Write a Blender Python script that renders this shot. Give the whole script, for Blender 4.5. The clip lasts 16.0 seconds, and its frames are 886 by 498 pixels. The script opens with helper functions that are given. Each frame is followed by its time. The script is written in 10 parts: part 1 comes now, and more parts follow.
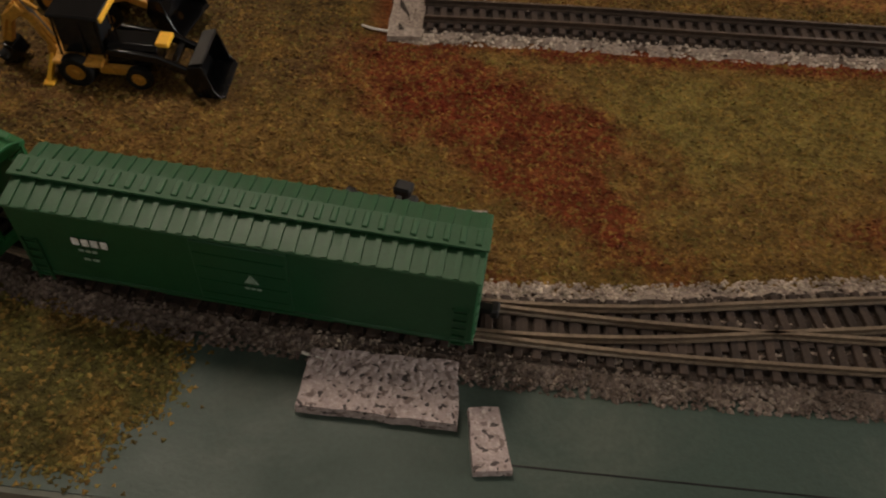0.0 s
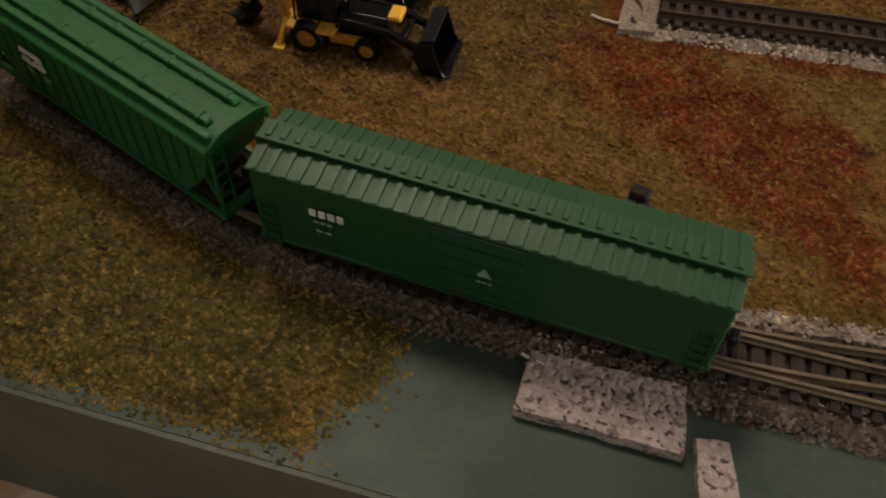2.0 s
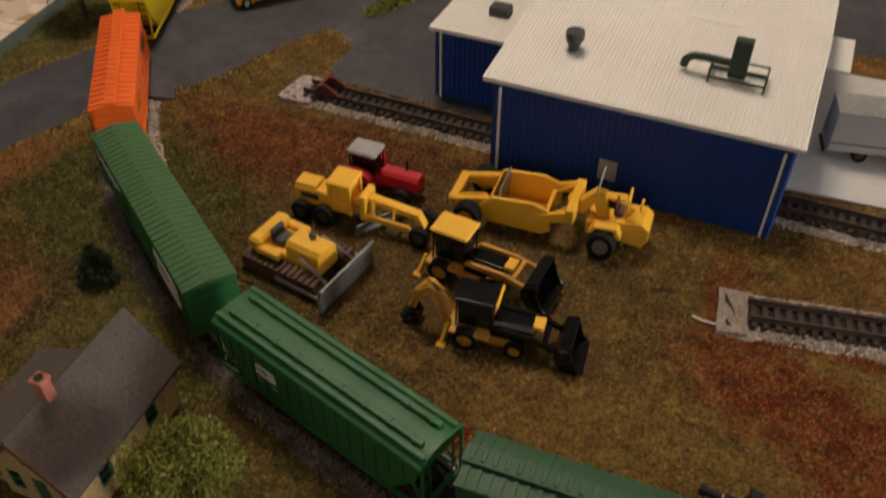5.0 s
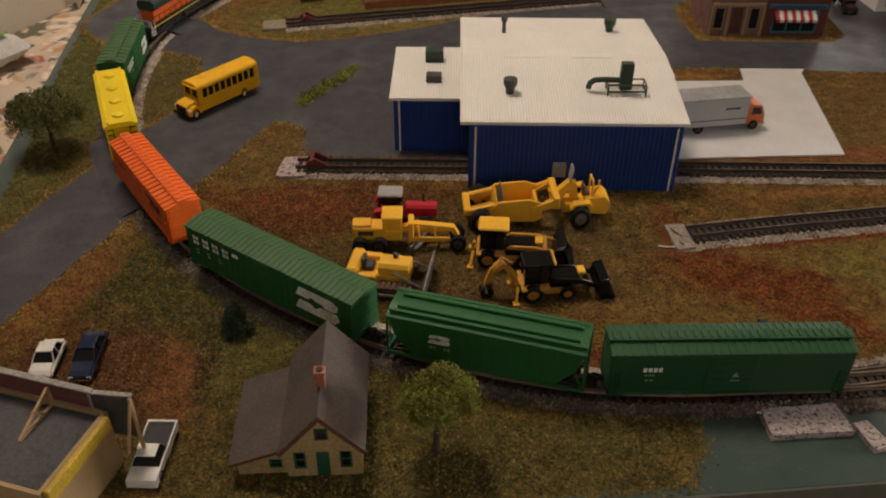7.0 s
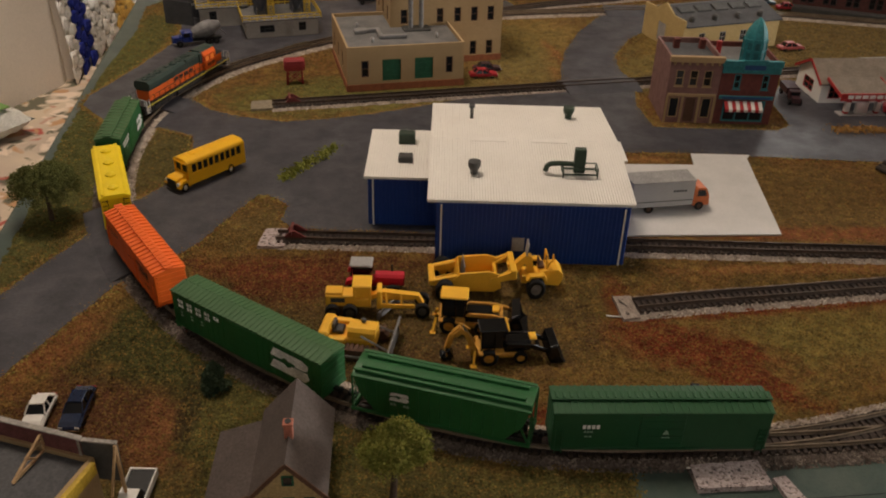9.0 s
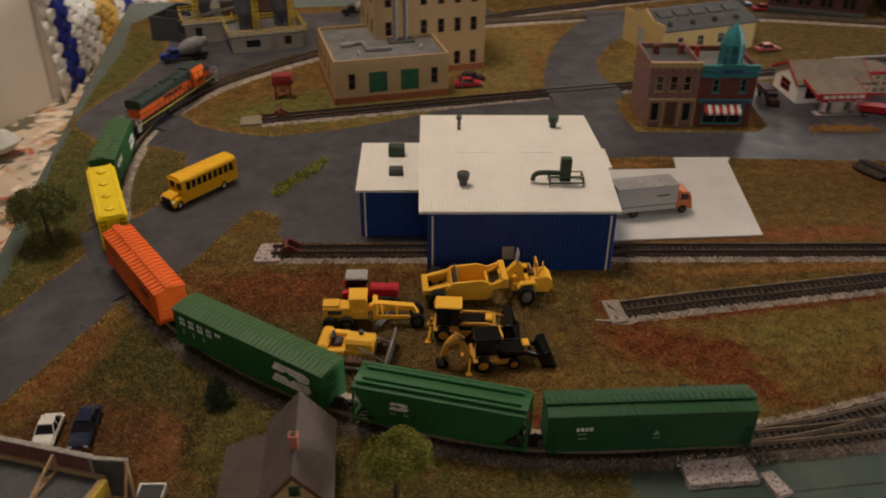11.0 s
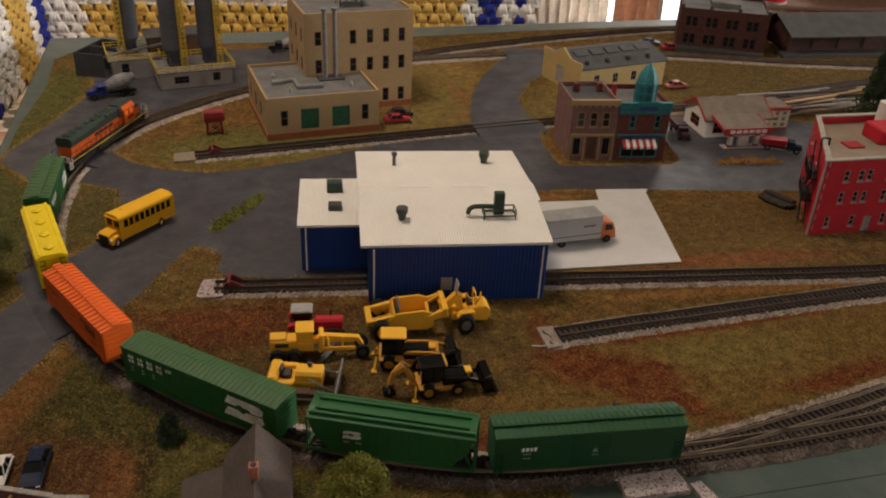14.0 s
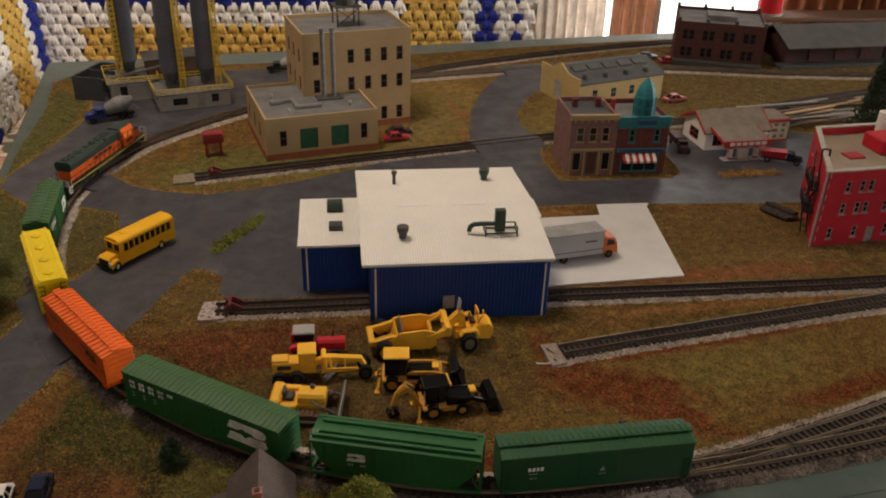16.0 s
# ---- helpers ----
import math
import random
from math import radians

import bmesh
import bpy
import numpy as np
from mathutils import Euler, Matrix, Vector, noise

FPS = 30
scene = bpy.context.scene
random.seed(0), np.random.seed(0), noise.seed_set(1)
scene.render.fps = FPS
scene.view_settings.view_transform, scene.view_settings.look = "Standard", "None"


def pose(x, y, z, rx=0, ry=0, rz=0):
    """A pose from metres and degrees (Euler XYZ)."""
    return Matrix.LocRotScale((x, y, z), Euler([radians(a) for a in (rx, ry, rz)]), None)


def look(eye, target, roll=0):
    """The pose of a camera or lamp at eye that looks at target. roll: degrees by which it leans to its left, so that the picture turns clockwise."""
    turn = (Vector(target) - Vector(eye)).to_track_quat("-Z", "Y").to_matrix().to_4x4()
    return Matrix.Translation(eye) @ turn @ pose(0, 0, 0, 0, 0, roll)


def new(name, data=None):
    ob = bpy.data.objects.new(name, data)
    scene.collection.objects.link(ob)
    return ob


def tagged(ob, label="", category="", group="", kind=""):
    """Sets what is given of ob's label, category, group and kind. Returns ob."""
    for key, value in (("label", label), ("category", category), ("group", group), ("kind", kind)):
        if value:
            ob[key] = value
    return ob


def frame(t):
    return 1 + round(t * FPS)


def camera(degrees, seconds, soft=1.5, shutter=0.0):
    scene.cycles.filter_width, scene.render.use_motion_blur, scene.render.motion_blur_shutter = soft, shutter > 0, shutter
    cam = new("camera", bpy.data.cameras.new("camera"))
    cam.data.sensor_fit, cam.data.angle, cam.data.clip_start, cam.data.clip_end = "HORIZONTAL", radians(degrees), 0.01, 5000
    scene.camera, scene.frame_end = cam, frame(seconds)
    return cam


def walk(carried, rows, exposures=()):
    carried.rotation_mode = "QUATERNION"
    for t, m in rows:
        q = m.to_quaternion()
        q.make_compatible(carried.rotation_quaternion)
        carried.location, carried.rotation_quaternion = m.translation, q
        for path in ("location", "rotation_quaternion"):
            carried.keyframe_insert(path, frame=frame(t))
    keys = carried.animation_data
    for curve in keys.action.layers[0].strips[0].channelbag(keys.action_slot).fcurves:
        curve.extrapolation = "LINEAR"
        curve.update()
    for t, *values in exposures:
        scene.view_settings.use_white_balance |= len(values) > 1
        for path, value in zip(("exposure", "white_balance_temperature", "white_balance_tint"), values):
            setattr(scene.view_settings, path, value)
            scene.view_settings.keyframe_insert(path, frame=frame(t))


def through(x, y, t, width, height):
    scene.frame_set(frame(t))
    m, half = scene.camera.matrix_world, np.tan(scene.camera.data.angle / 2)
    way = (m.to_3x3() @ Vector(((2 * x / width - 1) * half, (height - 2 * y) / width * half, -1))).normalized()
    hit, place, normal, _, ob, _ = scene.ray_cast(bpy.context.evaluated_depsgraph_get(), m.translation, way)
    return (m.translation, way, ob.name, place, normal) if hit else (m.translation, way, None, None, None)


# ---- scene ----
# ---- camera and its way ----
cam = camera(54.94, 16.0, soft=2.0, shutter=0.35)
PATH = [
    (0, (0.17105, -0.28315, 0.17496), (0.15349, -0.15854, 0.01951), 4.79),
    (0.5, (0.16803, -0.28214, 0.17265), (0.14200, -0.16124, 0.01547), 3.11),
    (1, (0.16199, -0.28353, 0.16918), (0.13313, -0.16544, 0.01037), 4.28),
    (1.5, (0.15385, -0.28216, 0.16684), (0.11726, -0.16796, 0.00678), 2.99),
    (2, (0.14354, -0.28212, 0.16836), (0.10035, -0.16813, 0.00980), 1.72),
    (2.5, (0.13088, -0.27798, 0.16781), (0.08401, -0.16563, 0.00912), 0.82),
    (3, (0.11312, -0.27900, 0.17022), (0.06530, -0.16757, 0.01118), 1.26),
    (3.5, (0.09712, -0.28027, 0.17141), (0.04637, -0.16951, 0.01281), 1.00),
    (4, (0.09344, -0.28206, 0.18469), (0.04030, -0.16984, 0.02789), 0.98),
    (4.5, (0.09702, -0.29066, 0.20464), (0.04017, -0.16852, 0.05682), 0.63),
    (5, (0.10798, -0.30159, 0.24031), (0.04894, -0.16616, 0.10550), 0.25),
    (5.2, (0.10954, -0.30202, 0.24750), (0.04917, -0.16290, 0.11711), 0.07),
    (7.3, (-0.01657, -0.45900, 0.29271), (-0.01417, -0.29489, 0.17842), 0.68),
    (7.5, (-0.00628, -0.46151, 0.29831), (-0.00491, -0.29396, 0.18911), 1.36),
    (8, (0.00201, -0.46862, 0.30371), (0.00307, -0.29880, 0.19807), 1.44),
    (8.5, (0.00467, -0.47196, 0.29906), (0.00815, -0.30304, 0.19203), 1.55),
    (8.7, (0.00164, -0.47729, 0.30252), (0.00399, -0.30738, 0.19703), 1.73),
    (10.8, (0.02631, -0.48946, 0.32125), (0.01920, -0.31952, 0.21604), -0.06),
    (11, (-0.00056, -0.49123, 0.32184), (0.00314, -0.32108, 0.21679), 0.56),
    (11.5, (-0.06242, -0.50720, 0.32751), (-0.03957, -0.33785, 0.22359), -0.38),
    (12, (-0.04709, -0.51677, 0.32572), (-0.01701, -0.35117, 0.21768), 1.73),
    (12.5, (-0.01883, -0.51734, 0.32818), (0.00152, -0.34822, 0.22338), 2.18),
    (13, (-0.01124, -0.51275, 0.32981), (0.00913, -0.34140, 0.22870), 2.36),
    (13.5, (-0.01900, -0.51053, 0.32868), (-0.00275, -0.33840, 0.22815), 2.17),
    (14, (-0.01804, -0.50918, 0.33522), (0.00523, -0.33678, 0.23654), 2.77),
    (14.5, (-0.01695, -0.50275, 0.33328), (0.00709, -0.33008, 0.23526), 2.17),
    (15, (-0.01842, -0.50395, 0.33311), (0.00505, -0.33082, 0.23577), 2.18),
    (15.5, (-0.01797, -0.50480, 0.33643), (0.00522, -0.33056, 0.24101), 1.71),
    (16, (-0.01831, -0.50569, 0.33532), (0.00492, -0.33148, 0.23987), 1.75),
]
walk(cam, [(t, look(eye, target, roll)) for t, eye, target, roll in PATH], exposures=((0.0, -0.2), (2.0, -0.14), (4.0, -0.06), (5.0, -0.03), (8.0, -0.02), (11.0, -0.1), (12.5, -0.05), (16.0, -0.06)))

# ---- world and lamps ----
world = bpy.data.worlds.new("room_light")
scene.world = world
world.use_nodes = True
world.node_tree.nodes["Background"].inputs[0].default_value = (0.5, 0.42, 0.36, 1)
world.node_tree.nodes["Background"].inputs[1].default_value = 0.015


def area_lamp(name, eye, target, sx, sy, watts, colour):
    data = bpy.data.lights.new(name, "AREA")
    data.shape, data.size, data.size_y, data.energy, data.color = "RECTANGLE", sx, sy, watts, colour
    ob = new(name, data)
    ob.matrix_world = look(eye, target)
    return ob


# the ceiling lamp of the room and the daylight that comes in at its north and east windows
area_lamp("ceiling_lamp_light", (-0.27, 0.30, 1.12), (-0.27, 0.30, 0), 0.30, 0.30, 7.7, (1.0, 0.83, 0.68))
area_lamp("window_daylight", (0.64, 1.06, 0.28), (0.3, 0.0, 0.1), 0.45, 0.7, 0.5, (1.0, 0.93, 0.86))
area_lamp("window_daylight_east", (3.34, 0.30, 0.40), (-0.4, 0.3, 0.0), 0.8, 0.5, 68.0, (1.0, 0.93, 0.85))
# added soft fill from behind the viewer, no source is seen there
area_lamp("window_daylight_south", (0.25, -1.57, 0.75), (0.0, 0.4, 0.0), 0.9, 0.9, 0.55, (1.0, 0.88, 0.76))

# ---- helpers ----
U = 0.068      # one plan unit in metres: the plan is drawn in units of a 1:160 model, 68 mm each


def part(name, bm, material, parent=None, label="", kind=""):
    """Links a bmesh in plan units as one mesh object."""
    bmesh.ops.scale(bm, vec=(U, U, U), verts=bm.verts)
    me = bpy.data.meshes.new(name)
    bm.to_mesh(me)
    bm.free()
    me.materials.append(material)
    ob = new(name, me)
    if parent is not None:
        ob.parent = parent
    return tagged(ob, label=label, kind=kind)


def piece(name, me, parent, x, y, z, rz=0.0, rx=0.0, ry=0.0):
    """An object on a shared mesh."""
    ob = new(name, me)
    ob.parent = parent
    ob.matrix_basis = pose(x * U, y * U, z * U, rx, ry, rz)
    return ob


def mesh_of(name, bm, material):
    bmesh.ops.scale(bm, vec=(U, U, U), verts=bm.verts)
    me = bpy.data.meshes.new(name)
    bm.to_mesh(me)
    bm.free()
    me.materials.append(material)
    return me


def raw(name, verts, faces, material, parent=None, kind="", label=""):
    me = bpy.data.meshes.new(name)
    me.from_pydata((np.asarray(verts) * U).tolist(), [], faces if isinstance(faces, list) else faces.tolist())
    me.materials.append(material)
    ob = new(name, me)
    if parent is not None:
        ob.parent = parent
    return tagged(ob, kind=kind, label=label)


def thing(name, x, y, rz, label, category, group="", z=0.0, kind=""):
    ob = new(name)
    ob.empty_display_size = 0.01
    ob.matrix_basis = pose(x * U, y * U, z * U, 0, 0, rz)
    return tagged(ob, label, category, group, kind)


def B():
    return bmesh.new()


def box(bm, x0, x1, y0, y1, z0, z1, bev=0.0, m=None):
    """A box from its limits, with bevelled edges."""
    r = bmesh.ops.create_cube(bm, size=1)
    vs = r["verts"]
    for v in vs:
        v.co = Vector(((x0 + x1) / 2 + v.co.x * (x1 - x0), (y0 + y1) / 2 + v.co.y * (y1 - y0), (z0 + z1) / 2 + v.co.z * (z1 - z0)))
    if bev:
        es = list({e for v in vs for e in v.link_edges})
        n = bmesh.ops.bevel(bm, geom=es, offset=bev, segments=1, affect="EDGES", profile=0.5)
        vs = list({v for f in n["faces"] for v in f.verts} | {v for v in vs if v.is_valid})
    if m is not None:
        bmesh.ops.transform(bm, matrix=m, verts=vs)
    return bm


def prism(bm, pts, z0, z1, taper=1.0, m=None):
    """An upright prism on a 2D outline (counter-clockwise); taper scales its top."""
    cx, cy = sum(p[0] for p in pts) / len(pts), sum(p[1] for p in pts) / len(pts)
    lo = [bm.verts.new((x, y, z0)) for x, y in pts]
    hi = [bm.verts.new((cx + (x - cx) * taper, cy + (y - cy) * taper, z1)) for x, y in pts]
    n = len(pts)
    bm.faces.new(lo[::-1])
    bm.faces.new(hi)
    for i in range(n):
        bm.faces.new((lo[i], lo[(i + 1) % n], hi[(i + 1) % n], hi[i]))
    if m is not None:
        bmesh.ops.transform(bm, matrix=m, verts=lo + hi)
    return bm


def profile(bm, pts, x0, x1, m=None):
    """A side outline in (y, z) drawn out along x."""
    a = [bm.verts.new((x0, y, z)) for y, z in pts]
    b = [bm.verts.new((x1, y, z)) for y, z in pts]
    n = len(pts)
    bm.faces.new(a[::-1])
    bm.faces.new(b)
    for i in range(n):
        bm.faces.new((a[i], a[(i + 1) % n], b[(i + 1) % n], b[i]))
    if m is not None:
        bmesh.ops.transform(bm, matrix=m, verts=a + b)
    bmesh.ops.recalc_face_normals(bm, faces=bm.faces)
    return bm


def side(bm, pts, y0, y1, m=None):
    """A side outline in (x, z) drawn out along y."""
    a = [bm.verts.new((x, y0, z)) for x, z in pts]
    b = [bm.verts.new((x, y1, z)) for x, z in pts]
    n = len(pts)
    bm.faces.new(a)
    bm.faces.new(b[::-1])
    for i in range(n):
        bm.faces.new((a[(i + 1) % n], a[i], b[i], b[(i + 1) % n]))
    if m is not None:
        bmesh.ops.transform(bm, matrix=m, verts=a + b)
    bmesh.ops.recalc_face_normals(bm, faces=bm.faces)
    return bm


def rod(bm, a, b, r, seg=8, r2=None):
    """A round rod from a to b."""
    a, b = Vector(a), Vector(b)
    d = b - a
    q = d.to_track_quat("Z", "Y").to_matrix().to_4x4()
    bmesh.ops.create_cone(bm, cap_ends=True, segments=seg, radius1=r, radius2=r if r2 is None else r2, depth=d.length,
                          matrix=Matrix.Translation((a + b) / 2) @ q)
    return bm


def bar(bm, a, b, w, h):
    """A square bar from a to b."""
    a, b = Vector(a), Vector(b)
    d = b - a
    q = d.to_track_quat("X", "Z").to_matrix().to_4x4()
    bmesh.ops.create_cube(bm, size=1, matrix=Matrix.Translation((a + b) / 2) @ q @ Matrix.Diagonal((d.length, w, h, 1)))
    return bm


def tube(bm, pts, r, seg=8):
    for a, b in zip(pts, pts[1:]):
        rod(bm, a, b, r, seg)
    return bm


def torus_tyre(bm, c, r, w, seg=18, axis="y"):
    """A tyre with rounded shoulders about a level axle."""
    prof = [(r * 0.55, -w / 2), (r * 0.93, -w / 2), (r, -w * 0.3), (r, w * 0.3), (r * 0.93, w / 2), (r * 0.55, w / 2)]
    rings = []
    for i in range(seg):
        an = 2 * math.pi * i / seg
        ring = []
        for rr, o in prof:
            p = (c[0] + rr * math.cos(an), c[1] + o, c[2] + rr * math.sin(an)) if axis == "y" else (c[0] + o, c[1] + rr * math.cos(an), c[2] + rr * math.sin(an))
            ring.append(bm.verts.new(p))
        rings.append(ring)
    for i in range(seg):
        a, b = rings[i], rings[(i + 1) % seg]
        for j in range(len(prof)):
            k = (j + 1) % len(prof)
            bm.faces.new((a[j], a[k], b[k], b[j]))
    bmesh.ops.recalc_face_normals(bm, faces=bm.faces)
    return bm


def wheel(parent, c, r, w, tyre_mat, rim_mat, name="wheel"):
    """A wheel with tyre and rim; c is its middle."""
    o = new(name)
    o.parent = parent
    o.matrix_basis = pose(c[0] * U, c[1] * U, c[2] * U)
    o.empty_display_size = 0.005
    part("tyre", torus_tyre(B(), (0, 0, 0), r, w), tyre_mat, o)
    b = B()
    rod(b, (0, -w * 0.36, 0), (0, w * 0.36, 0), r * 0.6, 14)
    rod(b, (0, -w * 0.48, 0), (0, w * 0.48, 0), r * 0.22, 10)
    part("rim", b, rim_mat, o)
    return o


def wall(bm, p0, p1, z0, z1, t, holes=()):
    """A wall from p0 to p1 whose outer face is on the right of that way, with openings (u0, u1, z0, z1)."""
    p0, p1 = Vector((p0[0], p0[1], 0)), Vector((p1[0], p1[1], 0))
    d = (p1 - p0)
    ln = d.length
    d.normalize()
    n = Vector((-d.y, d.x, 0))
    start = t if 0 < t < ln / 4 else 0.0       # the wall before it ends in this corner
    us = sorted({start, ln, *[h[0] for h in holes], *[h[1] for h in holes]})
    zs = sorted({z0, z1, *[h[2] for h in holes], *[h[3] for h in holes]})
    V = {}

    def v(u, z, k):
        key = (round(u, 5), round(z, 5), k)
        if key not in V:
            q = p0 + d * u + n * (t * k)
            V[key] = bm.verts.new((q.x, q.y, z))
        return V[key]

    def solid(i, j):
        if not (0 <= i < len(us) - 1 and 0 <= j < len(zs) - 1):
            return False
        cu, cz = (us[i] + us[i + 1]) / 2, (zs[j] + zs[j + 1]) / 2
        return not any(h[0] < cu < h[1] and h[2] < cz < h[3] for h in holes)

    for i in range(len(us) - 1):
        for j in range(len(zs) - 1):
            if not solid(i, j):
                continue
            a, b, c, e = us[i], us[i + 1], zs[j], zs[j + 1]
            bm.faces.new((v(a, c, 0), v(b, c, 0), v(b, e, 0), v(a, e, 0)))
            bm.faces.new((v(a, e, 1), v(b, e, 1), v(b, c, 1), v(a, c, 1)))
            if not solid(i - 1, j):
                bm.faces.new((v(a, c, 1), v(a, c, 0), v(a, e, 0), v(a, e, 1)))
            if not solid(i + 1, j):
                bm.faces.new((v(b, c, 0), v(b, c, 1), v(b, e, 1), v(b, e, 0)))
            if not solid(i, j - 1):
                bm.faces.new((v(a, c, 1), v(b, c, 1), v(b, c, 0), v(a, c, 0)))
            if not solid(i, j + 1):
                bm.faces.new((v(a, e, 0), v(b, e, 0), v(b, e, 1), v(a, e, 1)))
    return bm


def on_wall(p0, p1):
    """Pose (plan units) with x along the wall, y inwards and z up, at p0."""
    d = Vector((p1[0] - p0[0], p1[1] - p0[1], 0)).normalized()
    n = Vector((-d.y, d.x, 0))
    return Matrix(((d.x, n.x, 0, p0[0]), (d.y, n.y, 0, p0[1]), (0, 0, 1, 0), (0, 0, 0, 1)))


def window(parent, p0, p1, h, frame_mat, pane_mat, bars=1, cross=1, name="window", sill=None, depth=0.012, fw=0.012):
    """A sash window in an opening of a wall: frame, pane and sill."""
    m = on_wall(p0, p1)
    u0, u1, z0, z1 = h
    b = B()
    y0, y1 = depth * 0.4, depth * 1.6
    for x0, x1, a, c in ((u0, u0 + fw, z0, z1), (u1 - fw, u1, z0, z1), (u0 + fw, u1 - fw, z0, z0 + fw), (u0 + fw, u1 - fw, z1 - fw, z1)):
        box(b, x0, x1, y0, y1, a, c)
    for k in range(cross):
        zz = z0 + (z1 - z0) * (k + 1) / (cross + 1)
        box(b, u0 + fw, u1 - fw, y0 + 0.001, y1 - 0.001, zz - fw * 0.35, zz + fw * 0.35)
    for k in range(bars - 1):
        uu = u0 + (u1 - u0) * (k + 1) / bars
        box(b, uu - fw * 0.3, uu + fw * 0.3, y0 + 0.002, y1 - 0.002, z0 + fw, z1 - fw)
    bmesh.ops.transform(b, matrix=m, verts=b.verts)
    w = part(name, b, frame_mat, parent)
    b = box(B(), u0 + fw * 0.5, u1 - fw * 0.5, depth, depth * 1.3, z0 + fw * 0.5, z1 - fw * 0.5)
    bmesh.ops.transform(b, matrix=m, verts=b.verts)
    part("pane", b, pane_mat, w)
    if sill is not None:
        b = box(B(), u0 - 0.01, u1 + 0.01, -0.012, depth * 0.4, z0 - 0.014, z0 - 0.001)
        bmesh.ops.transform(b, matrix=m, verts=b.verts)
        part("sill", b, sill, w)
    return w


def soften(t, w=0.006, parts=None):
    """Rounds the moulded edges of a small plastic or cast thing."""
    for o in [t, *t.children_recursive]:
        if o.type == "MESH" and o.data.users == 1 and (parts is None or o.name.split(".")[0] in parts):
            m = o.modifiers.new("rounding", "BEVEL")
            m.width, m.segments, m.limit_method, m.angle_limit, m.harden_normals = w * U, 2, "ANGLE", radians(32), True
            o.data.polygons.foreach_set("use_smooth", [True] * len(o.data.polygons))
    return t


# ---- materials ----
def nodes_of(name):
    m = bpy.data.materials.new(name)
    m.use_nodes = True
    nt = m.node_tree
    return m, nt, nt.nodes["Principled BSDF"]


def noise_node(nt, vec, size, detail=4.0, rough=0.6, distort=0.0):
    n = nt.nodes.new("ShaderNodeTexNoise")
    n.inputs["Scale"].default_value = 1.0 / (size * U)
    n.inputs["Detail"].default_value = detail
    n.inputs["Roughness"].default_value = rough
    n.inputs["Distortion"].default_value = distort
    nt.links.new(vec, n.inputs["Vector"])
    return n.outputs["Fac"]


def ramp(nt, fac, lo, hi, a=0.0, b=1.0):
    r = nt.nodes.new("ShaderNodeMapRange")
    r.inputs[1].default_value, r.inputs[2].default_value, r.inputs[3].default_value, r.inputs[4].default_value = lo, hi, a, b
    nt.links.new(fac, r.inputs[0])
    return r.outputs[0]


def mixc(nt, fac, a, b, how="MIX"):
    n = nt.nodes.new("ShaderNodeMix")
    n.data_type, n.blend_type = "RGBA", how
    for sock, val in ((n.inputs[0], fac), (n.inputs[6], a), (n.inputs[7], b)):
        if hasattr(val, "links"):
            nt.links.new(val, sock)
        elif isinstance(val, tuple):
            sock.default_value = (*val, 1)
        else:
            sock.default_value = val
    return n.outputs[2]


def mat(name, base, alt=None, size=0.12, fine=0.02, rough=0.6, metal=0.0, bump=0.2, grain=0.25, spec=0.4, dirt=None, dirt_at=0.62, rand=0.0):
    """Painted, moulded or bare surface: two tones at one scale, grain at a finer one, stains where dirt is given."""
    m, nt, bs = nodes_of(name)
    co = nt.nodes.new("ShaderNodeTexCoord").outputs["Object"]
    alt = alt or tuple(c * 0.8 for c in base)
    n1 = noise_node(nt, co, size)
    n2 = noise_node(nt, co, fine, 3)
    col = mixc(nt, ramp(nt, n1, 0.35, 0.65), base, alt)
    if dirt:
        n3 = noise_node(nt, co, size * 2.1, 6, 0.7, 0.4)
        col = mixc(nt, ramp(nt, n3, dirt_at - 0.06, dirt_at + 0.12, 0.0, 0.75), col, dirt)
    g = ramp(nt, n2, 0.3, 0.7, 1 - grain, 1 + grain)
    if rand:
        oi = nt.nodes.new("ShaderNodeObjectInfo").outputs["Random"]
        mul = nt.nodes.new("ShaderNodeMath")
        mul.operation = "MULTIPLY"
        nt.links.new(g, mul.inputs[0])
        nt.links.new(ramp(nt, oi, 0, 1, 1 - rand, 1 + rand), mul.inputs[1])
        g = mul.outputs[0]
    hsv = nt.nodes.new("ShaderNodeHueSaturation")
    nt.links.new(col, hsv.inputs["Color"])
    nt.links.new(g, hsv.inputs["Value"])
    nt.links.new(hsv.outputs[0], bs.inputs["Base Color"])
    nt.links.new(ramp(nt, n1, 0.3, 0.7, max(rough - 0.08, 0.03), min(rough + 0.08, 1)), bs.inputs["Roughness"])
    bs.inputs["Metallic"].default_value = metal
    bs.inputs["Specular IOR Level"].default_value = spec
    if bump:
        bp = nt.nodes.new("ShaderNodeBump")
        bp.inputs["Strength"].default_value = bump
        bp.inputs["Distance"].default_value = fine * U * 0.5
        nt.links.new(n2, bp.inputs["Height"])
        nt.links.new(bp.outputs[0], bs.inputs["Normal"])
    return m


def glass_mat(name, tint, rough=0.08):
    m, nt, bs = nodes_of(name)
    bs.inputs["Base Color"].default_value = (*tint, 1)
    bs.inputs["Roughness"].default_value = rough
    bs.inputs["Specular IOR Level"].default_value = 0.4
    return m


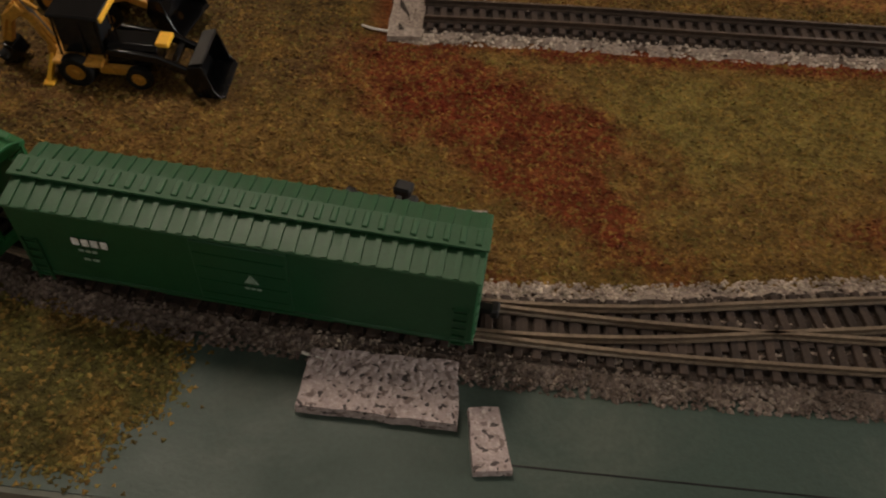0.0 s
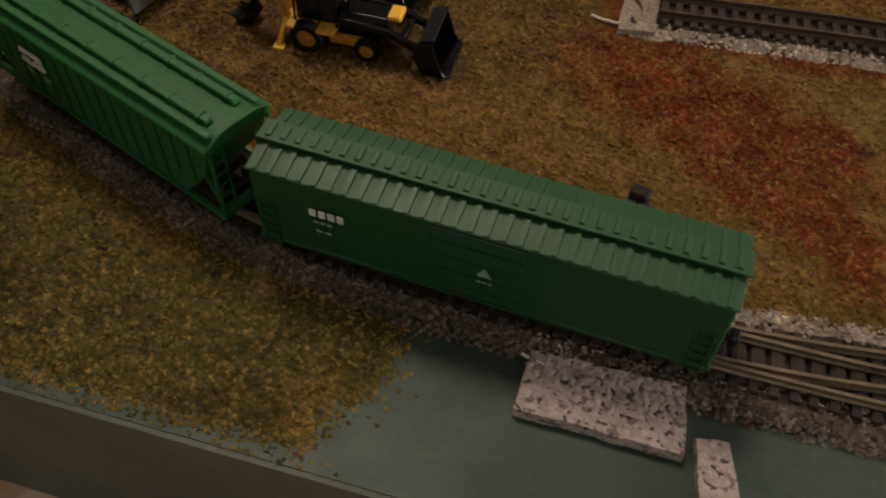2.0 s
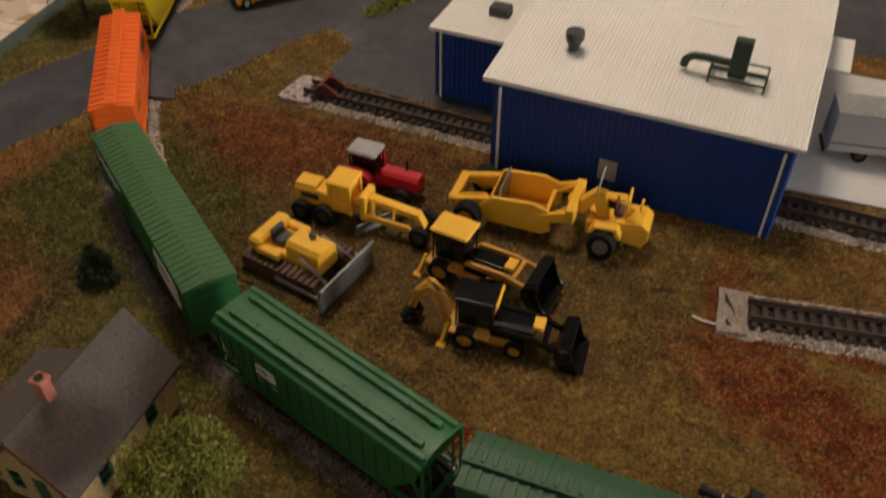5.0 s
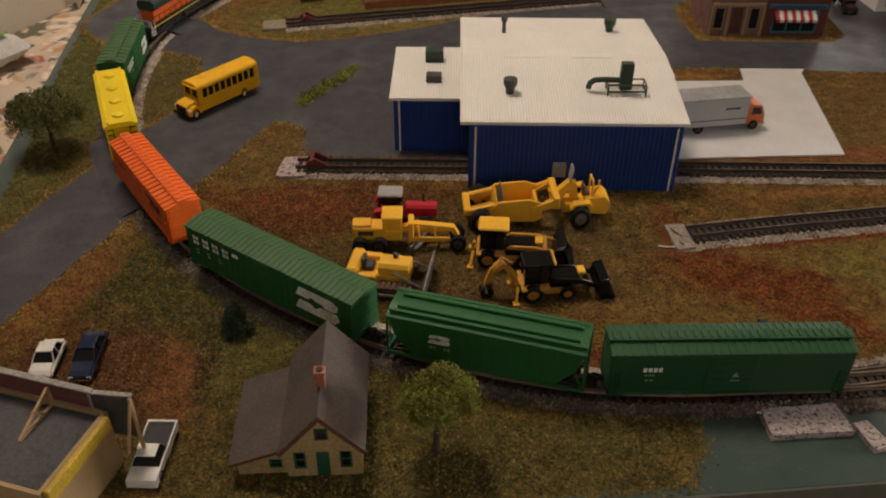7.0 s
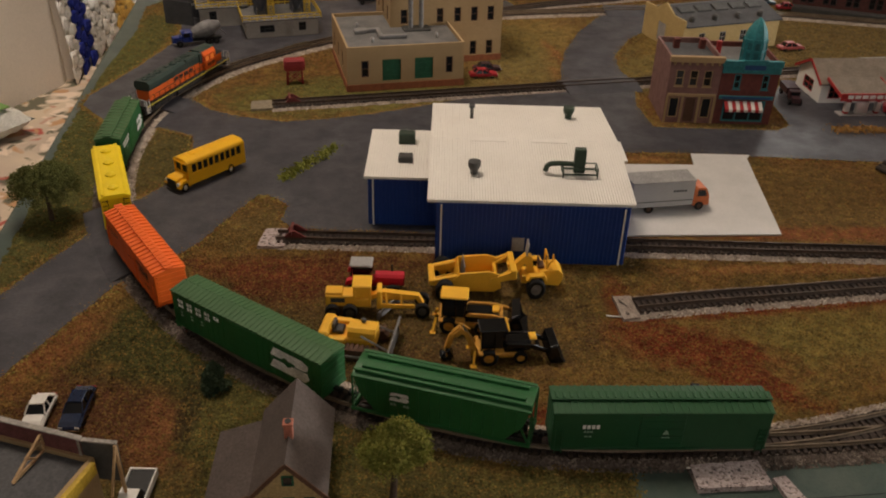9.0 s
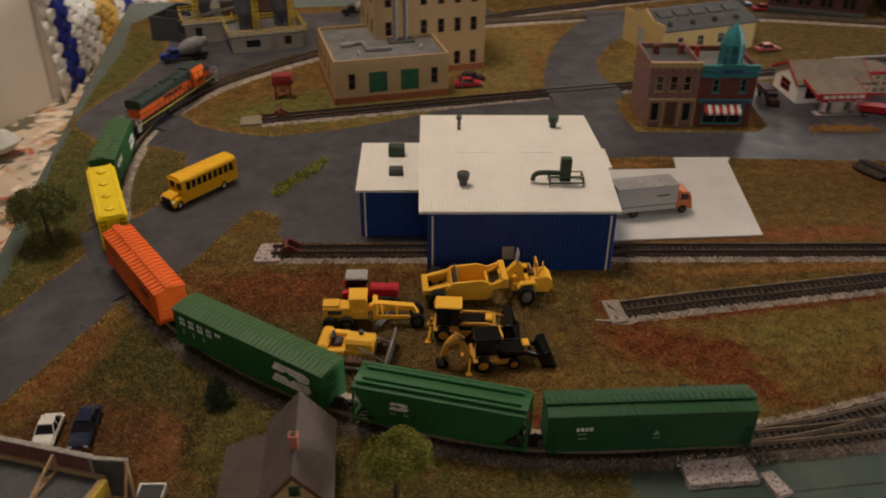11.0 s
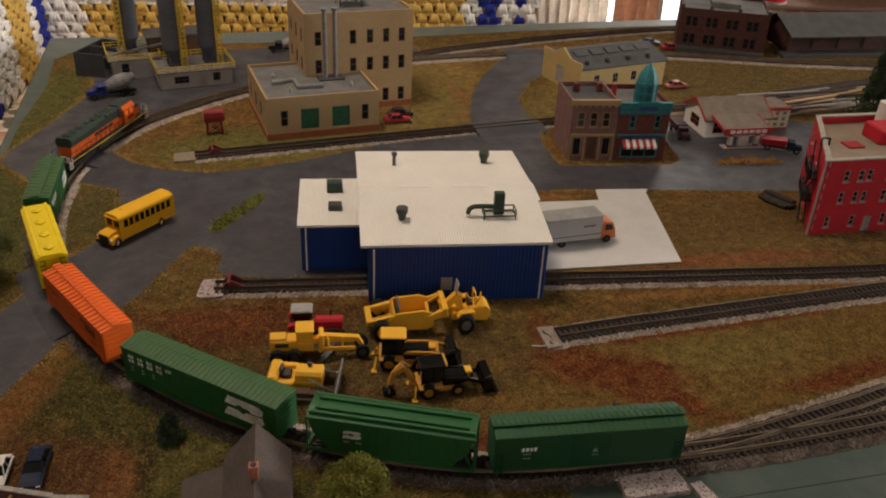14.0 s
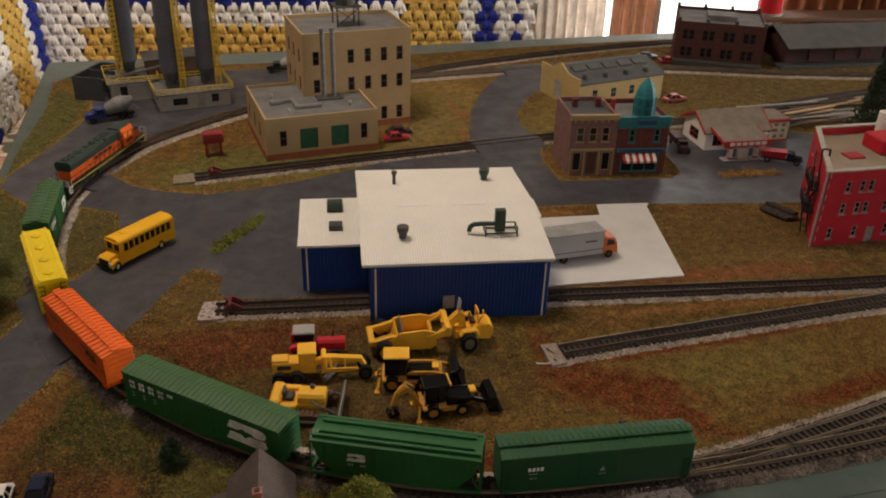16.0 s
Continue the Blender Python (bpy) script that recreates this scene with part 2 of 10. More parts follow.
def ground_mat(name, tones, blobs, bump=0.6, grain=0.02, flecks=()):
    """Scenic turf: tones (a, b, c, d) mixed by noise at three scales, with stained patches (x, y, rx, ry, turn, colour, strength)."""
    m, nt, bs = nodes_of(name)
    co = nt.nodes.new("ShaderNodeTexCoord").outputs["Object"]
    big, mid = noise_node(nt, co, 1.1, 3), noise_node(nt, co, 0.3, 5, 0.65, 0.3)
    fine, grit = noise_node(nt, co, 0.05, 4, 0.7), noise_node(nt, co, grain, 2)
    isl = nt.nodes.new("ShaderNodeNewGeometry").outputs["Random Per Island"]
    col = mixc(nt, ramp(nt, big, 0.4, 0.6), tones[0], tones[1])
    col = mixc(nt, ramp(nt, mid, 0.47, 0.62, 0, 0.8), col, tones[2])
    col = mixc(nt, ramp(nt, fine, 0.50, 0.68, 0, 0.6), col, tones[3])
    col = mixc(nt, ramp(nt, noise_node(nt, co, 0.075, 5, 0.75, 0.6), 0.53, 0.66, 0, 0.5), col, tones[2])
    for x, y, rx, ry, turn, colour, strength in blobs:
        mp = nt.nodes.new("ShaderNodeMapping")
        mp.vector_type = "TEXTURE"
        mp.inputs["Location"].default_value = (x * U, y * U, 0)
        mp.inputs["Rotation"].default_value = (0, 0, radians(turn))
        mp.inputs["Scale"].default_value = (rx * U, ry * U, 1)
        nt.links.new(co, mp.inputs["Vector"])
        ln = nt.nodes.new("ShaderNodeVectorMath")
        ln.operation = "LENGTH"
        nt.links.new(mp.outputs[0], ln.inputs[0])
        add = nt.nodes.new("ShaderNodeMath")
        add.operation = "ADD"
        nt.links.new(ln.outputs["Value"], add.inputs[0])
        nt.links.new(ramp(nt, mid, 0.2, 0.8, -0.7, 0.7), add.inputs[1])
        col = mixc(nt, ramp(nt, add.outputs[0], 0.6, 1.25, strength, 0), col, colour)
    col = mixc(nt, ramp(nt, fine, 0.54, 0.70, 0, 0.3), col, tones[3])
    for lo, colour, strength in flecks:
        col = mixc(nt, ramp(nt, isl, lo, lo + 0.004, 0, strength), col, colour)
    add = nt.nodes.new("ShaderNodeMath")
    add.operation = "MULTIPLY"
    nt.links.new(ramp(nt, grit, 0.3, 0.7, 0.75, 1.25), add.inputs[0])
    nt.links.new(ramp(nt, isl, 0, 1, 0.68, 1.34), add.inputs[1])
    blot = nt.nodes.new("ShaderNodeMath")
    blot.operation = "MULTIPLY"
    nt.links.new(add.outputs[0], blot.inputs[0])
    nt.links.new(ramp(nt, noise_node(nt, co, 0.13, 6, 0.78, 0.6), 0.36, 0.64, 0.64, 1.32), blot.inputs[1])
    add = blot
    hsv = nt.nodes.new("ShaderNodeHueSaturation")
    nt.links.new(ramp(nt, isl, 0, 1, 0.485, 0.515), hsv.inputs["Hue"])
    nt.links.new(col, hsv.inputs["Color"])
    nt.links.new(add.outputs[0], hsv.inputs["Value"])
    nt.links.new(hsv.outputs[0], bs.inputs["Base Color"])
    bs.inputs["Roughness"].default_value = 0.95
    bs.inputs["Specular IOR Level"].default_value = 0.15
    bp = nt.nodes.new("ShaderNodeBump")
    bp.inputs["Strength"].default_value = bump
    bp.inputs["Distance"].default_value = 0.045 * U
    lump = nt.nodes.new("ShaderNodeMath")
    lump.operation = "ADD"
    nt.links.new(fine, lump.inputs[0])
    nt.links.new(noise_node(nt, co, 0.022, 2), lump.inputs[1])
    nt.links.new(lump.outputs[0], bp.inputs["Height"])
    nt.links.new(bp.outputs[0], bs.inputs["Normal"])
    return m


def granite_mat():
    """Pale pinkish stone with black and brown flecks and small pits."""
    m, nt, bs = nodes_of("speckled_granite")
    co = nt.nodes.new("ShaderNodeTexCoord").outputs["Object"]
    col = mixc(nt, ramp(nt, noise_node(nt, co, 0.05, 4, 0.7), 0.38, 0.62), (0.47, 0.385, 0.37), (0.33, 0.265, 0.255))
    col = mixc(nt, ramp(nt, noise_node(nt, co, 0.016, 2), 0.55, 0.68, 0, 0.6), col, (0.60, 0.53, 0.50))
    pits = noise_node(nt, co, 0.024, 1, 0.4, 0.3)
    col = mixc(nt, ramp(nt, noise_node(nt, co, 0.036, 2, 0.5, 0.5), 0.58, 0.64, 0, 0.8), col, (0.14, 0.10, 0.09))
    col = mixc(nt, ramp(nt, pits, 0.625, 0.65, 0, 0.85), col, (0.018, 0.014, 0.015))
    nt.links.new(col, bs.inputs["Base Color"])
    bs.inputs["Roughness"].default_value = 0.85
    bp = nt.nodes.new("ShaderNodeBump")
    bp.inputs["Strength"].default_value = 0.5
    bp.inputs["Distance"].default_value = 0.008 * U
    nt.links.new(ramp(nt, pits, 0.4, 0.68, 1, 0), bp.inputs["Height"])
    nt.links.new(bp.outputs[0], bs.inputs["Normal"])
    return m


RUST, ORANGE_SOIL = (0.175, 0.036, 0.0135), (0.33, 0.15, 0.05)
STRAW = (0.34, 0.23, 0.07)
TONES = ((0.185, 0.088, 0.029), (0.10, 0.071, 0.021), (0.235, 0.14, 0.040), (0.08, 0.053, 0.018))
PATCHES = [
    (3.2, -1.2, 2.6, 0.85, 12, (0.215, 0.136, 0.040), 0.8), (-1.4, -2.0, 1.6, 1.7, 0, (0.058, 0.06, 0.018), 0.94), (-1.35, -2.35, 0.45, 0.4, 20, (0.105, 0.10, 0.03), 0.75),
    (6.5, 7.3, 4.5, 1.8, 5, (0.15, 0.105, 0.036), 0.85), (2.0, 7.4, 1.0, 1.3, 0, (0.26, 0.16, 0.055), 0.6), (-2.65, -2.2, 0.62, 0.66, -20, (0.18, 0.078, 0.03), 0.9),
    (1.85, -1.15, 0.45, 0.32, -20, RUST, 0.85), (2.45, -1.55, 0.75, 0.20, -35, RUST, 0.9), (1.7, -0.55, 0.14, 0.4, 0, RUST, 0.7),
    (1.5, -2.2, 1.2, 0.13, -4, RUST, 0.9), (4.5, -1.45, 0.7, 0.14, 18, RUST, 0.9), (3.4, -0.62, 1.8, 0.08, 10, RUST, 0.9),
    (4.2, 0.08, 1.9, 0.09, 4, ORANGE_SOIL, 0.7), (-1.05, -0.33, 1.1, 0.5, 10, (0.12, 0.04, 0.017), 0.9), (-0.1, -1.1, 1.5, 0.75, 0, (0.12, 0.066, 0.028), 0.8),
    (-2.65, -2.25, 0.52, 0.56, -20, (0.10, 0.047, 0.022), 0.92), (-2.05, -2.8, 0.25, 0.4, 10, (0.2, 0.09, 0.035), 0.6), (-3.15, -1.25, 0.35, 0.3, 30, ORANGE_SOIL, 0.6),
    (0.0, -3.1, 2.2, 0.5, -3, (0.10, 0.095, 0.028), 0.88), (-2.1, -1.35, 0.75, 0.8, -30, (0.060, 0.064, 0.020), 0.92), (-4.85, 6.2, 0.35, 1.7, 4, (0.13, 0.13, 0.04), 0.8),
    (2.4, 2.45, 0.5, 0.1, 0, ORANGE_SOIL, 0.7),
    (5.2, 1.75, 0.9, 0.6, -20, (0.15, 0.085, 0.03), 0.6), (1.6, 7.2, 0.9, 1.0, 0, STRAW, 0.7), (3.7, 6.2, 0.5, 1.4, 0, STRAW, 0.6),
    (-4.3, 1.6, 0.6, 2.4, 6, (0.085, 0.08, 0.026), 0.92), (-4.35, 5.2, 0.1, 1.5, 6, ORANGE_SOIL, 0.7), (-3.35, 2.2, 0.5, 0.9, 0, (0.10, 0.066, 0.027), 0.9),
    (-0.9, 4.35, 1.9, 0.6, 14, (0.18, 0.16, 0.047), 0.92), (-3.6, 5.4, 0.4, 0.9, 20, (0.15, 0.15, 0.045), 0.7), (3.4, -1.1, 1.0, 0.35, 12, (0.22, 0.18, 0.05), 0.6),
    (-1.7, -1.3, 0.45, 1.1, 12, (0.056, 0.064, 0.02), 0.92), (-2.35, -2.3, 0.62, 0.62, -10, (0.145, 0.055, 0.026), 0.95), (-2.95, -1.5, 0.3, 0.4, -20, (0.15, 0.062, 0.028), 0.85), (2.55, -1.28, 0.5, 0.24, -25, RUST, 0.9),
    (-1.3, -0.42, 0.65, 0.42, 10, (0.125, 0.04, 0.017), 0.92),
    (-4.75, 5.0, 0.55, 3.6, 4, (0.098, 0.100, 0.030), 0.85), (-4.15, 1.9, 0.5, 1.4, 8, (0.085, 0.088, 0.027), 0.85), (-1.9, 4.4, 1.2, 0.5, 20, (0.135, 0.125, 0.036), 0.8), (-3.3, 2.1, 0.35, 0.7, 0, (0.115, 0.075, 0.027), 0.8),
    (1.1, 6.3, 0.9, 1.6, 0, (0.22, 0.15, 0.05), 0.8), (1.75, 5.6, 0.14, 0.9, 8, ORANGE_SOIL, 0.7), (4.4, 1.4, 1.0, 0.9, -10, (0.17, 0.105, 0.034), 0.8), (4.2, 0.75, 1.6, 0.16, 3, (0.26, 0.08, 0.03), 0.7),
    (-2.35, -1.45, 0.85, 0.6, -30, (0.070, 0.069, 0.021), 0.92), (-1.75, -1.6, 0.5, 0.7, 20, (0.072, 0.072, 0.022), 0.85), (-1.5, -2.25, 0.5, 0.5, 0, (0.125, 0.112, 0.034), 0.8),
    (-2.5, -2.4, 0.62, 0.44, -15, (0.125, 0.058, 0.026), 0.9), (-2.02, -2.5, 0.16, 0.42, 10, (0.25, 0.105, 0.042), 0.75), (-1.85, -2.95, 0.22, 0.3, 0, (0.24, 0.10, 0.04), 0.75),
    (-3.12, -1.5, 0.2, 0.62, -20, (0.25, 0.105, 0.038), 0.8), (-1.84, -2.2, 0.09, 0.55, 4, (0.045, 0.035, 0.016), 0.7), (-1.62, 0.5, 0.7, 0.5, 10, (0.15, 0.10, 0.034), 0.85),
    (-1.5, -0.28, 0.75, 0.24, -6, (0.165, 0.047, 0.02), 0.85), (0.2, -0.85, 1.3, 0.55, 0, (0.12, 0.08, 0.03), 0.8), (-3.3, 2.2, 0.6, 0.9, 0, (0.10, 0.084, 0.028), 0.88),
    (-4.2, 1.2, 0.55, 1.8, 6, (0.098, 0.10, 0.031), 0.88), (-0.4, -3.2, 2.0, 0.42, -3, (0.100, 0.082, 0.027), 0.85),
    (1.2, 6.3, 0.8, 1.5, 0, (0.20, 0.15, 0.048), 0.8), (1.9, 6.1, 0.12, 0.8, 14, (0.30, 0.12, 0.045), 0.7), (3.2, 5.6, 0.5, 0.9, 0, (0.20, 0.155, 0.05), 0.75)]
M_turf = ground_mat("scenic_turf", TONES, PATCHES, bump=0.9)
M_crumb = ground_mat("foam_crumbs", TONES, PATCHES, bump=0.2, flecks=((0.40, (0.27, 0.19, 0.055), 0.26), (0.60, (0.12, 0.12, 0.03), 0.34), (0.76, (0.23, 0.075, 0.027), 0.38)))
M_rim = ground_mat("orange_soil_crumbs", ((0.30, 0.15, 0.05), (0.22, 0.11, 0.04), (0.36, 0.2, 0.07), (0.14, 0.1, 0.035)), [], bump=0.2, flecks=((0.5, (0.34, 0.25, 0.07), 0.6), (0.75, (0.12, 0.12, 0.03), 0.7)))
M_green = mat("green_table_paint", (0.027, 0.055, 0.041), (0.021, 0.046, 0.034), size=0.35, fine=0.02, rough=0.52, bump=0.15, grain=0.12, dirt=(0.065, 0.085, 0.066), dirt_at=0.58)
M_green.node_tree.nodes["Principled BSDF"].inputs["Sheen Weight"].default_value = 0.35
M_fascia = mat("dull_green_board", (0.098, 0.108, 0.085), (0.082, 0.092, 0.074), size=0.9, fine=0.05, rough=0.6, bump=0.1, grain=0.1)
M_road = mat("grey_road_paint", (0.062, 0.060, 0.070), (0.041, 0.040, 0.047), size=0.35, fine=0.025, rough=0.5, bump=0.2, grain=0.18, dirt=(0.10, 0.097, 0.107), dirt_at=0.58, spec=0.35)
M_concrete = mat("white_card", (0.62, 0.60, 0.58), (0.56, 0.55, 0.53), size=0.3, fine=0.02, rough=0.7, bump=0.05, grain=0.05)
M_granite = granite_mat()
M_ballast = mat("grey_ballast", (0.042, 0.031, 0.025), (0.028, 0.021, 0.017), size=0.05, fine=0.02, rough=0.95, bump=0.9, grain=0.45)
M_shoulder = mat("pale_ballast_shoulder", (0.34, 0.28, 0.235), (0.25, 0.20, 0.17), size=0.06, fine=0.016, rough=0.95, bump=1.0, grain=0.35)
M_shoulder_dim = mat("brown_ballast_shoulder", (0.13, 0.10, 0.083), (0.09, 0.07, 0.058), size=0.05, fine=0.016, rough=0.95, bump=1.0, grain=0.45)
M_tie = mat("dark_brown_ties", (0.055, 0.036, 0.026), (0.035, 0.024, 0.02), size=0.06, fine=0.01, rough=0.75, bump=0.3, rand=0.35)
M_rail = mat("weathered_rail", (0.10, 0.070, 0.052), (0.07, 0.05, 0.038), size=0.2, fine=0.02, rough=0.48, metal=0.4, bump=0.1)
M_brightrail = mat("worn_bright_rail", (0.24, 0.185, 0.13), (0.16, 0.12, 0.085), size=0.2, fine=0.02, rough=0.42, metal=0.4, bump=0.1)
M_blue = mat("blue_corrugated_plastic", (0.010, 0.046, 0.23), (0.009, 0.041, 0.21), size=0.5, fine=0.02, rough=0.5, bump=0.05, grain=0.08)
M_white = mat("white_plastic", (0.80, 0.77, 0.72), (0.75, 0.72, 0.67), size=0.6, fine=0.02, rough=0.55, bump=0.05, grain=0.05)
M_dkgreen = mat("dark_green_plastic", (0.03, 0.055, 0.035), size=0.1, rough=0.5, bump=0.1)
M_dkgrey = mat("dark_grey_plastic", (0.06, 0.06, 0.058), size=0.1, rough=0.55)
M_black = mat("black_plastic", (0.010, 0.010, 0.011), (0.015, 0.015, 0.015), size=0.1, rough=0.42, bump=0.05, spec=0.3)
M_gloss = mat("gloss_black_paint", (0.006, 0.006, 0.0065), size=0.1, rough=0.14, bump=0.02, spec=0.35)
M_rubber = mat("black_tyre_rubber", (0.011, 0.0105, 0.010), size=0.05, fine=0.01, rough=0.7, spec=0.2)
M_yellow = mat("construction_yellow", (0.90, 0.49, 0.045), (0.84, 0.45, 0.036), size=0.15, fine=0.015, rough=0.38, bump=0.08, grain=0.07, dirt=(0.35, 0.2, 0.04), dirt_at=0.68)
M_tanwall = mat("tan_stucco", (0.42, 0.29, 0.15), (0.38, 0.26, 0.135), size=0.4, fine=0.018, rough=0.85, bump=0.2, grain=0.1)
M_brickband = mat("orange_brick_base", (0.30, 0.10, 0.04), (0.24, 0.08, 0.035), size=0.06, fine=0.015, rough=0.85, bump=0.3)
M_flatroof = mat("grey_tar_roof", (0.17, 0.165, 0.16), (0.12, 0.118, 0.115), size=0.25, fine=0.02, rough=0.9, bump=0.2)
M_glass = glass_mat("dark_window", (0.012, 0.013, 0.015))
M_steel = mat("grey_metal", (0.33, 0.33, 0.33), (0.26, 0.26, 0.27), size=0.1, rough=0.4, metal=0.7, bump=0.1)
M_greenpaint = mat("green_door_paint", (0.02, 0.11, 0.055), size=0.15, rough=0.55, bump=0.08)
M_redplastic = mat("red_brick_plastic", (0.56, 0.014, 0.034), (0.48, 0.012, 0.028), size=0.2, fine=0.015, rough=0.55, bump=0.25, grain=0.12)
M_grey = mat("light_grey_plastic", (0.36, 0.35, 0.34), (0.3, 0.29, 0.285), size=0.15, rough=0.6)
M_mauve = mat("mauve_brick", (0.25, 0.135, 0.118), (0.19, 0.10, 0.09), size=0.1, fine=0.012, rough=0.85, bump=0.3)
M_teal = mat("teal_trim", (0.03, 0.21, 0.235), (0.025, 0.17, 0.19), size=0.1, rough=0.6)
M_tealdark = mat("dark_teal_recess", (0.02, 0.12, 0.14), size=0.1, rough=0.5)
M_bluetrim = mat("blue_sign_band", (0.02, 0.075, 0.20), size=0.1, rough=0.5)
M_brick = mat("dark_red_brick", (0.16, 0.045, 0.035), (0.12, 0.036, 0.03), size=0.08, fine=0.012, rough=0.85, bump=0.3)
M_cream = mat("cream_siding", (0.62, 0.56, 0.44), (0.56, 0.5, 0.39), size=0.15, rough=0.7)
M_redtrim = mat("red_trim", (0.42, 0.03, 0.03), size=0.1, rough=0.55)
M_shingle = mat("taupe_shingle_roof", (0.092, 0.072, 0.064), (0.076, 0.06, 0.054), size=0.3, fine=0.018, rough=0.9, bump=0.3)
M_housewall = mat("tan_clapboard", (0.44, 0.32, 0.15), (0.39, 0.28, 0.13), size=0.25, rough=0.75, bump=0.1)
M_brown = mat("brown_paint", (0.12, 0.06, 0.035), size=0.15, rough=0.7)
M_chrome = mat("bright_metal", (0.7, 0.7, 0.7), size=0.1, rough=0.2, metal=0.9, bump=0.0)
M_orange = mat("orange_paint", (0.78, 0.135, 0.014), (0.72, 0.12, 0.012), size=0.2, rough=0.5, bump=0.05, grain=0.06)
M_whitepaint = mat("white_paint", (0.8, 0.78, 0.74), size=0.2, rough=0.5, bump=0.03, grain=0.05)

# ---- table, ground sheets, tracks ----
def catmull(pts, n=14):
    out = []
    p = [np.array(q, float) for q in pts]
    p = [2 * p[0] - p[1]] + p + [2 * p[-1] - p[-2]]
    for i in range(1, len(p) - 2):
        for k in range(n):
            t = k / n
            out.append(0.5 * (2 * p[i] + (p[i + 1] - p[i - 1]) * t + (2 * p[i - 1] - 5 * p[i] + 4 * p[i + 1] - p[i + 2]) * t * t + (3 * p[i] - p[i - 1] - 3 * p[i + 1] + p[i + 2]) * t ** 3))
    out.append(p[-2])
    return np.array(out)


class Way:
    """A level line with its length, for tracks and trains."""
    def __init__(self, pts):
        pts = np.asarray(pts, float)
        seg = np.hypot(*np.diff(pts, axis=0).T)
        self.s = np.r_[0, np.cumsum(seg)]
        self.p = pts
        self.length = float(self.s[-1])

    def at(self, s):
        return np.array([np.interp(s, self.s, self.p[:, 0]), np.interp(s, self.s, self.p[:, 1])])

    def turn(self, s, d=0.03):
        a, b = self.at(max(s - d, 0)), self.at(min(s + d, self.length))
        return math.atan2(b[1] - a[1], b[0] - a[0])

    def frames(self, step):
        n = max(int(round(self.length / step)), 1)
        return [(self.at(self.length * i / n), self.turn(self.length * i / n)) for i in range(n + 1)]


CX, CY, RAD = 1.30, 2.61, 5.10          # the front curve
def arc(a0, a1, n=60, r=RAD):
    """Points of the curve, which was laid a little out of round."""
    out = []
    for a in np.linspace(a0, a1, n):
        q = r + float(np.interp(a, (125, 132, 141, 151, 164, 174, 181, 200, 207, 214, 253, 264, 275), (-0.07, -0.07, -0.05, 0.05, 0.085, 0.06, 0.03, -0.04, -0.075, -0.065, -0.01, 0.025, 0.015)))
        out.append((CX + q * math.cos(radians(a)), CY + q * math.sin(radians(a))))
    return out


straight = [(4.46 + d * math.cos(radians(10.2)), -2.147 + d * math.sin(radians(10.2))) for d in np.linspace(9, 0.1, 30)]
straight += [tuple(q) for q in catmull([(4.456, -2.147), (4.05, -2.221), (3.5, -2.312), (2.94, -2.393), (2.35, -2.452), (1.80, -2.483)], 8)]
W_main = Way(straight + arc(274.5, 125, 150) + list(map(tuple, catmull([arc(124, 124, 1)[0], (0.1, 7.95), (1.6, 8.45), (4.1, 8.85), (6.4, 8.75), (8.7, 8.35), (12.5, 8.0)])))[1:])
W_branch = Way(catmull([(1.85, -2.482), (2.456, -2.424), (2.985, -2.322), (3.53, -2.163), (4.17, -1.972), (4.54, -1.850), (6.5, -1.15), (9, -0.2), (12, 1.0)]))
W_siding = Way(catmull([(-1.62, 0.33), (2.0, 0.345), (4.0, 0.345), (6.0, 0.37), (9.0, 0.62), (12.0, 1.2)]))
W_stub = Way(catmull([(1.72, -0.735), (2.55, -0.568), (3.18, -0.463), (3.85, -0.346), (4.54, -0.226), (5.25, -0.108), (6.5, 0.10), (8.6, 0.45)]))
W_upper = Way(catmull([(-2.3, 3.80), (-1.98, 3.869), (0.287, 4.43), (1.783, 4.79), (3.1, 5.1), (5.0, 5.6), (7.5, 6.1), (12, 6.6)]))
W_back = Way(catmull([(0.5, 8.1), (1.6, 8.85), (2.9, 9.4), (4.65, 10.05), (7.2, 10.75), (12.5, 11.8)]))
W_yard = Way(catmull([(6.6, 6.0), (8.0, 6.6), (10.0, 7.2), (12.5, 7.6)]))
WAYS = [W_main, W_branch, W_siding, W_stub, W_upper, W_back, W_yard]

# table: a slab with a front and side boards, turned a little against the blue building
TABLE = [(-3.80, -3.88), (12.8, -2.09), (12.8, 12.55), (-5.82, 9.62)]
table = part("table_top", prism(B(), TABLE, -0.12, 0.0), M_green)
tagged(table, "green painted plywood top of a model railway", "table top", kind="structure")
for i, nm in enumerate(("front", "side", "back", "edge")):
    a, b = Vector(TABLE[i]), Vector(TABLE[(i + 1) % 4])
    d = (b - a).normalized()
    n = Vector((d.y, -d.x))
    q = [a + n * 0.02, b + n * 0.02, b - n * 0.12, a - n * 0.12]
    o = part("fascia_" + nm, prism(B(), [tuple(v) for v in q], -1.05, -0.004), M_fascia)
    tagged(o, "dull green board round the edge of the layout", "edge board", kind="structure")


def inside(pts, poly):
    x, y = pts[:, 0], pts[:, 1]
    res = np.zeros(len(pts), bool)
    q = np.asarray(poly, float)
    for (x0, y0), (x1, y1) in zip(q, np.roll(q, -1, 0)):
        c = ((y0 > y) != (y1 > y)) & (x < (x1 - x0) * (y - y0) / (y1 - y0 + 1e-12) + x0)
        res ^= c
    return res


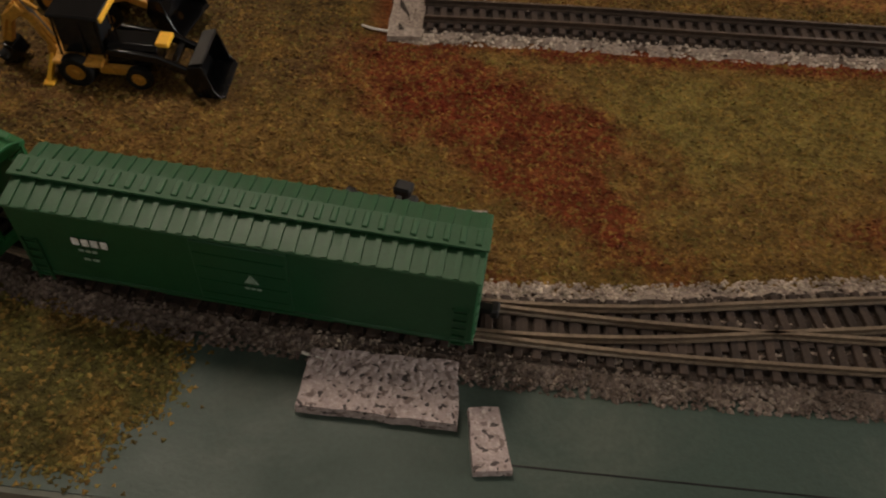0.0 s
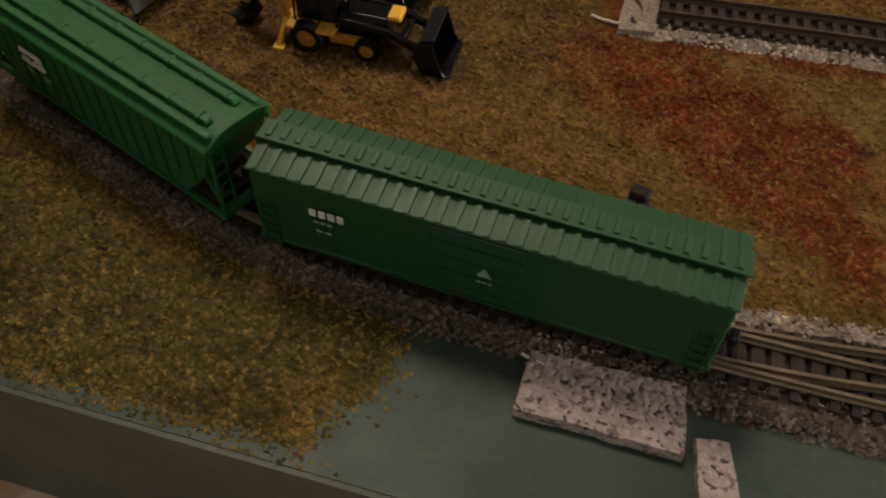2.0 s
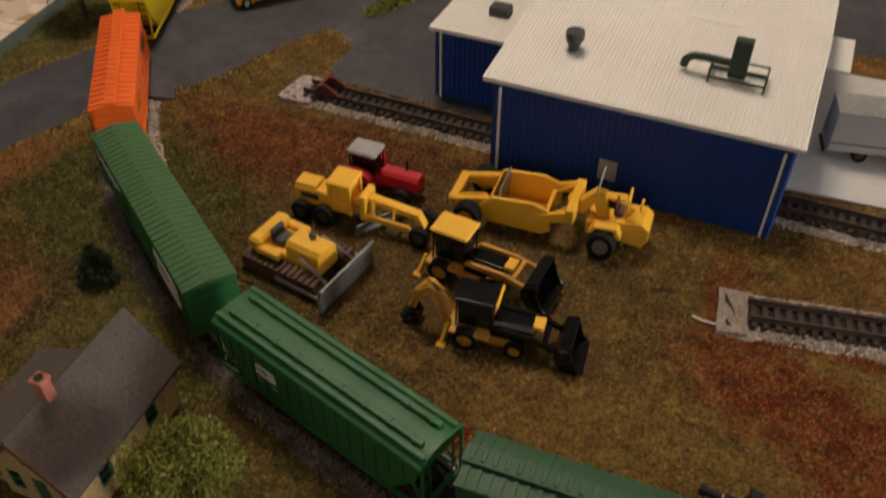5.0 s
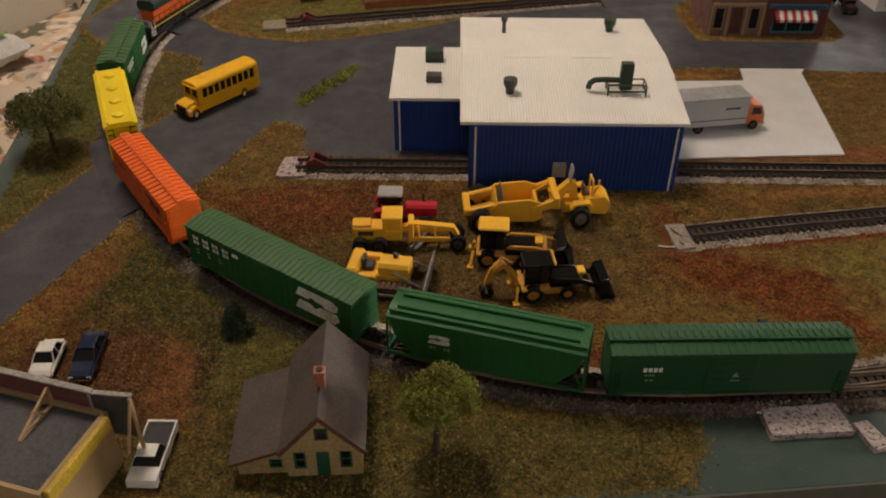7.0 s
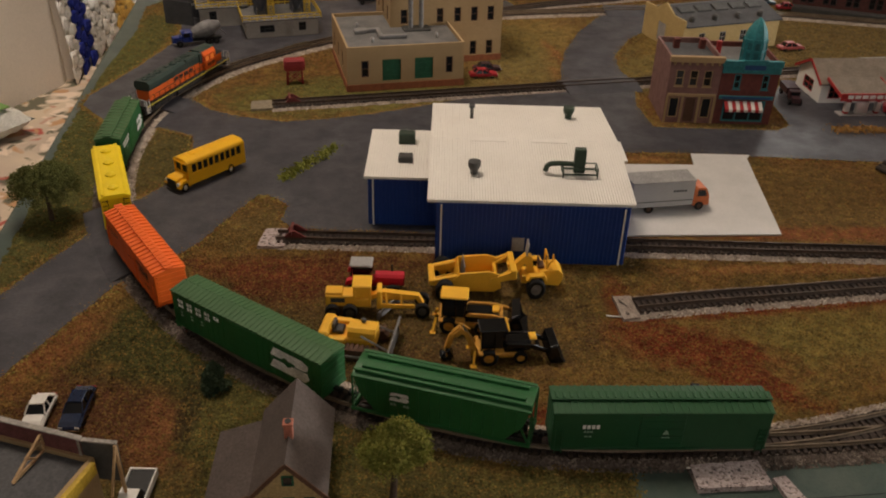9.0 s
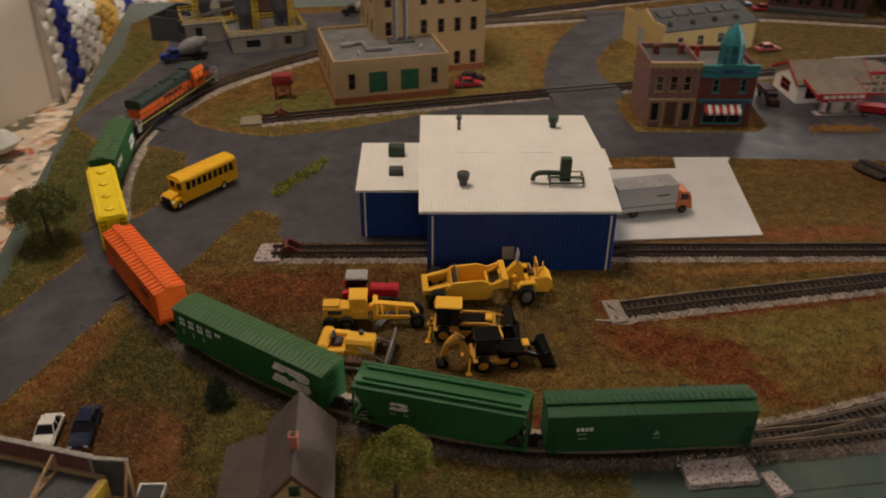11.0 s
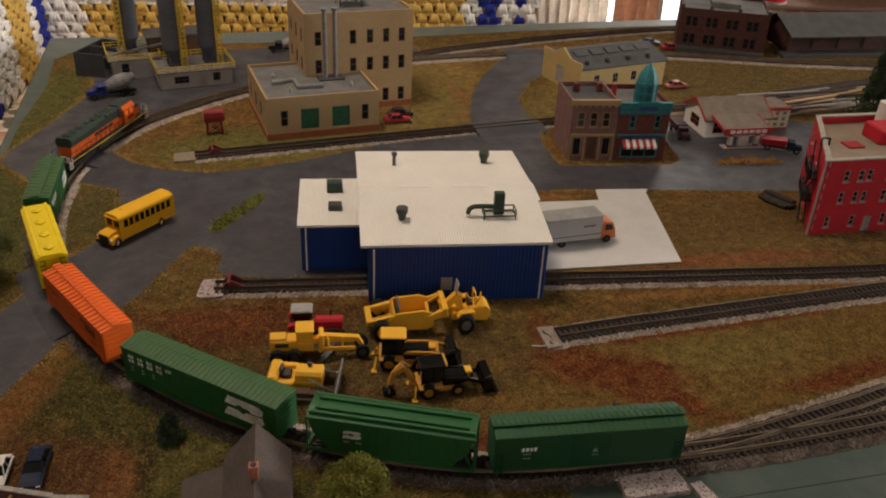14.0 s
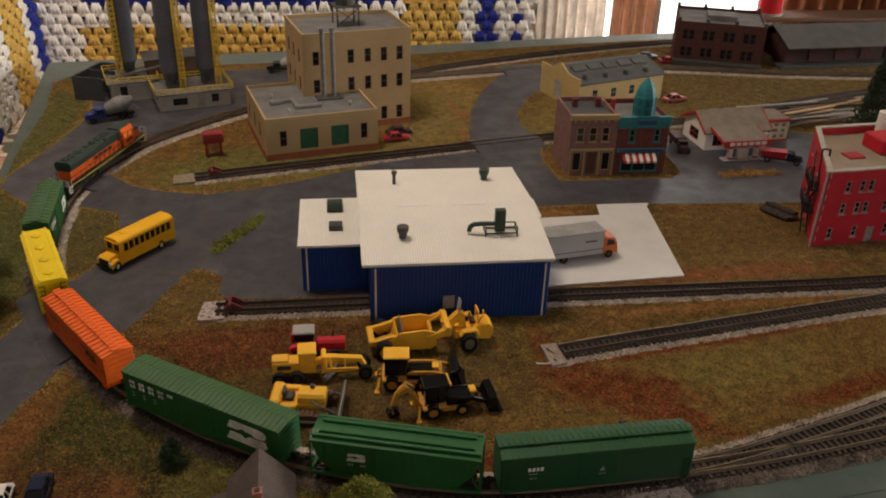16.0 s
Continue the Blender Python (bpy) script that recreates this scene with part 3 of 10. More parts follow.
def ragged(poly, step=0.08, amp=0.025, seed=3):
    """The outline with a torn, uneven edge."""
    r = np.random.RandomState(seed)
    q = np.asarray(poly, float)
    out = []
    for a, b in zip(q, np.roll(q, -1, 0)):
        n = max(int(np.hypot(*(b - a)) / step), 1)
        for k in range(n):
            out.append(tuple(a + (b - a) * k / n + r.uniform(-amp, amp, 2)))
    return out


def sheet(name, poly, z0, z1, material, label, category, amp=0.025, step=0.08, seed=3, kind="structure"):
    """A thin sheet with an uneven outline, lying on the table."""
    b = B()
    pts = ragged(poly, step, amp, seed) if amp else poly
    vs = [b.verts.new((x, y, z0)) for x, y in pts]
    f = b.faces.new(vs)
    if f.normal.z < 0 or f.calc_area() == 0:
        f.normal_flip()
    r = bmesh.ops.extrude_face_region(b, geom=[f])
    for v in r["geom"]:
        if isinstance(v, bmesh.types.BMVert):
            v.co.z = z1
    bmesh.ops.recalc_face_normals(b, faces=b.faces)
    bmesh.ops.triangulate(b, faces=[f for f in b.faces if len(f.verts) > 4])
    return tagged(part(name, b, material), label, category, kind=kind)


def near_way(p, w):
    q = w.p[:: max(len(w.p) // 160, 1)]
    d = np.full(len(p), 9.0)
    for a, b in zip(q, q[1:]):
        ab = b - a
        t = np.clip(((p - a) @ ab) / (ab @ ab + 1e-12), 0, 1)
        d = np.minimum(d, np.hypot(*(p - a - t[:, None] * ab).T))
    return d


TURF = [(1.40, -2.66), (1.44, -2.95), (1.3, -3.12), (1.29, -3.24), (0.9, -3.28), (0.5, -3.33), (-0.45, -3.46), (-1.5, -3.55), (-3.3, -3.72),
        (-3.72, -3.72), (-3.95, -2.0), (-4.28, 0.5), (-4.70, 2.6), (-5.0, 4.9), (-5.12, 6.8), (-5.4, 8.3), (-5.0, 9.1), (-1.0, 9.55), (4.0, 10.6), (8.0, 11.3), (12.6, 12.1),
        (12.6, -0.75), (2.2, -2.55)]
PAVED = [(-3.9, -0.64), (-4.08, -1.2), (-3.98, -2.1), (-3.74, -2.7), (-3.39, -1.78), (-2.93, -0.51), (-2.79, -0.44), (-2.39, 0.2), (-2.2, 0.75), (-1.99, 1.26), (-1.80, 1.22), (-1.62, 1.03), (-1.65, 0.73), (-1.5, 0.55),
         (1.8, 0.52), (1.95, 2.3), (2.2, 2.62), (3.0, 2.66), (6.1, 2.52), (12.5, 2.9), (12.5, 4.6), (8.0, 5.0), (6.9, 5.3), (5.2, 5.35), (4.75, 4.6), (4.7, 3.62), (4.5, 3.45),
         (2.85, 3.45), (2.75, 4.2), (2.88, 5.0), (2.74, 5.7), (2.78, 6.3), (3.16, 7.15), (3.9, 8.1), (4.3, 8.9), (5.3, 9.4), (3.0, 9.2), (2.9, 8.6), (2.35, 7.5), (2.0, 6.5), (1.82, 5.6), (1.76, 4.62),
         (0.3, 4.25), (-0.85, 3.66), (-1.5, 3.42), (-2.03, 3.29), (-2.64, 3.41), (-3.1, 3.62), (-3.5, 4.05), (-4.0, 3.9), (-3.6, 3.0), (-3.1, 2.75), (-2.95, 2.1), (-3.05, 1.5), (-3.25, 1.1), (-3.45, 0.9), (-3.55, 0.3)]
NW = [(-3.35, 3.2), (-3.95, 2.72), (-4.35, 3.15), (-4.82, 3.64), (-4.85, 4.0), (-4.55, 5.2), (-4.35, 6.3), (-4.4, 7.0), (-4.6, 7.6), (-4.2, 8.6), (-1.0, 9.2), (1.2, 9.3), (1.4, 8.7), (0.2, 8.2), (-1.2, 7.3), (-2.3, 6.5), (-3.2, 5.5), (-3.7, 4.5)]
turf = sheet("turf", TURF, -0.002, 0.005, M_turf, "brown, rust and olive ground foam glued on the layout", "turf", seed=5)
road = sheet("road", PAVED, 0.003, 0.016, M_road, "grey painted streets and paved yard with scuffs", "road", amp=0.012, seed=6)
sheet("road_upper", NW, 0.003, 0.0195, M_road, "grey painted road past the cement plant", "road", amp=0.012, seed=7)
CONC = [(1.87, 0.56), (3.64, 0.68), (3.81, 2.53), (3.87, 2.62), (3.14, 2.62), (3.10, 2.3), (1.87, 2.25)]
pad = sheet("concrete_pad", CONC, 0.012, 0.03, M_concrete, "white card loading pad beside the blue building", "pad", amp=0)

EXCLUDE = [PAVED, NW, CONC]


def scatter(poly, density, seed, gap=0.2, region=None):
    """Even random places on the turf, clear of roads and tracks."""
    r = np.random.RandomState(seed)
    q = np.asarray(region or poly, float)
    lo, hi = q.min(0), q.max(0)
    p = r.uniform(lo, hi, (int(density * np.prod(hi - lo)), 2))
    ok = inside(p, poly)
    if region is not None:
        ok &= inside(p, region)
    p = p[ok]
    for e in EXCLUDE:
        p = p[~inside(p, e)]
    for w in WAYS:
        p = p[near_way(p, w) > gap]
    return p, r


def grains(name, p, r, size, z, material, label, parent=None, stretch=0.6):
    """Crumbs: one small pointed solid a place, all in one mesh."""
    n = len(p)
    s = r.uniform(size * 0.5, size * 1.3, n)
    base = np.array([(1, 0, 0), (-0.5, 0.87, 0), (-0.5, -0.87, 0), (0, 0, 1)], float)
    a = r.uniform(0, 6.283, n)
    lean = r.uniform(-0.8, 0.8, (n, 2))
    v = np.zeros((n, 4, 3))
    for i, (x, y, zz) in enumerate(base):
        v[:, i, 0] = p[:, 0] + s * (x * np.cos(a) - y * np.sin(a) + zz * lean[:, 0])
        v[:, i, 1] = p[:, 1] + s * (x * np.sin(a) + y * np.cos(a) + zz * lean[:, 1])
        v[:, i, 2] = z + s * zz * stretch * r.uniform(0.5, 1.1, n) - 0.001
    f = np.array([(0, 1, 3), (1, 2, 3), (2, 0, 3)])
    faces = (np.arange(n)[:, None, None] * 4 + f[None]).reshape(-1, 3)
    o = raw(name, v.reshape(-1, 3), faces, material, parent, kind="stuff", label=label)
    tagged(o, category="turf")
    return o


NEAR = [(-3.9, -3.8), (5.6, -3.8), (5.6, 0.3), (-2.0, 0.5), (-3.9, 0.5)]
p, r = scatter(TURF, 4200, 11, 0.19, NEAR)
grains("turf_crumbs", p, r, 0.0145, 0.004, M_crumb, "coarse coloured foam crumbs on the turf", stretch=0.85)
p, r = scatter(TURF, 900, 12, 0.2)
p = p[~inside(p, NEAR)]
grains("turf_crumbs", p, r, 0.020, 0.004, M_crumb, "coarse coloured foam crumbs on the turf", stretch=0.6)


def along(poly, n, spread, seed, closed=True):
    """Places strewn beside an outline, thinning away from it."""
    r = np.random.RandomState(seed)
    q = np.asarray(poly, float)
    a, b = (q, np.roll(q, -1, 0)) if closed else (q[:-1], q[1:])
    ln = np.hypot(*(b - a).T)
    k = r.choice(len(a), n, p=ln / ln.sum())
    t = r.uniform(0, 1, (n, 1))
    return a[k] * (1 - t) + b[k] * t + r.normal(size=(n, 2)) * spread * r.uniform(0.2, 1.4, (n, 1)), r


p, r = along(TURF[:10], 9000, 0.05, 14, False)
p = p[inside(p, TABLE) & (near_way(p, W_main) > 0.2)]
grains("turf_crumbs", p, r, 0.011, 0.002, M_crumb, "foam crumbs strewn past the turf's edge")
for k, poly in enumerate((PAVED, NW)):
    p, r = along(poly, 24000, 0.042, 15 + k)
    for w in WAYS:
        p = p[near_way(p, w) > 0.2]
    p = p[~inside(p, PAVED if k else NW) & ~inside(p, CONC)]
    grains("edge_crumbs", p, r, 0.013, 0.013, M_rim, "orange and straw crumbs along the road's edge")


def ballast_strip(w, name, half=0.2, z=0.034, shoulder=0.12, seed=1, s0=0.0, s1=None):
    """A raised bed of loose grey stones under a track, with uneven shoulders."""
    r = np.random.RandomState(seed)
    s1 = w.length if s1 is None else s1
    n = int((s1 - s0) / 0.05)
    verts, faces = [], []
    for i in range(n + 1):
        s = s0 + (s1 - s0) * i / n
        c, a = w.at(s), w.turn(s)
        nx, ny = -math.sin(a), math.cos(a)
        for o, h in ((-half - shoulder, 0.004), (-half * 0.92, z), (0, z), (half * 0.92, z), (half + shoulder, 0.004)):
            k = o + (r.uniform(-0.03, 0.03) if abs(o) > half else r.uniform(-0.01, 0.01))
            verts.append((c[0] + nx * k, c[1] + ny * k, h + (r.uniform(-0.006, 0.006) if h > 0.01 else 0)))
    for i in range(n):
        for j in range(4):
            faces.append((i * 5 + j, (i + 1) * 5 + j, (i + 1) * 5 + j + 1, i * 5 + j + 1))
    o = raw(name, verts, [f[::-1] for f in faces], M_ballast)
    o.data.materials.append(M_shoulder)
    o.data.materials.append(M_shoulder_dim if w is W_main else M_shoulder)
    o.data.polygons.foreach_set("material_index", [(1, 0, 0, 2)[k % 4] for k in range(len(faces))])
    return tagged(o, "bed of grey stone ballast under the track", "ballast", kind="structure")


def ballast_stones(w, name, half=0.2, shoulder=0.11, density=1900, seed=1, s0=0.0, s1=None):
    r = np.random.RandomState(seed)
    s1 = w.length if s1 is None else s1
    inner = int((s1 - s0) * half * 2 * density * 0.6)
    edge = int((s1 - s0) * shoulder * 2 * density * 4.2)
    s = r.uniform(s0, s1, inner + edge)
    o = np.r_[r.uniform(-half * 0.85, half * 0.85, inner), (half * 0.8 + r.uniform(0, 1, edge) * (shoulder + half * 0.2)) * np.where(r.uniform(size=edge) < 0.5, -1, 1)]
    n = inner + edge
    c = np.stack([np.interp(s, w.s, w.p[:, 0]), np.interp(s, w.s, w.p[:, 1])], 1)
    e = np.stack([np.interp(s + 0.02, w.s, w.p[:, 0]), np.interp(s + 0.02, w.s, w.p[:, 1])], 1) - c
    e /= np.hypot(*e.T)[:, None] + 1e-9
    p = c + np.stack([-e[:, 1], e[:, 0]], 1) * o[:, None]
    z = np.where(np.abs(o) < half * 0.92, 0.034, 0.034 - (np.abs(o) - half * 0.92) / (shoulder + half * 0.08) * 0.03)
    sz = r.uniform(0.006, 0.013, n)
    v = np.array([(1, 0, 0), (0, 1, 0), (-1, 0, 0), (0, -1, 0), (0, 0, 0.8)], float)
    a = r.uniform(0, 6.28, n)
    V = np.zeros((n, 5, 3))
    for i in range(5):
        V[:, i, 0] = p[:, 0] + sz * (v[i, 0] * np.cos(a) - v[i, 1] * np.sin(a) + (0.3 * r.uniform(-1, 1, n) if i == 4 else 0))
        V[:, i, 1] = p[:, 1] + sz * (v[i, 0] * np.sin(a) + v[i, 1] * np.cos(a))
        V[:, i, 2] = z + sz * v[i, 2] - 0.002
    f = np.array([(0, 1, 4), (1, 2, 4), (2, 3, 4), (3, 0, 4)])
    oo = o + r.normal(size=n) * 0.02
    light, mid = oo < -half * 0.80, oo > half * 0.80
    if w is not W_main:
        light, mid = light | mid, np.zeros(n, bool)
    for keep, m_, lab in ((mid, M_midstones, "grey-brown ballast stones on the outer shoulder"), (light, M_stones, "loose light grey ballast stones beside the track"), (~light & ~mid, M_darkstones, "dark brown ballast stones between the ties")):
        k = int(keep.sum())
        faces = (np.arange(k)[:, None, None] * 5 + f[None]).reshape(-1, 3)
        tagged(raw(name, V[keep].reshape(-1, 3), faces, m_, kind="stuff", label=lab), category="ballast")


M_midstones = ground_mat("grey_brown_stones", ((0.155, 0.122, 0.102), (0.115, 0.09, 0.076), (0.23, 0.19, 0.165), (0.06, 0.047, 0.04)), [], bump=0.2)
M_darkstones = ground_mat("dark_ballast_stones", ((0.06, 0.044, 0.035), (0.042, 0.031, 0.025), (0.08, 0.06, 0.048), (0.026, 0.019, 0.015)), [], bump=0.2)
M_stones = ground_mat("ballast_stones", ((0.47, 0.395, 0.33), (0.38, 0.315, 0.265), (0.54, 0.465, 0.40), (0.24, 0.19, 0.16)), [], bump=0.2)

tie_mesh = mesh_of("tie", box(B(), -0.016, 0.016, -0.118, 0.118, 0, 0.026, 0.003), M_tie)
TIE_Z, RAIL_Z = 0.028, 0.052
GAUGE = 0.066


def rail_strip(w, off, s0, s1, step=0.1):
    """One rail: a foot, a web and a head along the line."""
    prof = [(-0.010, 0), (0.010, 0), (0.010, 0.005), (0.004, 0.011), (0.0065, 0.026), (0.0065, 0.034), (-0.0065, 0.034), (-0.0065, 0.026), (-0.004, 0.011), (-0.010, 0.005)]
    n = max(int((s1 - s0) / step), 1)
    verts, faces = [], []
    k = len(prof)
    for i in range(n + 1):
        s = s0 + (s1 - s0) * i / n
        c, a = w.at(s), w.turn(s)
        nx, ny = -math.sin(a), math.cos(a)
        for o, h in prof:
            verts.append((c[0] + nx * (off + o), c[1] + ny * (off + o), RAIL_Z + h))
    for i in range(n):
        for j in range(k):
            faces.append((i * k + j, i * k + (j + 1) % k, (i + 1) * k + (j + 1) % k, (i + 1) * k + j))
    faces.append(tuple(range(k))[::-1])
    faces.append(tuple(range(n * k, n * k + k)))
    return verts, [f[::-1] for f in faces]


def track(name, w, label, s0=0.0, s1=None, singles=None, step=0.064, skip=()):
    """Rails on ties; the ties within the singles stretch are pieces of their own."""
    s1 = w.length if s1 is None else s1
    t = thing(name, 0, 0, 0, label, "railway track", kind="structure")
    for sgn in (-1, 1):
        v, f = rail_strip(w, sgn * GAUGE, s0, s1)
        raw("rail", v, f, M_brightrail if w in (W_main, W_branch) else M_rail, t)
    n = int((s1 - s0) / step)
    rest = B()
    r = random.Random(len(name))
    for i in range(n):
        s = s0 + (i + 0.5) * step
        c, a = w.at(s), w.turn(s)
        if any(inside(np.array([c]), e)[0] for e in skip):
            continue
        if singles and singles[0] < s < singles[1]:
            piece("tie", tie_mesh, t, c[0], c[1], TIE_Z + r.uniform(-0.002, 0.002), math.degrees(a) + r.uniform(-2, 2))
        else:
            box(rest, -0.016, 0.016, -0.118, 0.118, 0, 0.026, 0, Matrix.Translation((c[0], c[1], TIE_Z)) @ Matrix.Rotation(a, 4, "Z"))
    if len(rest.verts):
        part("ties", rest, M_tie, t, kind="stuff")
    else:
        rest.free()
    return t


for w, nm, sd, den in ((W_main, "ballast_main", 1, 2300), (W_branch, "ballast_branch", 2, 1800), (W_siding, "ballast_siding", 3, 1500), (W_stub, "ballast_stub", 4, 1800),
                       (W_upper, "ballast_upper", 5, 500), (W_back, "ballast_back", 6, 200), (W_yard, "ballast_yard", 7, 200)):
    wide = w in (W_main, W_branch)
    ballast_strip(w, nm, seed=sd, half=0.14, shoulder=0.05 if wide else 0.03)
    ballast_stones(w, nm + "_stones", seed=sd + 20, density=den, half=0.14, shoulder=0.085 if wide else 0.045)
front = float(W_main.s[len(straight)])
track("track_main", W_main, "curved brown model railway track on grey ballast", singles=(front - 3.2, front + 14.5))
track("track_branch", W_branch, "brown track diverging from the front curve at a switch", singles=(0.3, 7))
track("track_siding", W_siding, "straight brown siding track past the blue building", singles=(0, 9))
track("track_stub", W_stub, "dead-end siding track with an open end", singles=(0.15, 7), s0=0.12)
track("track_upper", W_upper, "brown siding track in front of the tan building", singles=(0.2, 9))
track("track_back", W_back, "brown track along the rear of the layout")
track("track_yard", W_yard, "brown yard track")



def crossing(w, poly, label):
    """Paving level with the rails where a road crosses a track: one strip between them and one on either side."""
    ss = [q for q in np.arange(0, w.length, 0.04) if inside(np.array([w.at(q)]), poly)[0]]
    runs = []
    for q in ss:
        if runs and q - runs[-1][-1] < 0.06:
            runs[-1].append(q)
        else:
            runs.append([q])
    for run in runs:
        if len(run) < 6:
            continue
        t = thing("crossing", 0, 0, 0, label, "road crossing", kind="structure")
        for a, b, za, zb in ((-GAUGE + 0.016, GAUGE - 0.016, 0.076, 0.076), (GAUGE + 0.014, GAUGE + 0.26, 0.076, 0.012), (-GAUGE - 0.26, -GAUGE - 0.014, 0.012, 0.076)):
            v, f = [], []
            for q in run:
                c, an = w.at(q), w.turn(q)
                for o, z in ((a, za), (b, zb), (b, 0.004), (a, 0.004)):
                    v.append((c[0] - math.sin(an) * o, c[1] + math.cos(an) * o, z))
            for i in range(len(run) - 1):
                for j in range(4):
                    f.append((i * 4 + j, i * 4 + (j + 1) % 4, i * 4 + 4 + (j + 1) % 4, i * 4 + 4 + j))
            f += [(3, 2, 1, 0), tuple(len(v) - 4 + k for k in range(4))]
            raw("paving_strip", v, [q[::-1] for q in f], M_road, t)


crossing(W_main, PAVED, "grey paving level with the rails where the road crosses")
crossing(W_upper, PAVED, "grey paving level with the rails where the street crosses")

# stone slabs by the front track and under the switch machine
def slab(name, pts, z0, z1, label):
    b = B()
    prism(b, ragged(pts, 0.05, 0.004, len(name) + int(pts[0][0] * 10)), z0, z1, 0.985)
    bmesh.ops.triangulate(b, faces=[f for f in b.faces if len(f.verts) > 4])
    return tagged(part(name, b, M_granite), label, "stone slab")


slab("stone_slab", [(1.885, -2.905), (2.43, -2.852), (2.385, -2.612), (1.872, -2.675)], 0.0, 0.048, "pinkish grey speckled stone slab on the green table edge")
slab("stone_slab", [(2.507, -2.995), (2.628, -2.962), (2.545, -2.745), (2.45, -2.778)], 0.0, 0.036, "small speckled stone slab beside a larger one")
slab("stone_slab", [(1.86, -2.168), (2.10, -2.15), (2.385, -2.10), (2.362, -1.905), (2.10, -1.93), (1.815, -1.955)], 0.008, 0.045, "pale stone slab under the switch machine")

# ---- the room round the layout ----
M_wall = mat("cream_wall_paint", (0.27, 0.235, 0.19), (0.25, 0.215, 0.175), size=4, fine=0.2, rough=0.9, bump=0.05, grain=0.05)
M_ceiling = mat("white_ceiling_paint", (0.44, 0.415, 0.385), size=4, fine=0.2, rough=0.9, bump=0.05, grain=0.04)
M_floorwood = mat("brown_floor_boards", (0.2, 0.12, 0.07), (0.15, 0.09, 0.05), size=1.5, fine=0.1, rough=0.5, bump=0.1)
M_wood = mat("reddish_brown_wood", (0.24, 0.09, 0.045), (0.18, 0.065, 0.033), size=0.8, fine=0.06, rough=0.45, bump=0.08)
M_beige = mat("beige_upholstery", (0.84, 0.765, 0.675), (0.81, 0.735, 0.645), size=1.5, fine=0.03, rough=0.95, bump=0.2, grain=0.05)
RX0, RX1, RY0, RY1, RZ0, RZ1 = -24.0, 50.0, -24.0, 17.6, -13.0, 22.0
WT = 1.2
for nm, lims in (("wall_west", (RX0 - WT, RX0, RY0 - WT, RY1 + WT)),):
    tagged(part(nm, box(B(), *lims, RZ0, RZ1), M_wall), "plain cream room wall", "wall", kind="structure")
b = B()
wall(b, (RX1, RY1), (RX0, RY1), RZ0, RZ1, -WT, [(RX1 - 13.2, RX1 - 5.6, -2.5, 11.0)])
bmesh.ops.recalc_face_normals(b, faces=b.faces)
tagged(part("wall_north", b, M_wall), "cream room wall with a window opening", "wall", kind="structure")
# opening made for the added south fill, unseen behind the viewer
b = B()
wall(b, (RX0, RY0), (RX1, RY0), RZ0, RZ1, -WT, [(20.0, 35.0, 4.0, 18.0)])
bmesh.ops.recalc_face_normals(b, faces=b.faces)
tagged(part("wall_south", b, M_wall), "cream room wall with a wide opening for the added window", "wall", kind="structure")
b = B()
wall(b, (RX1, RY0), (RX1, RY1), RZ0, RZ1, -WT, [(23.0, 35.0, 0.5, 10.0)])
bmesh.ops.recalc_face_normals(b, faces=b.faces)
tagged(part("wall_east", b, M_wall), "cream room wall with a window opening", "wall", kind="structure")
tagged(part("floor", box(B(), RX0, RX1, RY0, RY1, RZ0 - 1, RZ0), M_floorwood), "brown wooden room floor", "floor", kind="structure")
tagged(part("ceiling", box(B(), RX0 - WT, RX1 + WT, RY0 - WT, RY1 + WT, RZ1, RZ1 + 1), M_ceiling), "white room ceiling", "ceiling", kind="structure")
w1 = thing("window_1", 9.4, RY1, 0, "bright daylit window behind sheer curtains", "window", kind="structure")
b = B()
for lims in ((-3.8, -3.5, -2.5, 11), (3.5, 3.8, -2.5, 11), (-3.5, 3.5, -2.5, -2.2), (-3.5, 3.5, 10.7, 11), (-0.12, 0.12, -2.2, 10.7)):
    box(b, lims[0], lims[1], 0.1, 0.5, lims[2], lims[3], 0.03)
part("window_frame", b, M_whitepaint, w1)



def light_mat(name, colour, strength):
    m, nt, bs = nodes_of(name)
    bs.inputs["Base Color"].default_value = (0, 0, 0, 1)
    bs.inputs["Emission Color"].default_value = (*colour, 1)
    bs.inputs["Emission Strength"].default_value = strength
    return m


tagged(part("backdrop", box(B(), 2, 17, RY1 + 2.4, RY1 + 2.5, -5, 14), light_mat("hazy_daylight", (1.0, 0.96, 0.9), 3.2)), "white hazy daylight outside the window", "sky", kind="structure")


# unseen frame and glowing plane, added to go with the south fill lamp
w2 = thing("window_2", 3.5, RY0, 180, "unseen wide window added in the wall behind the viewer", "window", kind="structure")
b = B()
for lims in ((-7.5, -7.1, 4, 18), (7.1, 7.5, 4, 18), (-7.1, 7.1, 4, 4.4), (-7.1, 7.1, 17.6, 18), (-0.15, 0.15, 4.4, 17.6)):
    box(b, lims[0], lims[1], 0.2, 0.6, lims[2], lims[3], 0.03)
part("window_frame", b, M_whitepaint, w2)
tagged(part("backdrop", box(B(), -8, 15, RY0 - 2.5, RY0 - 2.4, 0, 22), light_mat("added_glow_south", (1.0, 0.96, 0.9), 1.0)), "added glowing plane outside the unseen window behind the viewer", "sky", kind="structure")


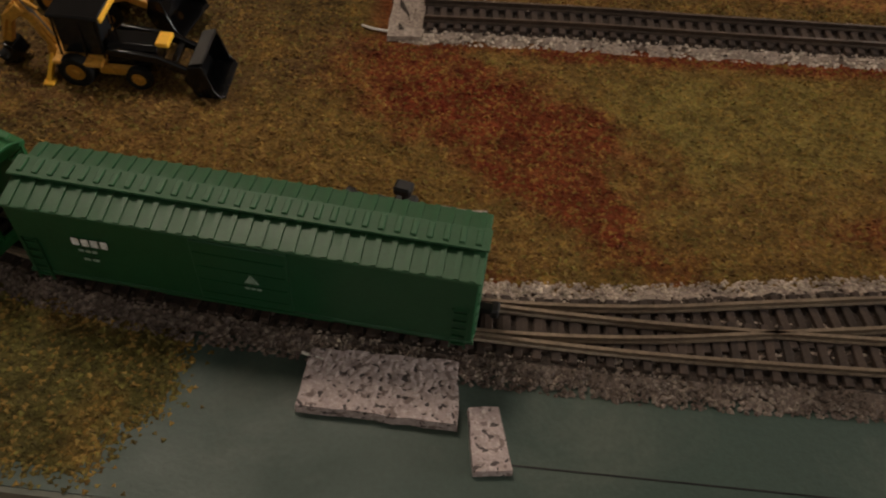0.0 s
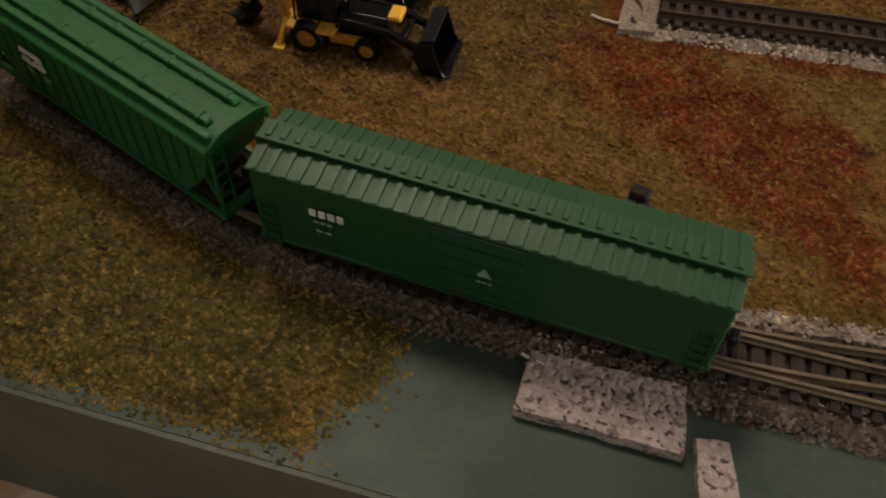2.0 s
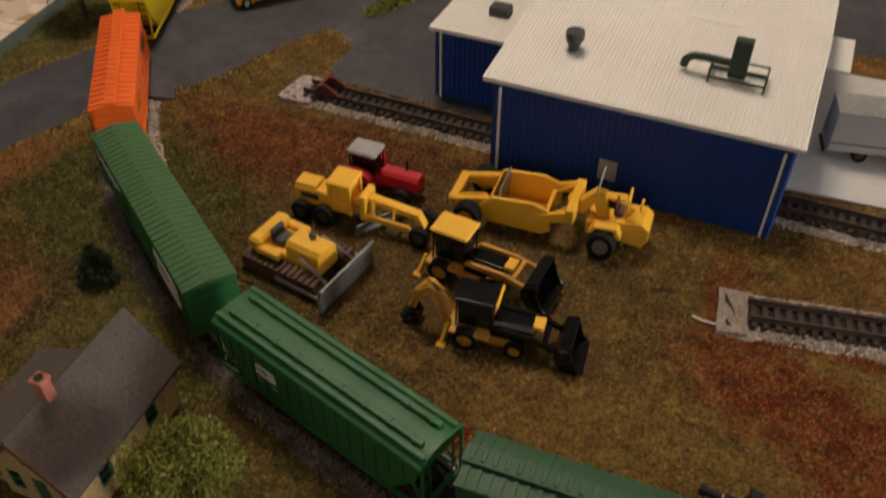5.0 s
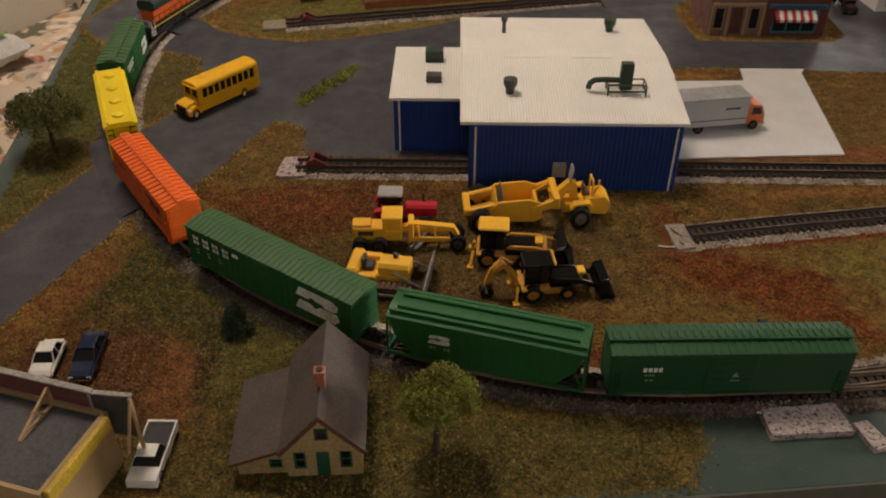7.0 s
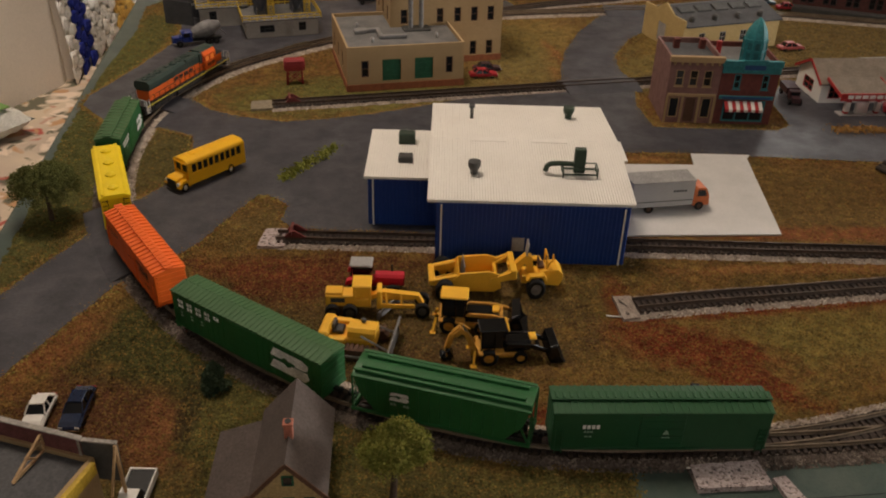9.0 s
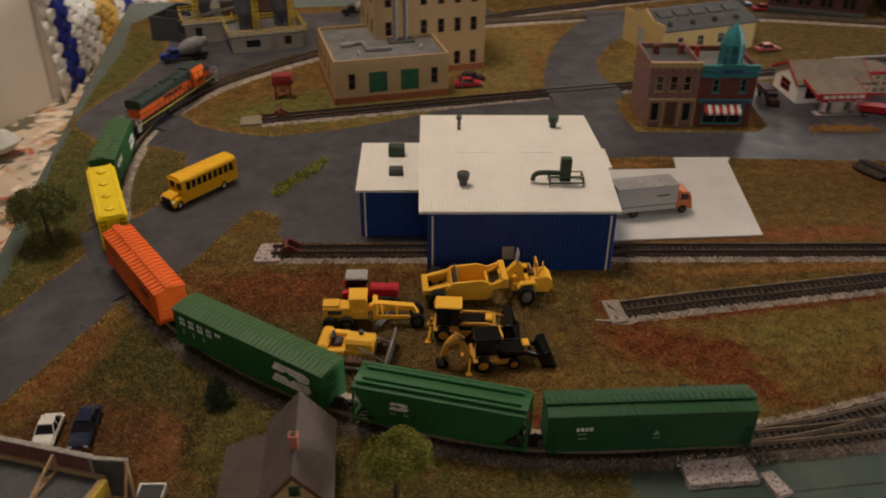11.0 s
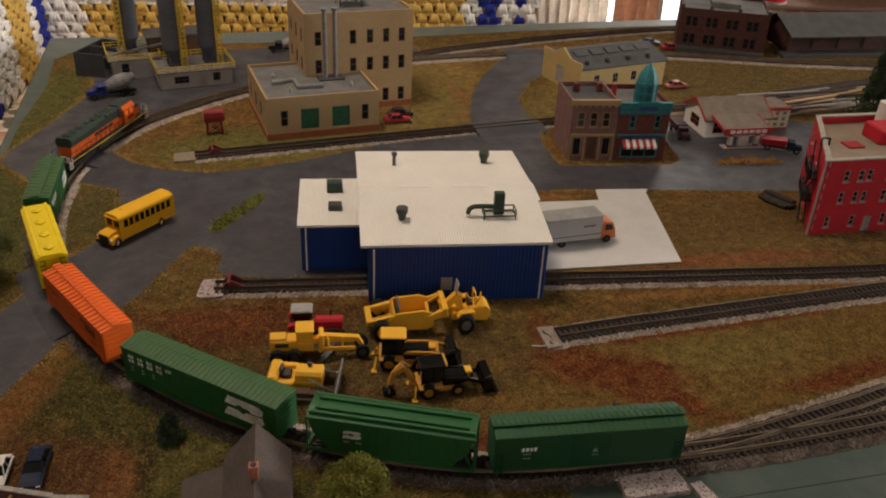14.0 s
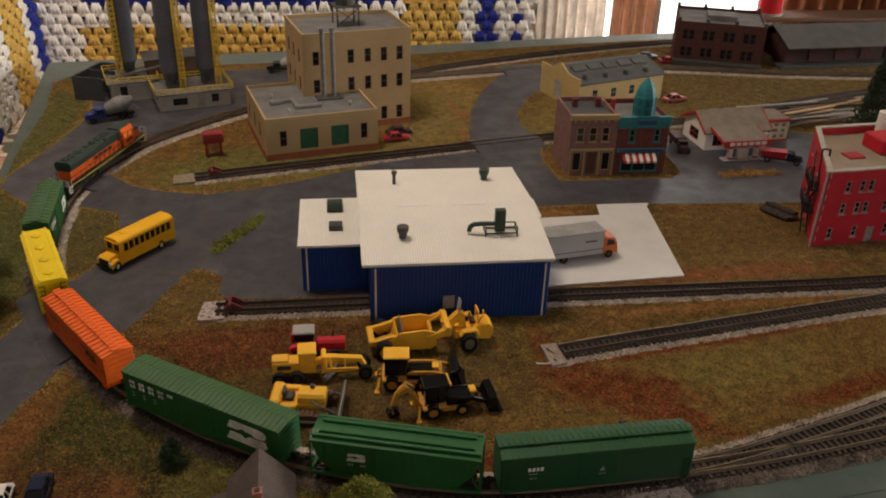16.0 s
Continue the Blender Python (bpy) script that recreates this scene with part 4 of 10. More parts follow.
w3 = thing("window_3", RX1, 5.0, -90, "window in the side wall of the room", "window", kind="structure")
b = B()
for lims in ((-6.0, -5.6, 0.5, 10), (5.6, 6.0, 0.5, 10), (-5.6, 5.6, 0.5, 0.9), (-5.6, 5.6, 9.6, 10), (-0.15, 0.15, 0.9, 9.6)):
    box(b, lims[0], lims[1], 0.2, 0.6, lims[2], lims[3], 0.03)
part("window_frame", b, M_whitepaint, w3)
tagged(part("backdrop", box(B(), RX1 + 2.4, RX1 + 2.5, -4, 14, -2, 13), light_mat("hazy_daylight_east", (1.0, 0.96, 0.9), 1.0)), "pale daylight outside the side window", "sky", kind="structure")


def curtain(name, x0, x1, y, z0, z1, folds, amp, material, label):
    n = folds * 8
    b = B()
    rows = []
    for i in range(n + 1):
        x = x0 + (x1 - x0) * i / n
        yy = y + amp * math.sin(2 * math.pi * folds * i / n) + 0.3 * amp * math.sin(9.1 * i / n)
        rows.append([b.verts.new((x, yy, z)) for z in (z0, (z0 + z1) / 2, z1)])
    for a, c in zip(rows, rows[1:]):
        for k in (0, 1):
            b.faces.new((a[k], c[k], c[k + 1], a[k + 1]))
    r = bmesh.ops.solidify(b, geom=list(b.faces), thickness=0.04)
    return tagged(part(name, b, material), label, "curtain")


def cloth_mat(name, colour, through):
    """Woven cloth that lets a share of the daylight through."""
    m, nt, bs = nodes_of(name)
    co = nt.nodes.new("ShaderNodeTexCoord").outputs["Object"]
    n = noise_node(nt, co, 0.45, 5, 0.7)
    col = mixc(nt, ramp(nt, n, 0.38, 0.62), colour, tuple(c * 0.7 for c in colour))
    nt.links.new(col, bs.inputs["Base Color"])
    bs.inputs["Roughness"].default_value = 0.95
    tr = nt.nodes.new("ShaderNodeBsdfTranslucent")
    nt.links.new(col, tr.inputs["Color"])
    mx = nt.nodes.new("ShaderNodeMixShader")
    mx.inputs[0].default_value = through
    nt.links.new(bs.outputs[0], mx.inputs[1])
    nt.links.new(tr.outputs[0], mx.inputs[2])
    nt.links.new(mx.outputs[0], nt.nodes["Material Output"].inputs["Surface"])
    return m


curtain("sheer_curtain", 4.8, 7.45, 16.6, -8, 12, 9, 0.10, cloth_mat("white_sheer", (0.88, 0.77, 0.66), 0.72), "white sheer curtain hanging to the floor")
curtain("drape", 7.45, 8.75, 16.1, -8, 12, 4, 0.14, cloth_mat("rust_lace_drape", (0.60, 0.33, 0.20), 0.45), "rust brown patterned drape beside the window")
curtain("drape", 12.55, 16.6, 16.1, -8, 12, 7, 0.12, cloth_mat("dark_rust_drape", (0.34, 0.14, 0.065), 0.35), "dark rust drape beside the window")
cup = thing("jar", 11.7, 15.3, 0, "red glass jar standing on a sill board", "jar", z=-0.4)
b = B()
rod(b, (0, 0, 0.06), (0, 0, 1.4), 0.34, 24, 0.38)
part("jar", b, mat("red_glass", (0.55, 0.02, 0.03), size=0.5, rough=0.2, bump=0.0), cup)
part("foot", rod(B(), (0, 0, 0.0), (0, 0, 0.06), 0.37, 24), M_grey, cup)
shelf = thing("sill_board", 11.0, 15.3, 0, "dark brown wooden board under the window", "shelf")
part("board", box(B(), -1.5, 6.2, -0.5, 0.5, -0.52, -0.4, 0.03), M_brown, shelf)
for x in (-1.2, 5.8):
    part("leg", box(B(), x - 0.15, x + 0.15, -0.4, 0.4, RZ0, -0.52, 0.03), M_brown, shelf)


# the flowered bed on which the layout lies, and what stands round it
def floral_mat():
    m, nt, bs = nodes_of("flowered_cotton")
    co = nt.nodes.new("ShaderNodeTexCoord").outputs["Object"]
    base = mixc(nt, ramp(nt, noise_node(nt, co, 1.2, 3), 0.4, 0.6), (0.62, 0.51, 0.38), (0.52, 0.42, 0.33))
    for size, lo, colour, off in ((0.7, 0.58, (0.42, 0.08, 0.06), 0.0), (0.55, 0.58, (0.5, 0.28, 0.14), 3.0), (0.6, 0.52, (0.13, 0.12, 0.08), 7.0), (0.5, 0.57, (0.75, 0.62, 0.5), 11.0)):
        mp = nt.nodes.new("ShaderNodeMapping")
        mp.inputs["Location"].default_value = (off, off * 0.7, 0)
        nt.links.new(co, mp.inputs["Vector"])
        base = mixc(nt, ramp(nt, noise_node(nt, mp.outputs[0], size, 2, 0.4, 1.2), lo, lo + 0.06), base, colour)
    nt.links.new(base, bs.inputs["Base Color"])
    bs.inputs["Roughness"].default_value = 0.9
    return m


bed = thing("bed", 3.0, 3.0, 0, "bed with a flowered cotton cover under the layout", "bed")
b = box(B(), -12.4, 12.6, -9.5, 10.4, -5.0, -1.06, 0.35)
part("cover", b, floral_mat(), bed, "flowered cotton cover")
part("bed_base", box(B(), -12.0, 12.2, -9.2, 10.0, RZ0 + 1.2, -4.9, 0.1), M_wood, bed)
for sx in (-11.6, 11.8):
    for sy in (-8.8, 9.6):
        part("leg", box(B(), sx - 0.3, sx + 0.3, sy - 0.3, sy + 0.3, RZ0, RZ0 + 1.2), M_wood, bed)

sofa = thing("armchair", -6.36, 5.3, 3.2, "beige upholstered armchair back with brown wooden frame", "armchair")
part("backrest", box(B(), -0.95, -0.06, 2.0, 6.5, -1.6, 4.6, 0.12), M_beige, sofa, "smooth beige backrest")
b = B()
prism(b, [(-0.08, 1.98), (-1.02, 0.05), (-1.75, 0.35), (-0.85, 2.2)][::-1], -1.6, 4.6)
bmesh.ops.recalc_face_normals(b, faces=b.faces)
wing = part("wing", b, M_beige, sofa, "smooth beige wing of the backrest")
soften(wing, 0.25)
part("side_post", box(B(), -2.4, -1.1, 0.0, 0.8, RZ0, 4.2, 0.08), M_wood, sofa)
part("frame", box(B(), -2.4, -0.3, 0.85, 6.0, RZ0, -1.6, 0.1), M_wood, sofa)

dresser = thing("dresser", -11.6, 6.2, 0, "reddish brown wooden dresser", "dresser")
part("carcass", box(B(), -1.5, 2.6, 0.0, 5.0, RZ0 + 0.8, 3.0, 0.06), M_wood, dresser)
for k in range(4):
    dr = part("drawer", box(B(), -1.3, 2.4, -0.12, -0.01, -11.2 + 3.4 * k, -8.2 + 3.4 * k, 0.05), M_wood, dresser)
    part("knob", rod(B(), (0.5, -0.3, -9.7 + 3.4 * k), (0.5, -0.12, -9.7 + 3.4 * k), 0.14, 10), M_brown, dr)
for x in (-1.2, 2.3):
    part("leg", box(B(), x - 0.25, x + 0.25, 0.2, 4.8, RZ0, RZ0 + 0.8), M_wood, dresser)


def packet(x, y, rz):
    t = thing("snack_packet", x, y, rz, "crumpled white packet with green print on the bed cover", "packet", z=-1.06)
    b = B()
    n, m = 12, 8
    r = random.Random(9)
    for s_ in (1, -1):
        vs = [[b.verts.new((-0.75 + 1.5 * i / n, -0.5 + 1.0 * j / m, 0.2 + s_ * 0.19 * math.sin(math.pi * i / n) ** 0.5 * math.sin(math.pi * j / m) ** 0.5 + r.uniform(-0.02, 0.02) * (0 < i < n) * (0 < j < m))) for j in range(m + 1)] for i in range(n + 1)]
        for i in range(n):
            for j in range(m):
                b.faces.new((vs[i][j], vs[i + 1][j], vs[i + 1][j + 1], vs[i][j + 1]))
    bmesh.ops.remove_doubles(b, verts=b.verts, dist=0.004)
    bmesh.ops.recalc_face_normals(b, faces=b.faces)
    part("packet_film", b, mat("white_film", (0.7, 0.7, 0.66), size=0.2, rough=0.35, bump=0.1), t)
    for k, (u0, u1) in enumerate(((-0.35, -0.12), (0.2, 0.42))):
        part("print_band", box(B(), u0, u1, -0.3, 0.3, 0.395, 0.41, 0.005), mat("green_print", (0.2, 0.38, 0.1), size=0.2, rough=0.4), t)
    return t


bag = packet(-6.86, 4.7, 60)
bag.matrix_basis = bag.matrix_basis @ Matrix.Diagonal((0.8, 0.78, 1.25, 1.0))

lampfix = thing("pendant_lamp", -3.97, 4.41, 0, "round white pendant lamp hanging from the ceiling", "pendant lamp", z=17.45)
b = B()
rod(b, (0, 0, -0.9), (0, 0, 0.0), 2.4, 28, 2.8)
part("bowl", b, light_mat("lamp_bowl", (1.0, 0.78, 0.55), 3.0), lampfix)
part("stem", rod(B(), (0, 0, 0.0), (0, 0, RZ1 - 17.45), 0.12, 10), M_whitepaint, lampfix)


# ---- crocheted blanket behind the layout ----
def yarn(name, c):
    return mat(name, c, tuple(0.85 * v for v in c), size=0.06, fine=0.012, rough=0.95, bump=0.6, grain=0.25, spec=0.1)


YARN = {"w": yarn("white_yarn", (0.90, 0.875, 0.835)), "y": yarn("mustard_yarn", (0.72, 0.47, 0.13)), "b": yarn("blue_yarn", (0.03, 0.045, 0.30))}


def blanket(p0, p1, z0, z1, lean, colour_of, label, upright=False, u_from=0.0):
    """Rows of crocheted shells: three short posts in a fan, set in staggered rows with open gaps."""
    t = thing("crocheted_blanket", 0, 0, 0, label, "blanket", "crocheted blankets")
    p0, p1 = np.array(p0, float), np.array(p1, float)
    ln = float(np.hypot(*(p1 - p0)))
    d = (p1 - p0) / ln
    nrm = np.array([d[1], -d[0]])
    ico = bmesh.new()            # one shell: three posts spreading from one point, and a chain stitch below
    for a in (-1, 0, 1):
        rod(ico, (a * 0.022, 0, 0.140), (a * 0.098, 0, -0.10), 0.057, 7, 0.050)
    rod(ico, (-0.15, 0, -0.118), (0.15, 0, -0.118), 0.044, 6)
    iv = np.array([v.co[:] for v in ico.verts])
    ico.verts.index_update()
    ifc = [[v.index for v in f.verts] for f in ico.faces]
    ico.free()
    r = np.random.RandomState(4)
    PU, PR = 0.29, 0.232
    store = {k: [] for k in YARN}
    hi = z1 - z0
    na, nr = (int(hi / PU), int((ln - u_from) / PR)) if upright else (int(ln / PU), int(hi / PR))
    for j in range(nr):
        for i in range(na):
            al, ro = (i + 0.5 + 0.5 * (j % 2)) * PU, (j + 0.5) * PR
            k = colour_of(u_from + ro, z0 + al) if upright else colour_of(al, z0 + ro)
            jx, jr, turn = r.uniform(-0.014, 0.014), r.uniform(-0.01, 0.01), r.uniform(-0.06, 0.06)
            aa = al + iv[:, 0] + iv[:, 2] * turn + jx
            rr = ro + iv[:, 2] - iv[:, 0] * turn + jr
            uu, vv = (u_from + rr, z0 + aa) if upright else (aa, z0 + rr)
            off = iv[:, 1] * 0.5 + 0.05 * np.sin(uu * 0.9) + lean * (vv - z0) + r.uniform(-0.015, 0.015)
            q = p0 + d * uu[:, None] - nrm * off[:, None]
            store[k].append(np.c_[q, vv])
    for k, vs in store.items():
        if vs:
            n, m = len(vs), len(iv)
            o = raw("stitches", np.concatenate(vs), [[v + m * q for v in f] for q in range(n) for f in ifc], YARN[k], t, kind="stuff", label={"w": "white stitches", "y": "mustard stitches", "b": "blue stitches"}[k])
            o.data.polygons.foreach_set("use_smooth", [len(p.vertices) == 4 for p in o.data.polygons])
    return t


def back_bands(u, z):
    e = 11.2 - u
    for lim, k in ((0.35, "w"), (0.58, "b"), (1.0, "w"), (1.45, "b"), (1.9, "w"), (3.1, "y")):
        if e < lim:
            return k
    if u < 0.9 and z < 0.8:
        return "w"
    q = z + 0.55
    for lim, k in ((0.75, "y"), (1.05, "w"), (1.35, "b"), (1.75, "w"), (2.6, "y"), (3.0, "w"), (3.35, "b"), (3.8, "w")):
        if q < lim:
            return k
    return "y"


def left_bands(u, z):
    for lim, k in ((LB[0], "w"), (LB[1], "b"), (LB[2], "w"), (LB[3], "y"), (LB[4], "w"), (LB[5], "b"), (LB[6], "w")):
        if u < lim:
            return k
    return "y"


LB = (1.42, 2.12, 3.5, 4.6, 5.15, 6.2, 7.0)
blanket((-6.75, 12.0), (4.45, 12.35), -1.06, 4.2, 0.05, back_bands, "mustard, white and blue crocheted blanket behind the layout")
blanket((-6.32, 6.2), (-6.65, 12.1), -1.06, 4.2, 0.04, left_bands, "white, mustard and blue crocheted blanket over the armchair", True, 0.95)
head = thing("headboard", -0.2, 12.6, 1.8, "dark brown headboard under the blanket", "headboard")
part("padding", box(B(), -6.0, 4.2, 0.0, 0.6, -1.06, 4.0, 0.2), mat("brown_padding", (0.26, 0.19, 0.13), size=0.8, rough=0.9), head)
part("board", box(B(), -6.2, 4.4, 0.61, 0.9, RZ0, 4.3, 0.05), M_wood, head)

# ---- blue metal building ----
def corrugated(bm, p, ux, uy, nx, amp, flat=0.45):
    """A ribbed sheet: p origin, ux along the ribs' row, uy along each rib, ribs nx."""
    p, ux, uy = Vector(p), Vector(ux), Vector(uy)
    n = ux.cross(uy).normalized() * amp
    cols = []
    for i in range(nx):
        for k, h in ((0.0, 0), (flat, 0), (flat + 0.12, 1), (0.88, 1)):
            cols.append((p + ux * ((i + k) / nx) + n * h))
    cols.append(p + ux)
    lo = [bm.verts.new(c) for c in cols]
    hi = [bm.verts.new(c + uy) for c in cols]
    for i in range(len(cols) - 1):
        bm.faces.new((lo[i], lo[i + 1], hi[i + 1], hi[i]))
    return bm


def blue_building():
    t = thing("industrial_building", 0, 0, 0, "blue corrugated metal building with a low white roof", "building")
    L0, L1, D, H, RZ = 0.0, 1.85, 2.36, 0.66, 0.77
    y0, mid = 0.02, 1.2
    b = B()
    box(b, L0 + 0.01, L1 - 0.01, y0 + 0.01, D - 0.01, 0.008, H)
    side_pts = [(y0 + 0.01, H), (mid, RZ), (D - 0.01, H)]
    profile(b, side_pts, L0 + 0.01, L1 - 0.01)
    corrugated(b, (L0, y0, 0.008), (L1 - L0, 0, 0), (0, 0, H - 0.01), 46, 0.008)
    corrugated(b, (L1, y0, 0.008), (0, D - y0, 0), (0, 0, H - 0.01), 56, 0.008)
    corrugated(b, (L1, D, 0.008), (L0 - L1, 0, 0), (0, 0, H - 0.01), 46, 0.008)
    corrugated(b, (L0, D, 0.008), (0, y0 - D, 0), (0, 0, H - 0.01), 56, 0.008)
    part("wall", b, M_blue, t)
    for x, y in ((0.045, y0), (1.80, y0)):
        part("corner_trim", box(B(), x - 0.008, x + 0.008, y - 0.018, y - 0.004, 0.01, H - 0.02), M_white, t, "white corner strip")
    for nm, (ya, za), (yb, zb) in (("front", (0.035 - 0.0, H + 0.012), (mid, RZ + 0.012)), ("rear", (mid, RZ + 0.012), (2.43, H + 0.012))):
        b = B()
        x0, x1 = -0.085, 1.895
        corrugated(b, (x0, ya, za + 0.006), (x1 - x0, 0, 0), (0, yb - ya, zb - za), 74, 0.007)
        part("roof", b, M_white, t, "white ribbed roof sheet")
        yy = ya if nm == "front" else yb
        zz = za if nm == "front" else zb
        part("eave_trim", box(B(), x0, x1, yy - 0.006, yy + 0.006, zz - 0.02, zz + 0.008), M_white, t)
        for xx in (x0, x1):
            part("verge_trim", bar(B(), (xx, ya + 0.008, za - 0.006), (xx, yb, zb - 0.006), 0.012, 0.028), M_white, t)
    for x in (0.52, 1.17):
        b = B()
        box(b, x - 0.19, x + 0.19, mid - 0.05, mid + 0.05, RZ + 0.004, RZ + 0.024, 0.006)
        part("ridge_vent", b, M_white, t)
    # vents and stack
    def vent(x, y, z, r, h, cap):
        b = B()
        rod(b, (x, y, z - 0.03), (x, y, z + h), r * 0.7, 12)
        rod(b, (x, y, z + h * 0.55), (x, y, z + h), r * 0.72, 12, r * 1.15)
        rod(b, (x, y, z + h), (x, y, z + h + cap), r * 1.15, 12)
        return b
    part("roof_vent", vent(0.36, 0.52, 0.70, 0.055, 0.11, 0.05), M_dkgrey, t, "grey round roof vent")
    part("roof_vent", vent(1.46, 1.98, 0.70, 0.055, 0.11, 0.05), M_dkgreen, t, "dark green round roof vent")
    b = B()
    rod(b, (0.36, 1.9, 0.66), (0.36, 1.9, 0.86), 0.02, 10)
    rod(b, (0.36, 1.9, 0.86), (0.36, 1.9, 0.89), 0.035, 10)
    part("stack", b, M_dkgrey, t, "thin grey roof stack")
    ex = new("exhaust_unit")
    ex.parent = t
    ex.matrix_basis = pose(1.40 * U, 0.55 * U, 0.712 * U)
    b = B()
    box(b, -0.055, 0.055, -0.04, 0.04, 0.05, 0.30, 0.006)
    part("duct", b, M_dkgreen, ex)
    b = B()
    pts = [(-0.05, 0, 0.13), (-0.2, 0, 0.135), (-0.28, 0, 0.13), (-0.32, 0, 0.10), (-0.33, 0, 0.05)]
    tube(b, pts, 0.026, 10)
    for q in pts[1:-1]:
        bmesh.ops.create_icosphere(b, subdivisions=1, radius=0.028, matrix=Matrix.Translation(q))
    part("pipe", b, M_dkgreen, ex)
    b = B()
    for y in (-0.07, 0.07):
        bar(b, (-0.16, y, 0.05), (0.18, y, 0.05), 0.012, 0.012)
        for x in (-0.16, 0.18):
            bar(b, (x, y, 0.0), (x, y, 0.11), 0.012, 0.012)
        bar(b, (-0.16, y, 0.11), (0.18, y, 0.11), 0.01, 0.01)
    for x in (-0.16, 0.18):
        bar(b, (x, -0.07, 0.11), (x, 0.07, 0.11), 0.01, 0.01)
        bar(b, (x, -0.07, 0.05), (x, 0.07, 0.05), 0.012, 0.012)
    part("frame", b, M_dkgreen, ex)
    # lean-to on its end, canopy over the dock
    a = new("lean_to")
    a.parent = t
    b = B()
    box(b, -0.70, -0.005, 0.70, 1.72, 0.012, 0.56)
    corrugated(b, (-0.71, 0.69, 0.012), (0.70, 0, 0), (0, 0, 0.55), 18, 0.008)
    corrugated(b, (-0.71, 1.73, 0.012), (0, -1.04, 0), (0, 0, 0.55), 26, 0.008)
    part("wall", b, M_blue, a)
    part("corner_trim", box(B(), -0.672, -0.656, 0.668, 0.682, 0.012, 0.55), M_white, a, "white corner strip")
    b = B()
    corrugated(b, (-0.755, 0.755 - 0.09, 0.578), (0.75, 0, 0), (0, 1.12, 0.03), 28, 0.006)
    part("roof", b, M_white, a, "white ribbed roof sheet")
    part("eave_trim", box(B(), -0.755, -0.005, 0.665, 0.677, 0.556, 0.584), M_white, a)
    part("verge_trim", box(B(), -0.755, -0.745, 0.677, 1.785, 0.556, 0.584), M_white, a)
    part("roof_deck", box(B(), -0.744, -0.006, 0.678, 1.784, 0.55, 0.572), M_white, a)
    b = B()
    box(b, -0.42, -0.27, 0.98, 1.10, 0.58, 0.66, 0.01)
    part("roof_vent", b, M_dkgrey, a)
    b = B()
    box(b, -0.44, -0.26, 1.42, 1.55, 0.58, 0.72, 0.012)
    part("roof_vent", b, M_dkgreen, a)
    b = B()
    box(b, 1.86, 2.10, 1.50, 2.0, 0.42, 0.44)
    part("canopy", b, M_white, t)
    b = B()
    box(b, 0.74, 0.86, 0.012 - 0.012, 0.012 - 0.004, 0.15, 0.30)
    part("wall_sign", b, M_grey, t, "small pale plate")
    return t


blue_building()


